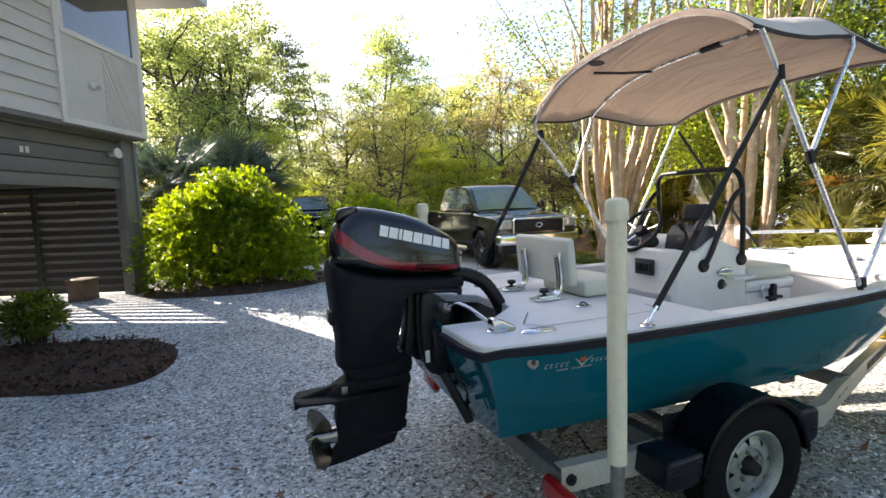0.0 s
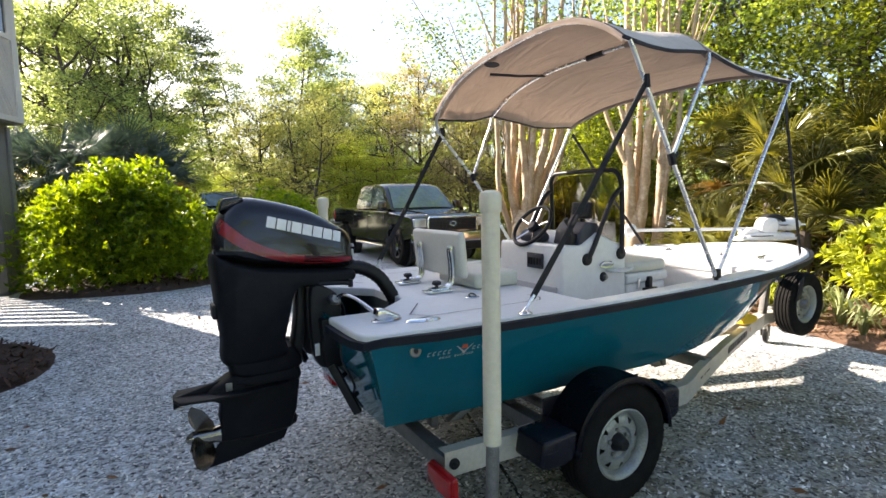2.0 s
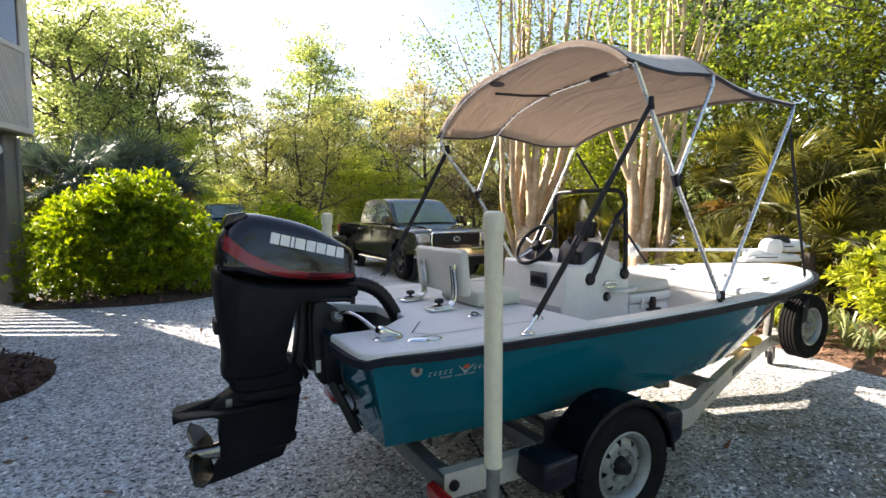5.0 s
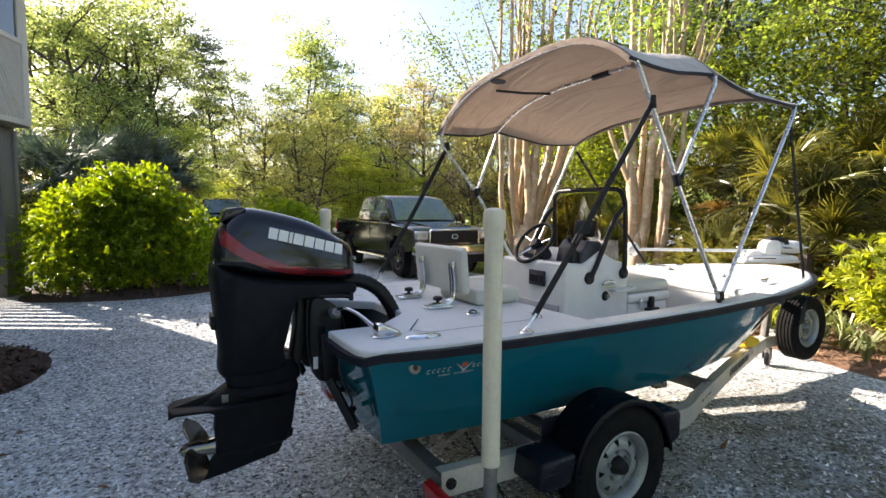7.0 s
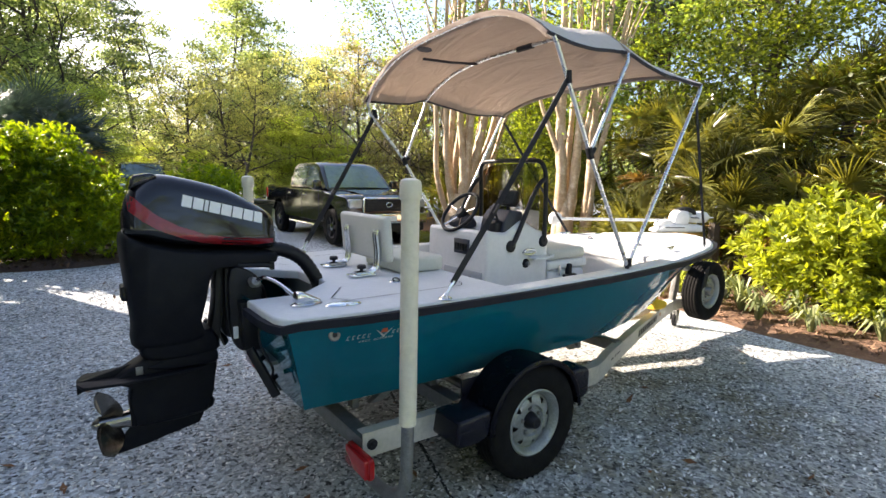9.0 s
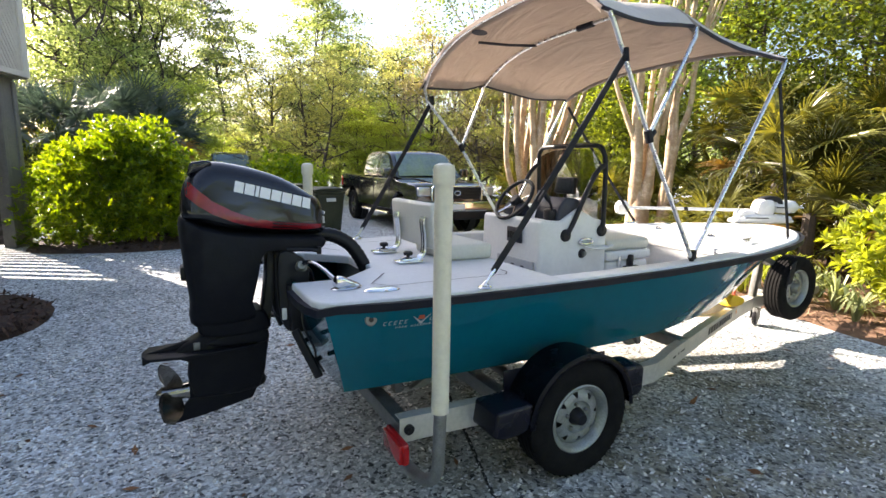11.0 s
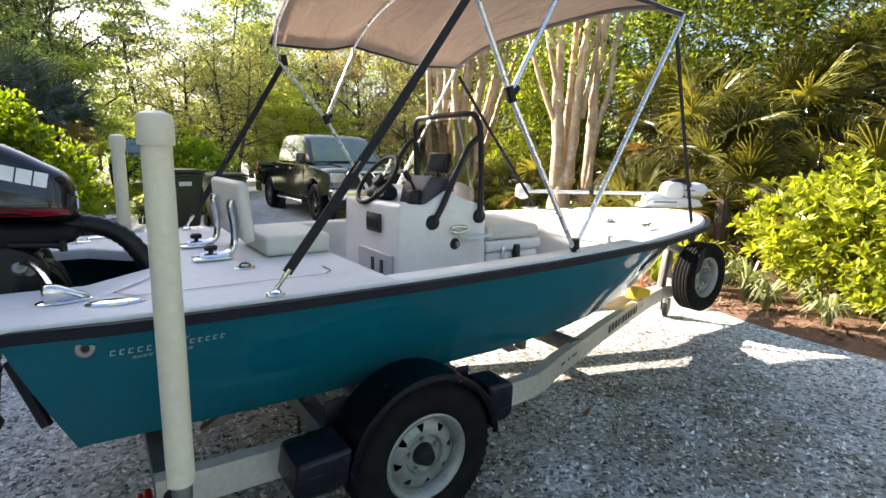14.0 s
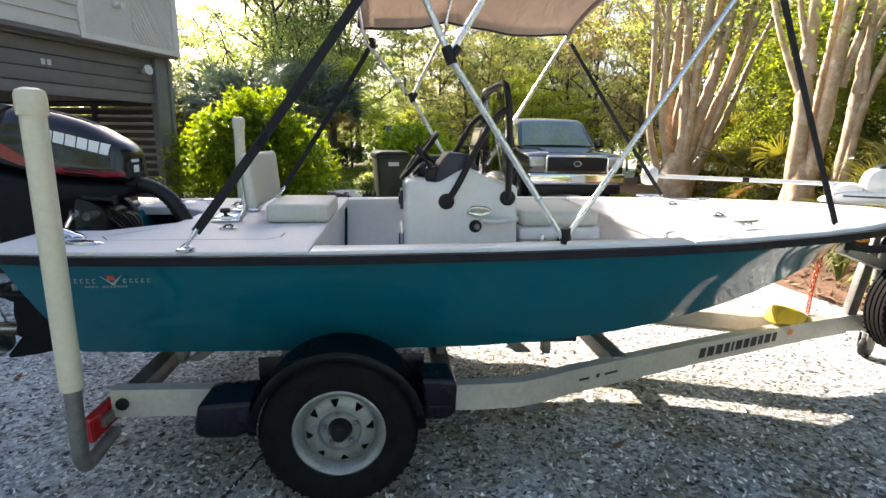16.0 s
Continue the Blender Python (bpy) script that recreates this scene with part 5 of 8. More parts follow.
def webbing(a, b, w=0.025, t=0.003):
    a, b = Vector(a), Vector(b)
    d = (b - a).normalized()
    s = d.cross(Vector((0, 1, 0.15))).normalized() * w / 2
    n_ = d.cross(s).normalized() * t
    bm = bmesh.new()
    rows = []
    for f in np.linspace(0, 1, 9):
        q = a.lerp(b, f) - Vector((0, 0, 0.012 * math.sin(math.pi * f)))
        rows.append([q - s - n_, q + s - n_, q + s + n_, q - s + n_])
    return plane_loft(rows, True)


SB, SBP = Vector((1.045, -0.862, 1.062)), Vector((1.02, 0.90, 1.062))
ST, STP = Vector((1.855, -0.845, 2.165)), Vector((1.69, 1.00, 2.12))
for a, bb in ((SB, ST), (SBP, STP)):
    d = (bb - a).normalized()
    st = part("aft_strap", webbing(a + d * 0.07, bb, 0.034), M["strap"], bimini, "black webbing strap")
    part("snap_hook", merge(tube([a + d * 0.01, a + d * 0.05], 0.007, 8), tube([a + d * 0.05, a + d * 0.085], 0.010, 8), lathe([(0.012, 0), (0.03, 0.002), (0.034, -0.003)], 12, Matrix.Translation(a + Vector((0, 0, -0.008)))), tube([a + Vector((-0.02, 0, -0.005)), a + Vector((0, 0, 0.015)), a + Vector((0.02, 0, -0.005))], 0.004, 6)), M["chrome"], st)
    part("buckle", box((-0.03, -0.022, -0.006), (0.03, 0.022, 0.006), 0.004, m=Matrix.Translation(a + d * 0.50) @ d.to_track_quat("X", "Z").to_matrix().to_4x4()), M["black"], st)
    part("collar", tube([bb - d * 0.02 + Vector((0.01, 0, -0.02)), bb + Vector((-0.01, 0, 0.03))], 0.02, 10), M["strap"], st)
FS, FSP = Vector((3.90, -0.615, 1.085)), Vector((3.75, 0.72, 1.08))
for a, bb in ((FS, Vector((3.29, -0.775, 2.20))), (FSP, Vector((3.11, 1.02, 2.16)))):
    st = part("fore_strap", webbing(a + Vector((0, 0, 0.02)), bb, 0.026), M["strap"], bimini)
    part("eye", tube([a + Vector((-0.015, 0, -0.005)), a + Vector((0, 0, 0.02)), a + Vector((0.015, 0, -0.005))], 0.004, 6), M["chrome"], st)

# ---- trolling motor, stowed along the fore deck ----
troll = thing("trolling_motor", (4.6, 0.38, 1.09), "white bow trolling motor folded down on the fore deck", "trolling motor")
A, B = Vector((3.72, 0.86, 1.225)), Vector((4.82, 0.27, 1.215))
d = (B - A).normalized()
part("shaft", tube([A, B], 0.0145, 12), M["white"], troll)
part("collar", tube([A.lerp(B, 0.5) - d * 0.02, A.lerp(B, 0.5) + d * 0.02], 0.018, 12), M["black"], troll)
part("head", lathe([(0, -0.062), (0.05, -0.055), (0.066, -0.03), (0.07, 0.0), (0.066, 0.03), (0.05, 0.055), (0, 0.062)], 20, Matrix.Translation(A) @ d.to_track_quat("Z", "Y").to_matrix().to_4x4()), M["white"], troll, "round white control head")
mt = Matrix.Translation(Vector((4.92, 0.20, 1.10))) @ pose(0, 0, 0, 0, 0, math.degrees(math.atan2(d.y, d.x)))
b = puff(smooth_outline([(-0.27, -0.005), (0.24, -0.005), (0.26, 0.035), (0.22, 0.075), (-0.06, 0.085), (-0.20, 0.07), (-0.26, 0.035)], 4), 0.085, 0.03, 4)
b.transform(mt)
part("mount_base", b, M["gloss_white"], troll)
b = puff(smooth_outline([(-0.25, 0.05), (-0.10, 0.06), (-0.10, 0.115), (-0.16, 0.13), (-0.24, 0.10)], 4), 0.06, 0.02, 4)
b.transform(mt)
part("hinge_block", b, M["gloss_white"], troll)
b = puff(smooth_outline([(-0.08, 0.075), (0.08, 0.075), (0.085, 0.19), (0.05, 0.225), (-0.04, 0.225), (-0.085, 0.17)], 4), 0.07, 0.025, 4)
b.transform(mt)
part("hinge_block", b, M["gloss_white"], troll)
b = puff(smooth_outline([(-0.03, 0.215), (0.10, 0.215), (0.13, 0.16), (0.17, 0.155), (0.15, 0.235), (0.06, 0.262), (-0.02, 0.245)], 3), 0.055, 0.012, 3)
b.transform(mt)
part("tie_down", b, M["black"], troll, "black rubber tie-down over the motor")
part("motor_pod", lathe([(0, -0.12), (0.035, -0.115), (0.06, -0.08), (0.066, 0.04), (0.058, 0.10), (0.03, 0.135), (0.010, 0.15), (0.006, 0.20), (0, 0.20)], 20, mt @ pose(0.20, 0, 0.155, 0, 92, 0)), M["gloss_white"], troll)
part("plain_mark", box((-0.20, -0.0875, 0.042), (0.02, -0.0845, 0.052), 0.001, m=mt), M["seam"], troll)
for k in range(2):
    bl = plane_loft([[Vector((0.18 + 0.01 * s, 0.008 * s * f, 0.115)) + Vector((0, 0.11 * f * math.cos(2.4 * k + 0.9), 0.11 * f * math.sin(2.4 * k + 0.9))) + Vector((0.03 * s * (0.5 + f), 0, 0.05)) for s in (-1, 0, 1)] for f in np.linspace(0.3, 1, 5)])
    bmesh.ops.solidify(bl, geom=bl.faces[:], thickness=0.004)
    bl.transform(mt @ pose(-0.05, 0, 0.0))
    part("blade", bl, M["black"], troll, "black plastic propeller blade")

# ---- trailer ----
trailer = thing("boat_trailer", (2.4, YC, 0.0), "aluminium single-axle boat trailer with galvanised wheels", "boat trailer")
BZ0, BZ1 = 0.325, 0.445


def channel(points, z0, z1, depth, side):
    """A C-shaped beam along a plan line; its web on the outer side."""
    rows = []
    p = [Vector((x, y, 0)) for x, y in points]
    for i, q in enumerate(p):
        d0 = (q - p[i - 1]).normalized() if i else (p[1] - q).normalized()
        d1 = (p[i + 1] - q).normalized() if i < len(p) - 1 else d0
        d = (d0 + d1).normalized()
        n_ = Vector((-d.y, d.x, 0)) * side / max(0.5, d.dot(d0))
        t = 0.006
        dz = -0.018 * (q.x - 0.7)
        prof = [(0, z0), (depth, z0), (depth, z0 + t), (t, z0 + t), (t, z1 - t), (depth, z1 - t), (depth, z1), (0, z1)]
        rows.append([q + n_ * a + Vector((0, 0, z + dz)) for a, z in prof])
    bm = plane_loft(rows, True)
    bm.verts.ensure_lookup_table()
    k = len(rows[0])
    bm.faces.new([bm.verts[i] for i in range(k)])
    bm.faces.new([bm.verts[-k + i] for i in range(k)])
    return bm


beams = {}
for sgn in (-1, 1):
    line = [(0.66, 0.80), (2.2, 0.80), (2.38, 0.785), (2.52, 0.735), (2.66, 0.67), (3.49, 0.355), (4.12, 0.135)] + ([(4.42, 0.03), (4.80, -0.085)] if sgn < 0 else [(4.42, 0.135), (4.62, 0.185)])
    beams[sgn] = part("side_beam", channel([(x, YC + sgn * y) for x, y in line], BZ0, BZ1, 0.06, -sgn), M["alu"], trailer, "aluminium channel beam", angle=25)
BEAM = tree_of(beams[-1])
part("tongue", box((4.45, YC + 0.085, 0.262), (5.75, YC + 0.175, 0.372), 0.006), M["alu"], trailer, "square aluminium tongue")
part("coupler", prism([(5.75, 0.28), (5.95, 0.28), (6.0, 0.31), (5.98, 0.37), (5.75, 0.37)], YC + 0.09, YC + 0.17, "y", 0.012), M["galv"], trailer)
for x in (0.70, 1.30, 2.05, 2.95):
    w = float(np.interp(x, [2.2, 2.66, 3.55], [0.795, 0.66, 0.31]))
    part("cross_member", box((x - 0.04, YC - w, BZ0 + 0.01), (x + 0.04, YC + w, BZ1 - 0.03), 0.006), M["galv"], trailer)
# bunks: carpeted boards on uprights
for sgn in (-1, 1):
    part("bunk", box((0.55, YC + sgn * 0.42 - 0.045, 0.468), (2.75, YC + sgn * 0.42 + 0.045, 0.500), 0.008), M["strap"], trailer, "carpeted bunk board")
    for x in (0.80, 1.30, 2.05, 2.60):
        part("bunk_bracket", box((x - 0.02, YC + sgn * 0.42 - 0.03, 0.40), (x + 0.02, YC + sgn * 0.42 + 0.03, 0.469), 0.003), M["galv"], trailer)
    up = prism([(2.42, 0.44), (2.50, 0.44), (2.36, 0.56), (2.30, 0.56)], YC + sgn * 0.50 - 0.02, YC + sgn * 0.50 + 0.02, "y", 0.003)
    part("brace", up, M["galv"], trailer)
    part("brace", prism([(0.84, 0.44), (0.92, 0.44), (1.06, 0.53), (1.0, 0.53)], YC + sgn * 0.50 - 0.02, YC + sgn * 0.50 + 0.02, "y", 0.003), M["galv"], trailer)
part("axle", tube([(1.60, YC - 0.80, 0.315), (1.60, YC + 0.80, 0.315)], 0.032, 12), M["galv"], trailer)
for sgn in (-1, 1):
    part("leaf_spring", prism([(1.25, 0.30), (1.45, 0.262), (1.60, 0.25), (1.75, 0.262), (1.95, 0.30), (1.95, 0.312), (1.75, 0.28), (1.60, 0.272), (1.45, 0.28), (1.25, 0.312)], YC + sgn * 0.745 - 0.022, YC + sgn * 0.745 + 0.022, "y"), M["galv"], trailer)
    for x in (1.26, 1.94):
        part("spring_hanger", box((x - 0.015, YC + sgn * 0.745 - 0.03, 0.29), (x + 0.015, YC + sgn * 0.745 + 0.03, BZ0 + 0.02), 0.003), M["galv"], trailer)


def tyre_mesh(R=0.315, w=0.175, rim_r=0.172):
    prof = [(rim_r, -w * 0.40), (0.186, -w * 0.41), (0.198, -w * 0.47), (R - 0.075, -w * 0.52), (R - 0.030, -w * 0.50), (R - 0.010, -w * 0.44), (R, -w * 0.36)]
    for k in range(4):
        zc_ = -w * 0.27 + k * w * 0.18
        prof += [(R, zc_ - 0.010), (R - 0.007, zc_ - 0.008), (R - 0.007, zc_ - 0.001), (R, zc_ + 0.001)]
    prof += [(R, w * 0.36), (R - 0.010, w * 0.44), (R - 0.030, w * 0.50), (R - 0.075, w * 0.52), (0.198, w * 0.47), (0.186, w * 0.41), (rim_r, w * 0.40), (rim_r, -w * 0.40)]
    bm = lathe(prof, 64)
    # cross grooves in the tread
    lugs = []
    for k in range(48):
        a = 2 * math.pi * k / 48
        lugs.append(box((R - 0.004, -0.006, w * 0.30), (R + 0.0005, 0.006, w * 0.42), m=pose(0, 0, 0, 0, 0, math.degrees(a))))
        lugs.append(box((R - 0.004, -0.006, -w * 0.45), (R + 0.0005, 0.006, -w * 0.30), m=pose(0, 0, 0, 0, 0, math.degrees(a))))
    return merge(bm, *lugs)


def rim_mesh(holes=8):
    # barrel and outer lip
    bm = lathe([(0.168, -0.06), (0.150, -0.05), (0.150, 0.03), (0.160, 0.05), (0.163, 0.062), (0.182, 0.068), (0.186, 0.074), (0.179, 0.078), (0.168, 0.074), (0.158, 0.060), (0.150, 0.040)], 48)
    # dished disc with holes: rings of faces, leaving gaps
    seg = holes * 6
    radii = [(0.150, 0.030), (0.136, 0.038), (0.124, 0.046), (0.108, 0.051), (0.088, 0.050), (0.080, 0.036), (0.060, 0.030), (0.048, 0.034)]
    vs_ = [[bm.verts.new((r * math.cos(2 * math.pi * k / seg), r * math.sin(2 * math.pi * k / seg), z)) for k in range(seg)] for r, z in radii]
    # the holes narrow towards the hub
    for k in range(seg):
        if k % 6 in (0, 2):
            for ring, pull in ((2, 0.25), (3, 0.7)):
                c = vs_[ring][k - 1 if k % 6 == 2 else k + 1].co
                vs_[ring][k].co = vs_[ring][k].co.lerp(c, pull)
    for i in range(len(radii) - 1):
        for k in range(seg):
            if i in (1, 2) and k % 6 in (0, 1):
                continue
            bm.faces.new((vs_[i][k], vs_[i][(k + 1) % seg], vs_[i + 1][(k + 1) % seg], vs_[i + 1][k]))
    return bm


def wheel_at(name, centre, turn, parent_thing, label):
    m = Matrix.Translation(centre) @ pose(0, 0, 0, turn, 0, 0)
    b = tyre_mesh()
    b.transform(m)
    ty = part(name, b, M["tyre"], parent_thing, label, angle=30)
    b = rim_mesh()
    b.transform(m)
    part("rim", b, M["rim"], ty, "galvanised eight-hole steel rim", angle=40)
    # dark disc stands in for the shade behind the rim's holes
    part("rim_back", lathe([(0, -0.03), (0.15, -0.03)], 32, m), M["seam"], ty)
    part("hub", lathe([(0.050, 0.030), (0.046, 0.045), (0.038, 0.062), (0.030, 0.085), (0.026, 0.088), (0, 0.088)], 20, m), M["galv"] if name == "spare_wheel" else M["black"], ty, "black hub cap")
    for k in range(5):
        a = 2 * math.pi * k / 5 + 0.4
        part("lug_nut", lathe([(0.011, 0.030), (0.011, 0.048), (0.007, 0.052), (0, 0.052)], 6, m @ pose(0.067 * math.cos(a), 0.067 * math.sin(a), 0)), M["galv"], ty)
    return ty


WY = 0.90
wheel_at("wheel", (1.60, YC - WY - 0.005, 0.315), 90, trailer, "black trailer tyre on galvanised rim")
wheel_at("wheel", (1.60, YC + WY + 0.005, 0.315), -90, trailer, "black trailer tyre on galvanised rim")
# fenders: arch with a rolled lip, and a step at each end
for sgn in (-1, 1):
    y_in, y_out = YC + sgn * 0.775, YC + sgn * 1.008
    rows = []
    R = 0.340
    arc = [(1.60 + R * math.cos(a), 0.325 + R * math.sin(a)) for a in np.linspace(math.pi * 0.985, math.pi * 0.015, 25)]
    ys_ = [y_in, y_in + sgn * 0.03, y_in + sgn * 0.10, y_out - sgn * 0.035, y_out - sgn * 0.008, y_out, y_out - sgn * 0.003]
    drop = [0.0, 0.004, 0.006, 0.000, 0.008, -0.004, -0.026]
    for (x, z) in arc:
        c = Vector((1.60, 0, 0.325))
        dd = (Vector((x, 0, z)) - c).normalized()
        rows.append([Vector((x, y, z)) + dd * h for y, h in zip(ys_, drop)])
    b = plane_loft(rows)
    bmesh.ops.solidify(b, geom=b.faces[:], thickness=0.006)
    fd = part("fender", b, M["fender"], trailer, "glossy black plastic fender", angle=45)
    for tuck, prof in zip((0.012, 0.05), ([(1.05, 0.345), (1.07, 0.465), (1.275, 0.475), (1.262, 0.345), (1.20, 0.322), (1.09, 0.325)], [(1.938, 0.345), (1.925, 0.53), (2.055, 0.525), (2.075, 0.50), (2.07, 0.37), (2.03, 0.345)])):
        st = part("step", prism(prof, min(y_in + sgn * 0.01, y_out - sgn * tuck), max(y_in + sgn * 0.01, y_out - sgn * tuck), "y", 0.018, 3), M["fender"], fd, "black fender step")
        part("step_ridge", box((prof[0][0] + 0.02, y_out - sgn * tuck - 0.004, 0.405), (prof[0][0] + 0.11, y_out - sgn * tuck + 0.004, 0.413), 0.003), M["fender"], st)
    part("liner", box((1.25, min(y_in, y_in - sgn * 0.012), 0.40), (1.95, max(y_in, y_in - sgn * 0.012), 0.56), 0.004), M["fender"], fd)
# tail lamps, guide posts
for sgn in (-1, 1):
    y = YC + sgn * 0.82
    part("lamp_bracket", box((0.648, y - 0.05, 0.32), (0.668, y + 0.05, 0.36), 0.003), M["galv"], trailer)
    lamp = part("tail_lamp", box((0.622, y - 0.107, 0.285), (0.652, y + 0.107, 0.388), 0.010, 3), M["lens"], trailer, "red trailer tail lamp")
    part("lens", box((0.606, y - 0.100, 0.291), (0.626, y + 0.100, 0.382), 0.008, 3), M["lens"], lamp)
    part("side_lens", box((0.626, y + sgn * 0.104, 0.30), (0.648, y + sgn * 0.112, 0.372), 0.003), M["lens"], lamp)
    part("beam_bolt", lathe([(0.026, 0.0), (0.026, 0.010), (0.012, 0.012), (0.012, 0.020), (0, 0.020)], 12, pose(0.705, YC + sgn * 0.80, 0.385, 90 if sgn < 0 else -90, 0, 0)), M["black"], trailer)
    yp = YC + sgn * 1.103
    pipe = spline([(0.66, YC + sgn * 0.80, 0.262), (0.665, YC + sgn * 0.90, 0.258), (0.675, YC + sgn * 1.00, 0.262), (0.69, YC + sgn * 1.06, 0.285), (0.70, YC + sgn * 1.095, 0.335), (0.705, yp, 0.42), (0.71, yp, 0.66)], 6)
    post = part("guide_post", tube(pipe, 0.027, 14), M["galv"], trailer, "bent galvanised guide post")
    sl = part("sleeve", tube([(0.708, yp, 0.607), (0.712, yp, 1.56)], 0.036, 20), M["pvc"], post, "cream plastic pipe sleeve")
    part("cap", lathe([(0.0415, 1.525), (0.043, 1.53), (0.043, 1.585), (0.038, 1.60), (0.02, 1.608), (0, 1.609)], 20, pose(0.712, yp, 0)), M["pvc"], post)
# plain bars for the maker's name, and a small mark
bars_ = []
x = 3.49
for w in (0.046, 0.050, 0.050, 0.040, 0.018, 0.050, 0.042, 0.048, 0.040, 0.050, 0.036):
    bars_.append([(x, 0.306), (x + w, 0.305), (x + w + 0.008, 0.361), (x + 0.008, 0.362)])
    x += w + 0.0155
part("beam_lettering", decal(BEAM, bars_, 1, -3, 0.002, 0.05), M["seam"], trailer, "dark plain bars of a maker's name")
for x0, x1, z0, z1 in ((2.70, 2.76, 0.345, 0.357), (2.80, 2.82, 0.342, 0.362), (2.85, 2.93, 0.345, 0.357)):
    part("beam_mark", decal(BEAM, [[(x0, z0), (x1, z0), (x1, z1), (x0, z1)]], 1, -3, 0.002, 0.05), M["seam"], trailer)
part("side_marker", decal(BEAM, [[(4.22, 0.325), (4.26, 0.325), (4.26, 0.36), (4.22, 0.36)]], 1, -3, 0.006), M["amber"], trailer)
# winch stand, winch, bow stop, strap, chain
part("winch_post", prism([(4.80, 0.37), (4.87, 0.37), (4.97, 0.92), (4.93, 0.95), (4.90, 0.92)], YC + 0.10, YC + 0.155, "y", 0.006), M["galv"], trailer, "galvanised winch stand")
part("winch_arm", prism([(4.62, 0.80), (4.95, 0.68), (4.97, 0.73), (4.64, 0.86)], YC + 0.0, YC + 0.10, "y", 0.006), M["galv"], trailer)
part("winch_drum", lathe([(0, -0.06), (0.06, -0.06), (0.06, -0.05), (0.035, -0.045), (0.035, 0.045), (0.06, 0.05), (0.06, 0.06), (0, 0.06)], 18, pose(4.95, YC, 0.86, 90, 0, 0)), M["black"], trailer)
part("bow_stop", tube([(4.66, YC - 0.06, 0.90), (4.66, YC + 0.06, 0.90)], 0.04, 14), M["black"], trailer)
part("winch_strap", webbing((4.92, YC, 0.84), (4.60, YC, 0.86), 0.05), M["strap"], trailer)
part("bow_eye_light", box((4.60, YC - 0.10, 0.90), (4.66, YC - 0.06, 0.925), 0.004), M["amber"], trailer)
chain = spline([(4.52, YC + 0.06, 0.86), (4.52, YC + 0.10, 0.62), (4.53, YC + 0.12, 0.40)], 8)
for i, q in enumerate(chain):
    ang = 90 if i % 2 else 0
    ring = tube([q + Vector((0.012 * math.cos(a) * (1 if i % 2 else 0), 0.012 * math.cos(a) * (0 if i % 2 else 1), 0.024 * math.sin(a))) for a in np.linspace(0, 2 * math.pi, 11)], 0.0045, 6, False)
    part("chain_link", ring, M["orange"], trailer, "rusty orange chain link" if i == 0 else "")
# jack and its wheel
part("jack_tube", tube([(5.12, YC + 0.25, 0.28), (5.12, YC + 0.25, 0.95)], 0.03, 12), M["galv"], trailer)
part("jack_inner", tube([(5.12, YC + 0.25, 0.14), (5.12, YC + 0.25, 0.30)], 0.022, 12), M["galv"], trailer)
part("jack_handle", merge(tube([(5.12, YC + 0.25, 0.95), (5.12, YC + 0.25, 1.0), (5.12, YC + 0.28, 1.0)], 0.010, 8), tube([(5.12, YC + 0.28, 1.0), (5.12, YC + 0.28, 1.09)], 0.013, 8)), M["galv"], trailer)
part("jack_wheel", lathe([(0, -0.025), (0.05, -0.025), (0.075, -0.018), (0.08, 0), (0.075, 0.018), (0.05, 0.025), (0, 0.025)], 20, pose(5.14, YC + 0.25, 0.080, 90, 0, 20)), M["black"], trailer, "black jack wheel")
part("jack_fork", merge(box((5.10, YC + 0.212, 0.07), (5.16, YC + 0.220, 0.19), 0.002), box((5.10, YC + 0.28, 0.07), (5.16, YC + 0.288, 0.19), 0.002), box((5.10, YC + 0.212, 0.18), (5.16, YC + 0.288, 0.19), 0.002)), M["galv"], trailer)
# spare wheel on its carrier
sp = wheel_at("spare_wheel", (5.12, YC - 0.06, 0.475), 90, trailer, "spare trailer tyre on its carrier")
part("spare_carrier", box((5.08, YC - 0.03, 0.36), (5.16, YC + 0.12, 0.50), 0.004), M["galv"], trailer)
part("tread_cover", prism([(4.86, 0.53), (4.92, 0.73), (5.00, 0.765), (4.96, 0.55)], YC - 0.165, YC - 0.155, "y", 0.004), M["strap"], trailer)
part("axle_bracket", box((2.43, YC - 0.70, 0.215), (2.51, YC - 0.66, 0.30), 0.005), M["galv"], trailer)
part("jack_mount", box((5.09, YC + 0.17, 0.30), (5.17, YC + 0.25, 0.40), 0.004), M["galv"], trailer)
# the yellow strap bundle lying on the beam
bundle = thing("strap_bundle", (4.2, YC + 0.0, 0.392), "bright yellow tie-down strap bundle lying on the trailer", "strap bundle")
b = merge(puff(smooth_outline([(4.13, 0.396), (4.30, 0.396), (4.33, 0.45), (4.25, 0.485), (4.15, 0.50), (4.12, 0.45)], 4), 0.055, 0.02, 4, None, YC - 0.06), tube(spline([(4.29, YC - 0.05, 0.424), (4.37, YC - 0.02, 0.414), (4.45, YC, 0.385)], 5), 0.012, 8))
part("strap_roll", b, M["yellow"], bundle)
part("ratchet", box((4.33, YC - 0.03, 0.380), (4.41, YC + 0.03, 0.412), 0.006), M["galv"], bundle)

# ---- beds, lawn, litter ----
def mulch_material():
    m = surf("brown_mulch", (0.060, 0.030, 0.019), (0.026, 0.014, 0.010), 22, 0.9, bump=0.9, bscale=70, dirt=(0.13, 0.07, 0.045), dirt_amount=0.7, dirt_scale=14)
    return m


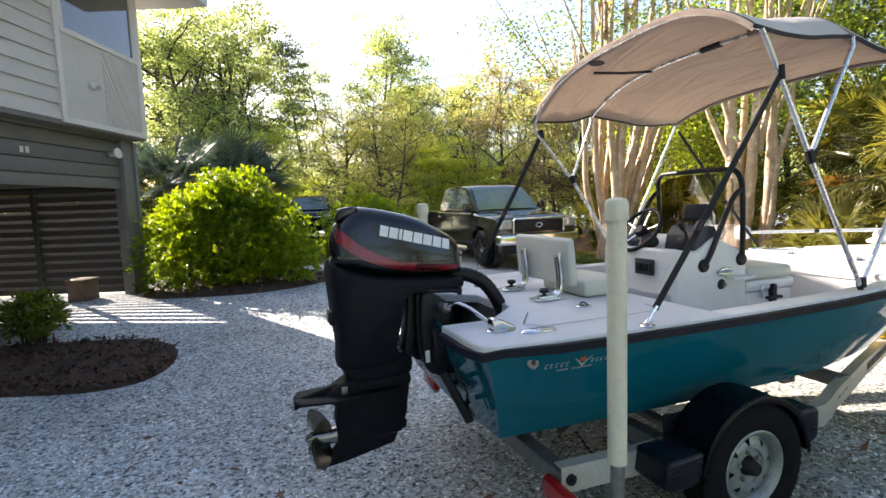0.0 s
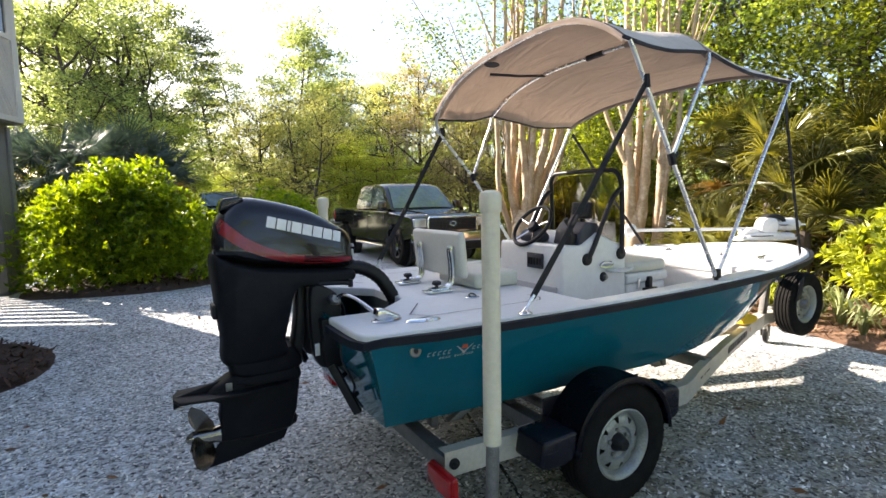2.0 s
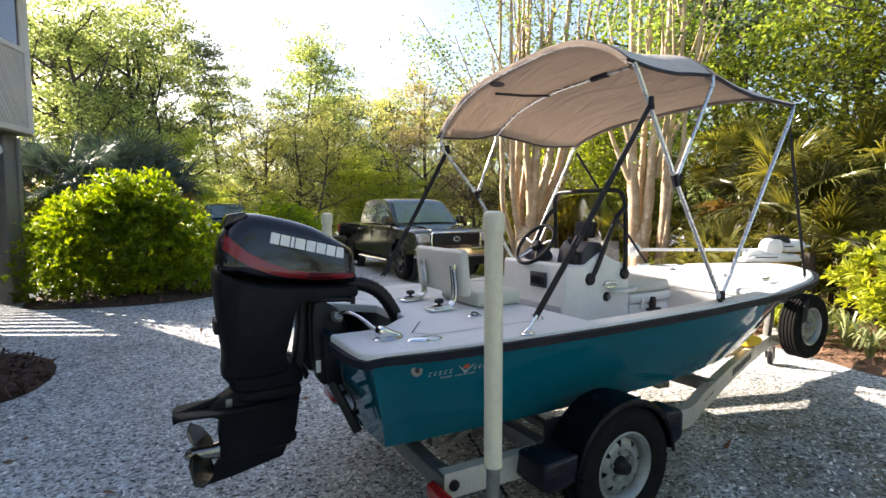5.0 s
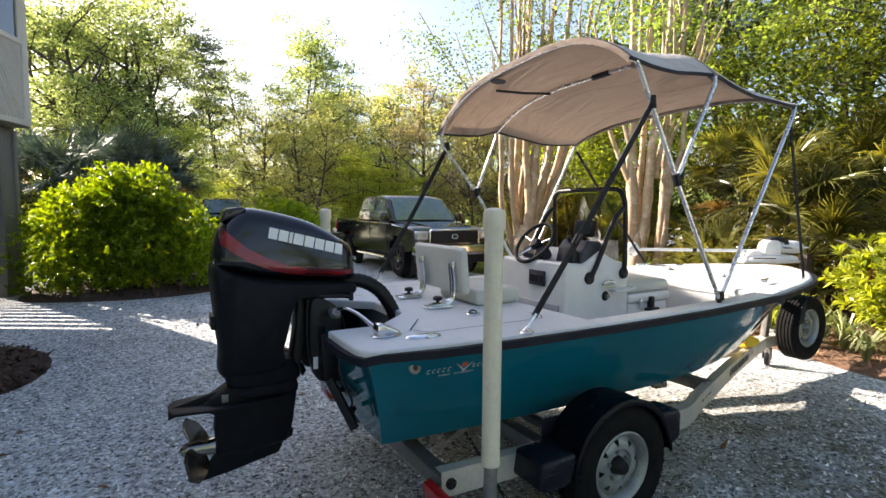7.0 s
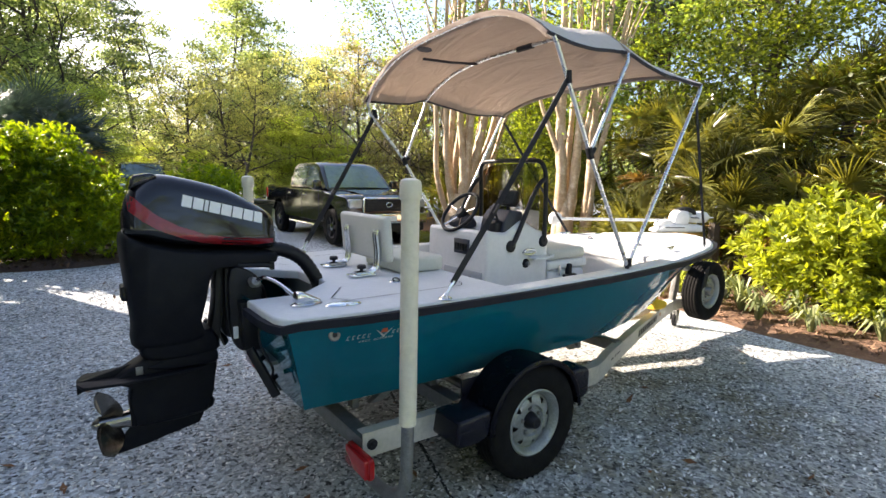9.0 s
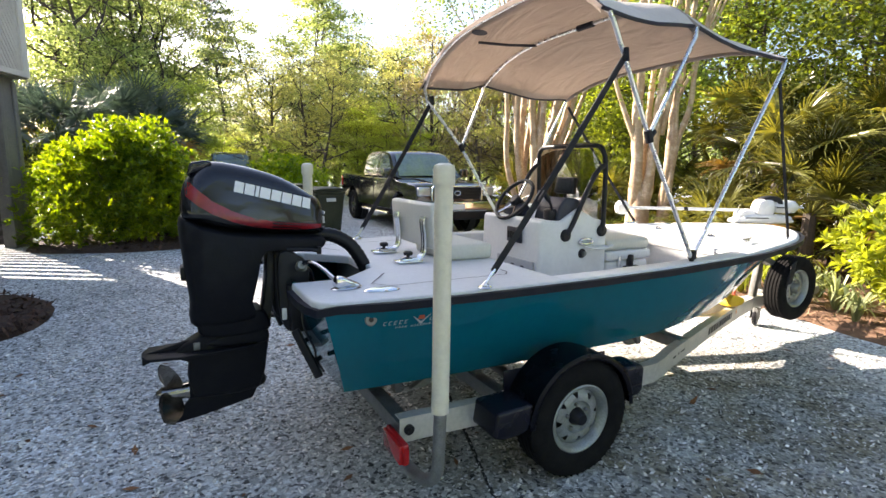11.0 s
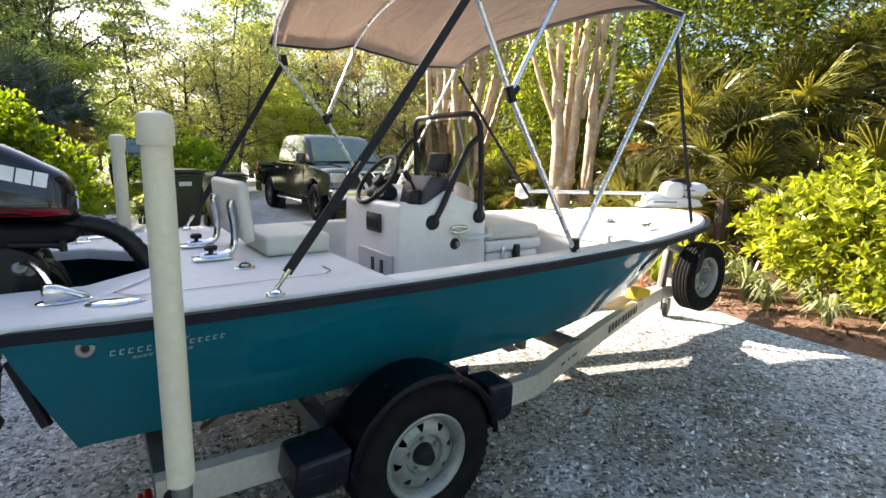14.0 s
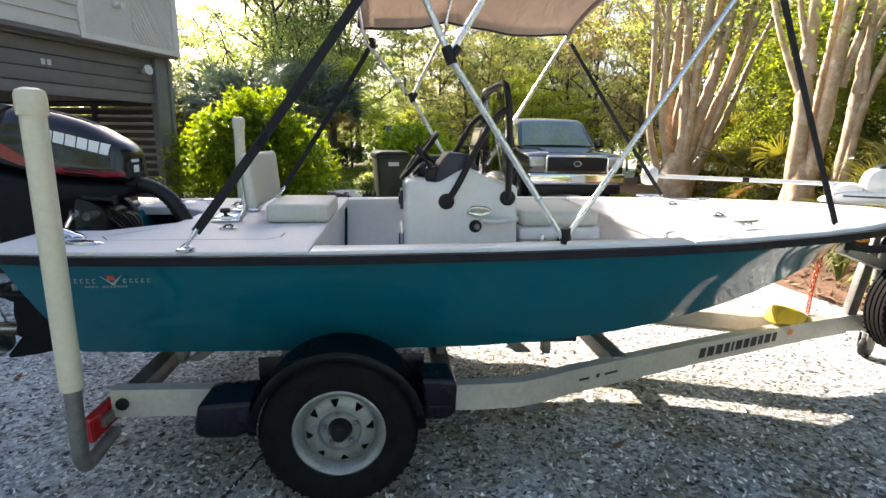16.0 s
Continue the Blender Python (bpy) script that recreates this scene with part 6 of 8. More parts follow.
M["mulch"] = mulch_material()
# right bed's straw-like mulch, its colour raised to paint in sunlight
M["lit_mulch"] = surf("lit_straw_mulch", (0.19, 0.105, 0.06), (0.085, 0.045, 0.027), 26, 0.9, bump=0.9, bscale=60, dirt=(0.27, 0.17, 0.10), dirt_amount=0.7, dirt_scale=12)
M["lit_chip"] = surf("lit_chip", (0.26, 0.15, 0.085), (0.10, 0.055, 0.035), 9, 0.9, island=0.5)
M["chip"] = surf("mulch_chip", (0.095, 0.048, 0.030), (0.036, 0.019, 0.013), 9, 0.9, island=0.5)
M["lawn"] = surf("lawn_soil", (0.11, 0.14, 0.03), (0.07, 0.10, 0.02), 3, 0.9, bump=0.5, bscale=60)
M["shell_bit"] = surf("shell_bit", (0.84, 0.83, 0.79), (0.30, 0.295, 0.28), 9, 0.8, island=0.6)
M["dead_leaf"] = surf("dead_leaf", (0.20, 0.09, 0.035), (0.11, 0.05, 0.02), 9, 0.8, island=0.4)
BLADE = leafy("grass_blade", (0.06, 0.09, 0.012), (0.17, 0.20, 0.03), (1.5, 1.4, 0.4), 0.4, 0.5, 0.05)


def inside_poly(x, y, poly):
    ok = False
    j = len(poly) - 1
    for i in range(len(poly)):
        (xi, yi), (xj, yj) = poly[i], poly[j]
        if (yi > y) != (yj > y) and x < (xj - xi) * (y - yi) / (yj - yi) + xi:
            ok = not ok
        j = i
    return ok


def bed(name, outline, material, label, kind_cat, rise=0.035, step=0.14, rough_=0.02):
    """A low mound over the ground inside a rounded outline, its rim feathered down."""
    poly = smooth_outline(outline, 5)
    xs_ = np.arange(min(p[0] for p in poly), max(p[0] for p in poly) + step, step)
    ys_ = np.arange(min(p[1] for p in poly), max(p[1] for p in poly) + step, step)
    bm = bmesh.new()
    grid = {}
    pv_ = np.array(poly)
    for i, x in enumerate(xs_):
        for j, y in enumerate(ys_):
            if inside_poly(x, y, poly):
                d = np.sqrt(((pv_ - (x, y)) ** 2).sum(1)).min()
                h = rise * min(1.0, d / 0.25)
                grid[i, j] = bm.verts.new((x, y, ground_z(x, y) + 0.006 + h + rough_ * (noise.noise(Vector((x * 3, y * 3, 0))) + 0.6 * noise.noise(Vector((x * 9, y * 9, 3)))) * min(1, d / 0.2)))
    for (i, j), v in grid.items():
        q = [grid.get((i + 1, j)), grid.get((i + 1, j + 1)), grid.get((i, j + 1))]
        if all(q):
            bm.faces.new((v, *q))
    # rim vertices drawn out to the outline
    rim = [v for v in bm.verts if v.is_boundary]
    for v in rim:
        d2 = ((pv_ - (v.co.x, v.co.y)) ** 2).sum(1)
        k = int(d2.argmin())
        v.co.x, v.co.y = pv_[k]
        v.co.z = ground_z(v.co.x, v.co.y) + 0.002
    return single(name, bm, material, label, kind_cat, kind="structure", angle=80), poly


def scatter(poly, n, g, extra=None):
    lo, hi = np.min(poly, 0), np.max(poly, 0)
    out = []
    while len(out) < n:
        q = g.uniform(lo, hi, (n, 2))
        out += [tuple(p) for p in q if inside_poly(p[0], p[1], poly)]
    return np.array(out[:n])


def flakes(xy, z, size, g, long=1.6, tilt=0.35):
    """Small flat irregular bits lying about."""
    n = len(xy)
    a = g.uniform(0, 2 * math.pi, n)
    s = size * g.uniform(0.5, 1.4, n) ** 1.2
    d = np.stack([np.cos(a), np.sin(a), g.normal(size=n) * tilt], 1) * s[:, None] * long * 0.5
    e = np.stack([-np.sin(a), np.cos(a), g.normal(size=n) * tilt], 1) * (s * g.uniform(0.5, 1.0, n))[:, None] * 0.5
    c = np.stack([xy[:, 0], xy[:, 1], z], 1)
    jit = lambda: g.uniform(0.75, 1.25, (n, 1))
    return np.stack([c + d * jit(), c + e * jit(), c - d * jit(), c - e * jit()], 1)


g = np.random.default_rng(5)
bed_l, poly_l = bed("mulch_bed_left", [(-1.38, 3.80), (-1.38, 3.25), (-1.62, 2.86), (-2.1, 2.82), (-2.9, 3.05), (-4.2, 3.3), (-4.4, 4.7), (-3.2, 4.65), (-2.4, 4.5), (-1.75, 4.3)], M["mulch"], "brown mulch bed beside the carport", "mulch bed")
bed_b, poly_b = bed("mulch_bed_shrub", [(-2.2, 6.9), (-1.4, 6.35), (-0.3, 6.25), (0.6, 6.7), (1.0, 7.6), (0.7, 8.8), (-0.6, 9.2), (-2.0, 8.9)], M["mulch"], "brown mulch bed under the big shrub", "mulch bed")
bed_r, poly_r = bed("mulch_bed_right", [(5.62, -7.0), (5.60, -3.0), (5.58, -1.3), (5.62, -0.45), (5.80, 0.2), (5.95, 1.0), (5.9, 2.2), (6.0, 3.6), (6.35, 5.2), (6.9, 6.2), (7.9, 7.3), (8.2, 10.2), (7.6, 13.5), (8.6, 16.0), (16, 16), (16, -7)], M["lit_mulch"], "reddish brown mulch bed planted along the drive, sunlight in its colour", "mulch bed", 0.04, 0.22, 0.025)
for poly, n, nm in ((poly_l, 2600, "left"), (poly_b, 900, "shrub"), ([(5.65, -4), (5.7, 0), (6.1, 4), (9, 5), (9, -4)], 9000, "right")):
    xy = scatter(poly, n, g)
    z = np.array([ground_z(x, y) + 0.045 for x, y in xy])
    tagged(new("mulch_chips", cells("mulch_chips", flakes(xy, z, 0.035, g, 2.2, 0.5) if nm != "right" else flakes(xy, z, 0.022, g, 5.0, 0.5), M["lit_chip"] if nm == "right" else M["chip"])), "loose brown bark chips on the bed" if nm != "right" else "loose straw-like mulch on the bed, coloured brighter as sunlit", "mulch", kind="stuff")
lawn_a, poly_a = bed("lawn_north", [(-8, 10.2), (-2.4, 9.6), (0.9, 9.5), (2.6, 10.2), (3.3, 12), (3.4, 18), (3.2, 30), (-2, 42), (-12, 42)], M["lawn"], "sunlit green lawn behind the shrub", "lawn", 0.02, 0.6)
lawn_b, poly_bb = bed("lawn_east", [(7.0, 6.6), (7.9, 7.4), (8.2, 10.2), (7.5, 13.5), (7.0, 16), (6.9, 12), (6.75, 8.5)], M["lawn"], "narrow strip of green lawn beside the truck", "lawn", 0.045, 0.3)
for poly, n in (([(-6, 10.2), (-2.4, 9.6), (0.9, 9.5), (2.6, 10.2), (3.3, 12), (3.4, 18), (-6, 18)], 26000), (poly_bb, 5000)):
    xy = scatter(poly, n, g)
    z = np.array([ground_z(x, y) + 0.02 for x, y in xy])
    b = np.stack([xy[:, 0], xy[:, 1], z], 1)
    a = g.uniform(0, 2 * math.pi, n)
    s = np.stack([np.cos(a), np.sin(a), np.zeros(n)], 1) * 0.010
    t_ = np.stack([g.normal(size=n) * 0.03, g.normal(size=n) * 0.03, g.uniform(0.04, 0.10, n)], 1)
    tagged(new("grass", cells("grass", np.stack([b - s, b + s, b + t_ * 1.0 + s * 0.1, b + t_ - s * 0.1], 1), BLADE)), "short green lawn grass", "grass", kind="stuff")
# loose shell bits on the drive, nearest the trailer, and a few dead leaves
near = [(-2.6, -2.4), (5.4, -2.6), (5.5, 1.4), (3.0, 5.5), (-1.2, 5.0), (-1.2, 2.6), (-2.6, 2.4)]
xy = scatter(near, 62000, g)
z = np.array([ground_z(x, y) + 0.004 for x, y in xy])
tagged(new("shell_bits", cells("shell_bits", flakes(xy, z, 0.0145, g, 1.9, 0.34), M["shell_bit"])), "loose broken oyster shell on the drive", "shell", kind="stuff")
xy = scatter([(-1.6, -2.4), (5.4, -2.6), (5.5, 1.4), (3.0, 5.5), (-1.2, 5.0)], 170, g)
z = np.array([ground_z(x, y) + 0.010 for x, y in xy])
tagged(new("fallen_leaves", cells("fallen_leaves", flakes(xy, z, 0.035, g, 1.9, 0.3), M["dead_leaf"])), "scattered dry brown leaves on the drive", "leaves", kind="stuff")
# a joint in the drive under the trailer
a, b_ = Vector((0.62, -2.45)), Vector((2.35, 3.1))
bm = bmesh.new()
rows = []
for f in np.linspace(0, 1, 40):
    q = a.lerp(b_, f)
    w = 0.011 + 0.004 * noise.noise(Vector((f * 30, 1, 0)))
    dx = 0.006 * noise.noise(Vector((f * 22, 5, 0)))
    rows.append([(q.x + dx - w, q.y, 0.003), (q.x + dx + w, q.y, 0.003)])
joint = single("drive_joint", plane_loft(rows), surf("dark_joint", (0.045, 0.042, 0.038), (0.02, 0.02, 0.018), 20, 0.95, bump=0.4), "dark expansion joint in the drive", "joint", kind="structure")

# ---- waste carts ----
M["bin"] = surf("dark_green_plastic", (0.016, 0.021, 0.012), (0.024, 0.029, 0.018), 6, 0.5, bump=0.04, bscale=90, spec=0.2)


def waste_cart(x, y, turn, label):
    z = ground_z(x, y)
    root = thing("waste_cart", (0, 0, 0), label, "waste cart", "waste carts")
    rows = []
    for zz, wx, wy0, wy1 in ((0.06, 0.23, -0.22, 0.22), (0.10, 0.25, -0.25, 0.25), (0.90, 0.31, -0.32, 0.34), (0.93, 0.335, -0.35, 0.36), (0.96, 0.335, -0.35, 0.36)):
        r_ = 0.06
        ring = []
        for sx, sy in ((1, 1), (-1, 1), (-1, -1), (1, -1)):
            for a in (0, 30, 60, 90):
                aa = math.radians(a + {(1, 1): 0, (-1, 1): 90, (-1, -1): 180, (1, -1): 270}[(sx, sy)])
                ring.append((sx * (wx - r_) + r_ * math.cos(aa), (wy1 - r_ if sy > 0 else wy0 + r_) + r_ * math.sin(aa), zz))
        rows.append(ring)
    b = plane_loft(rows, True)
    b.verts.ensure_lookup_table()
    b.faces.new([b.verts[i] for i in range(16)])
    b.faces.new([b.verts[-16 + i] for i in range(16)])
    part("body", b, M["bin"], root, shift=False)
    part("lid", puff([(-0.345, 0.965), (0.345, 0.965), (0.34, 1.0), (0.20, 1.045), (-0.20, 1.045), (-0.34, 1.0)], 0.365, 0.02, 4), M["bin"], root, shift=False)
    part("handle", tube([(-0.27, 0.36, 0.98), (-0.27, 0.43, 1.0), (0.27, 0.43, 1.0), (0.27, 0.36, 0.98)], 0.016, 8), M["bin"], root, shift=False)
    for sx in (-1, 1):
        part("wheel", lathe([(0, -0.03), (0.10, -0.03), (0.125, -0.02), (0.125, 0.02), (0.10, 0.03), (0, 0.03)], 20, pose(sx * 0.27, 0.26, 0.125, 0, 90, 0)), M["tyre"], root, shift=False)
    part("label_plate", box((-0.10, -0.332, 0.76), (0.10, -0.318, 0.83), 0.002), M["mark"], root, "pale plain label", shift=False)
    root.matrix_basis = pose(x, y, z, 0, 0, turn)
    return root


waste_cart(1.78, 7.35, 12, "dark green wheeled waste cart with closed lid")
waste_cart(2.60, 7.75, 8, "dark green wheeled waste cart with closed lid")


# ---- vehicles ----
M["truck_paint"] = surf("dark_truck_paint", (0.012, 0.014, 0.017), (0.016, 0.018, 0.021), 2, 0.10, metal=0.3, rvar=0.03, coat=1.0, dirt=(0.03, 0.03, 0.028), dirt_amount=0.15)
M["suv_paint"] = surf("dark_blue_paint", (0.012, 0.018, 0.035), (0.016, 0.022, 0.04), 2, 0.16, metal=0.3, rvar=0.04, coat=1.0)
# pale base colour stands in for light through the cabin and sky reflection
M["car_glass"] = surf("car_glass", (0.20, 0.27, 0.27), (0.14, 0.20, 0.20), 2, 0.03, metal=0.45, rvar=0.01, spec=0.8, coat=0.6)
M["lamp_glass"] = surf("headlamp_glass", (0.5, 0.52, 0.54), (0.35, 0.37, 0.4), 16, 0.08, metal=0.4, coat=1.0)


def vehicle(name, label, category, body, cabin, half, paint, axles, R, screen, side_windows, front, roof_lean=0.16):
    """A car: swollen body and cabin, glass, lamps, grille, bumper, mirrors and wheels. Nose along +x, at the origin."""
    root = thing(name, (0, 0, 0), label, category)
    bd = part("body", puff(body, half, 0.075, 6, lambda x, z: 1.0 - 0.05 * max(0.0, x - front + 0.5)), paint, root, shift=False, angle=40)
    z0 = min(z for x, z in cabin)
    z1 = max(z for x, z in cabin)
    cb = part("cabin", puff(cabin, half * 0.90, 0.06, 6, lambda x, z: 1.0 - roof_lean * (z - z0) / (z1 - z0)), paint, root, shift=False, angle=40)
    tr = tree_of(cb)
    for shape in side_windows:
        for way in (1, -1):
            part("side_window", decal(tr, [shape], way, -3 * way, 0.006, 0.25), M["car_glass"], root, "dark side window", shift=False)
    (xa, za), (xb, zb) = screen
    ya, yb = half * 0.80, half * 0.80 * (1 - roof_lean * 0.85)
    d = Vector((zb - za, 0, xa - xb)).normalized() * 0.012
    rows = [[Vector((xa + (xb - xa) * f, (ya + (yb - ya) * f) * u, za + (zb - za) * f)) + d * (1 + 1.2 * (1 - u * u)) for u in np.linspace(-1, 1, 9)] for f in (0, 0.25, 0.5, 0.75, 1)]
    part("windscreen", plane_loft(rows), M["car_glass"], root, "windscreen reflecting trees", shift=False, angle=60)
    for ax_ in axles:
        for s in (1, -1):
            m = pose(ax_, s * (half - 0.13), R, -90 * s, 0, 0)
            w = part("wheel", lathe([(R * 0.62, -0.10), (R * 0.93, -0.125), (R, -0.09), (R, 0.09), (R * 0.93, 0.125), (R * 0.66, 0.115), (R * 0.62, 0.10), (R * 0.62, -0.10)], 36, m), M["tyre"], root, shift=False)
            part("rim", lathe([(R * 0.62, 0.10), (R * 0.60, 0.08), (R * 0.55, 0.03), (0, 0.03)], 30, m), M["seam"], w, shift=False)
            for k in range(6):
                a = math.radians(60 * k)
                sp_ = box((0.05, -0.035, 0.03), (R * 0.61, 0.035, 0.085), 0.012, 2, m @ pose(0, 0, 0, 0, 0, 60 * k))
                part("spoke", sp_, M["black"], w, shift=False)
            part("hub_cap", lathe([(0.09, 0.03), (0.085, 0.095), (0, 0.10)], 16, m), M["chrome"], w, shift=False)
            part("arch_liner", lathe([(R * 1.14, -0.16), (R * 1.14, 0.02), (0.1, 0.0)], 24, pose(ax_, s * (half - 0.20), R, -90 * s, 0, 0)), M["seam"], root, shift=False)
    return root, bd


body = [(0.94, 0.62), (0.98, 0.80), (0.97, 1.06), (0.86, 1.17), (0.40, 1.215), (-0.30, 1.26), (-0.60, 1.29), (-2.85, 1.31), (-3.05, 1.34), (-4.78, 1.36), (-4.84, 1.20), (-4.84, 0.70), (-4.60, 0.62)]
arch_r = [(-3.72 - 0.53 * math.cos(a), 0.45 + 0.53 * math.sin(a)) for a in np.linspace(0.2, math.pi - 0.2, 9)]
arch_f = [(0.0 - 0.53 * math.cos(a), 0.45 + 0.53 * math.sin(a)) for a in np.linspace(0.2, math.pi - 0.2, 9)]
body = body + arch_r + [(-3.1, 0.46), (-0.62, 0.46)] + arch_f
cabin = [(-0.42, 1.24), (-1.06, 1.82), (-1.22, 1.92), (-1.75, 1.975), (-2.55, 1.965), (-2.86, 1.88), (-3.04, 1.34), (-3.0, 1.24)]
truck, tb = vehicle("pickup_truck", "dark grey crew-cab pickup truck parked on the drive", "truck", body, cabin, 1.01, M["truck_paint"], (0.0, -3.72), 0.42,
                    ((-0.50, 1.31), (-1.08, 1.84)), [[(-1.05, 1.37), (-0.80, 1.37), (-1.22, 1.80), (-1.36, 1.84), (-1.76, 1.86), (-1.76, 1.37)], [(-1.86, 1.37), (-1.86, 1.86), (-2.55, 1.85), (-2.72, 1.76), (-2.86, 1.37)]], 0.98)
part("grille", box((0.93, -0.60, 0.82), (0.992, 0.60, 1.09), 0.03, 3), M["black"], truck, "black mesh grille", shift=False)
for k in range(7):
    part("grille_bar", box((0.985, -0.56, 0.845 + 0.034 * k), (0.998, 0.56, 0.855 + 0.034 * k), 0.003), M["seam"], truck, shift=False)
part("grille_trim", tube([(0.985, -0.64, 0.80), (0.99, -0.63, 1.08), (0.985, -0.60, 1.115), (0.985, 0.60, 1.115), (0.99, 0.63, 1.08), (0.985, 0.64, 0.80)], 0.028, 8), M["chrome"], truck, "chrome grille surround", shift=False)
part("badge", tube([(1.0, 0.075 * math.cos(a), 0.97 + 0.05 * math.sin(a)) for a in np.linspace(0, 2 * math.pi, 21)], 0.010, 6, False), M["chrome"], truck, "plain oval chrome badge", shift=False)
for s in (1, -1):
    part("headlamp", box((0.80, min(s * 0.66, s * 0.97), 0.90), (0.985, max(s * 0.66, s * 0.97), 1.10), 0.035, 3), M["lamp_glass"], truck, "clear headlamp", shift=False)
    part("fog_lamp", lathe([(0, 0.02), (0.06, 0.018), (0.075, 0)], 16, pose(1.03, s * 0.72, 0.62, 0, 90, 0)), M["lamp_glass"], truck, shift=False)
    mr = part("mirror", box((-0.72, s * 1.06 - 0.11, 1.28), (-0.58, s * 1.06 + 0.11, 1.50), 0.04, 3), M["truck_paint"], truck, shift=False)
    part("mirror_arm", box((-0.68, s * 0.98 - 0.06, 1.28), (-0.61, s * 0.98 + 0.06, 1.33), 0.01), M["black"], mr, shift=False)
    part("tail_lamp", box((-4.86, s * 0.985 - 0.04, 0.95), (-4.66, s * 0.985 + 0.04, 1.25), 0.02), M["lens"], truck, "red tail lamp", shift=False)
    for x in (-1.62, -2.74):
        part("door_handle", box((x - 0.09, s * 1.005 - 0.022, 1.12), (x + 0.09, s * 1.005 + 0.022, 1.155), 0.010), M["chrome"], truck, shift=False)
    for x in (-0.68, -1.81, -2.96):
        part("door_joint", box((x - 0.005, s * 1.003 - 0.012, 0.56), (x + 0.005, s * 1.003 + 0.008, 1.28)), M["seam"], truck, shift=False)
    part("side_step", tube([(-0.75, s * 1.0, 0.40), (-2.75, s * 1.0, 0.40)], 0.04, 10), M["chrome"], truck, shift=False)
part("bumper", box((0.80, -1.0, 0.54), (1.06, 1.0, 0.78), 0.05, 3), M["chrome"], truck, "chrome front bumper", shift=False)
part("bumper_lower", box((0.78, -0.93, 0.36), (1.03, 0.93, 0.545), 0.04, 3), M["black"], truck, shift=False)
part("underbody", box((-4.6, -0.75, 0.32), (0.7, 0.75, 0.60)), M["seam"], truck, shift=False)
part("plate", box((1.06, -0.16, 0.60), (1.068, 0.16, 0.72), 0.002), M["silver"], truck, "blank plate", shift=False)
part("hood_ridge", puff([(0.80, 1.16), (0.3, 1.225), (-0.30, 1.265), (-0.30, 1.285), (0.3, 1.25), (0.78, 1.19)], 0.55, 0.01, 3), M["truck_paint"], truck, shift=False)
truck.matrix_basis = pose(5.56, 8.41, 0.045, 0, 0, -90.7)

body = [(0.86, 0.55), (0.88, 0.95), (0.78, 1.08), (0.0, 1.14), (-0.30, 1.18), (-3.65, 1.22), (-3.72, 0.95), (-3.72, 0.55), (-3.5, 0.48)]
arch_r = [(-2.88 - 0.46 * math.cos(a), 0.40 + 0.46 * math.sin(a)) for a in np.linspace(0.2, math.pi - 0.2, 7)]
arch_f = [(0.0 - 0.46 * math.cos(a), 0.40 + 0.46 * math.sin(a)) for a in np.linspace(0.2, math.pi - 0.2, 7)]
body = body + arch_r + [(-2.35, 0.42), (-0.55, 0.42)] + arch_f
cabin = [(-0.25, 1.12), (-0.85, 1.72), (-1.05, 1.82), (-2.0, 1.87), (-3.50, 1.85), (-3.62, 1.75), (-3.68, 1.2), (-3.6, 1.12)]
suv, sb = vehicle("suv_car", "dark blue boxy SUV parked beyond the lawn", "car", body, cabin, 0.96, M["suv_paint"], (0.0, -2.88), 0.38,
                  ((-0.33, 1.20), (-0.86, 1.74)), [[(-0.85, 1.25), (-0.70, 1.25), (-1.10, 1.70), (-1.75, 1.76), (-1.75, 1.25)], [(-1.85, 1.25), (-1.85, 1.76), (-2.7, 1.76), (-2.7, 1.25)]], 0.88, 0.10)
part("grille", box((0.83, -0.48, 0.80), (0.90, 0.48, 1.0), 0.02), M["black"], suv, shift=False)
part("grille_trim", box((0.885, -0.46, 0.88), (0.905, 0.46, 0.91), 0.004), M["chrome"], suv, shift=False)
for s in (1, -1):
    part("headlamp", box((0.72, min(s * 0.52, s * 0.90), 0.80), (0.895, max(s * 0.52, s * 0.90), 1.0), 0.03), M["lamp_glass"], suv, "clear headlamp", shift=False)
    part("mirror", box((-0.50, s * 1.02 - 0.10, 1.18), (-0.38, s * 1.02 + 0.10, 1.34), 0.03), M["suv_paint"], suv, shift=False)
part("bumper", box((0.74, -0.92, 0.40), (0.97, 0.92, 0.70), 0.05, 3), M["black"], suv, shift=False)
part("underbody", box((-3.6, -0.7, 0.28), (0.6, 0.7, 0.55)), M["seam"], suv, shift=False)
for s in (1, -1):
    part("roof_rail", tube([(-1.1, s * 0.66, 1.87), (-1.2, s * 0.66, 1.91), (-3.3, s * 0.66, 1.91), (-3.4, s * 0.66, 1.87)], 0.018, 6), M["silver"], suv, shift=False)
suv.matrix_basis = pose(2.12, 20.9, 0.25, 0, 0, -97)

# ---- plants ----
rng = np.random.default_rng(7)
BARK = surf("grey_brown_bark", (0.085, 0.068, 0.055), (0.036, 0.029, 0.024), 6, 0.9, bump=0.6, bscale=18, each=0.25)
# pale patches are peeling bark, brightened to paint in the sun on them
CRAPE = surf("smooth_tan_bark", (0.50, 0.37, 0.24), (0.30, 0.20, 0.115), 3.0, 0.6, bump=0.35, bscale=9, dirt=(0.74, 0.63, 0.48), dirt_amount=0.95, dirt_scale=4.2)
L_OAK = leafy("leaf_mid_green", (0.080, 0.115, 0.045), (0.31, 0.36, 0.145), (2.1, 2.05, 1.3), 0.60)
L_LIME = leafy("leaf_lime", (0.18, 0.22, 0.045), (0.48, 0.53, 0.125), (2.0, 1.95, 1.0), 0.64, 0.45, 0.3)
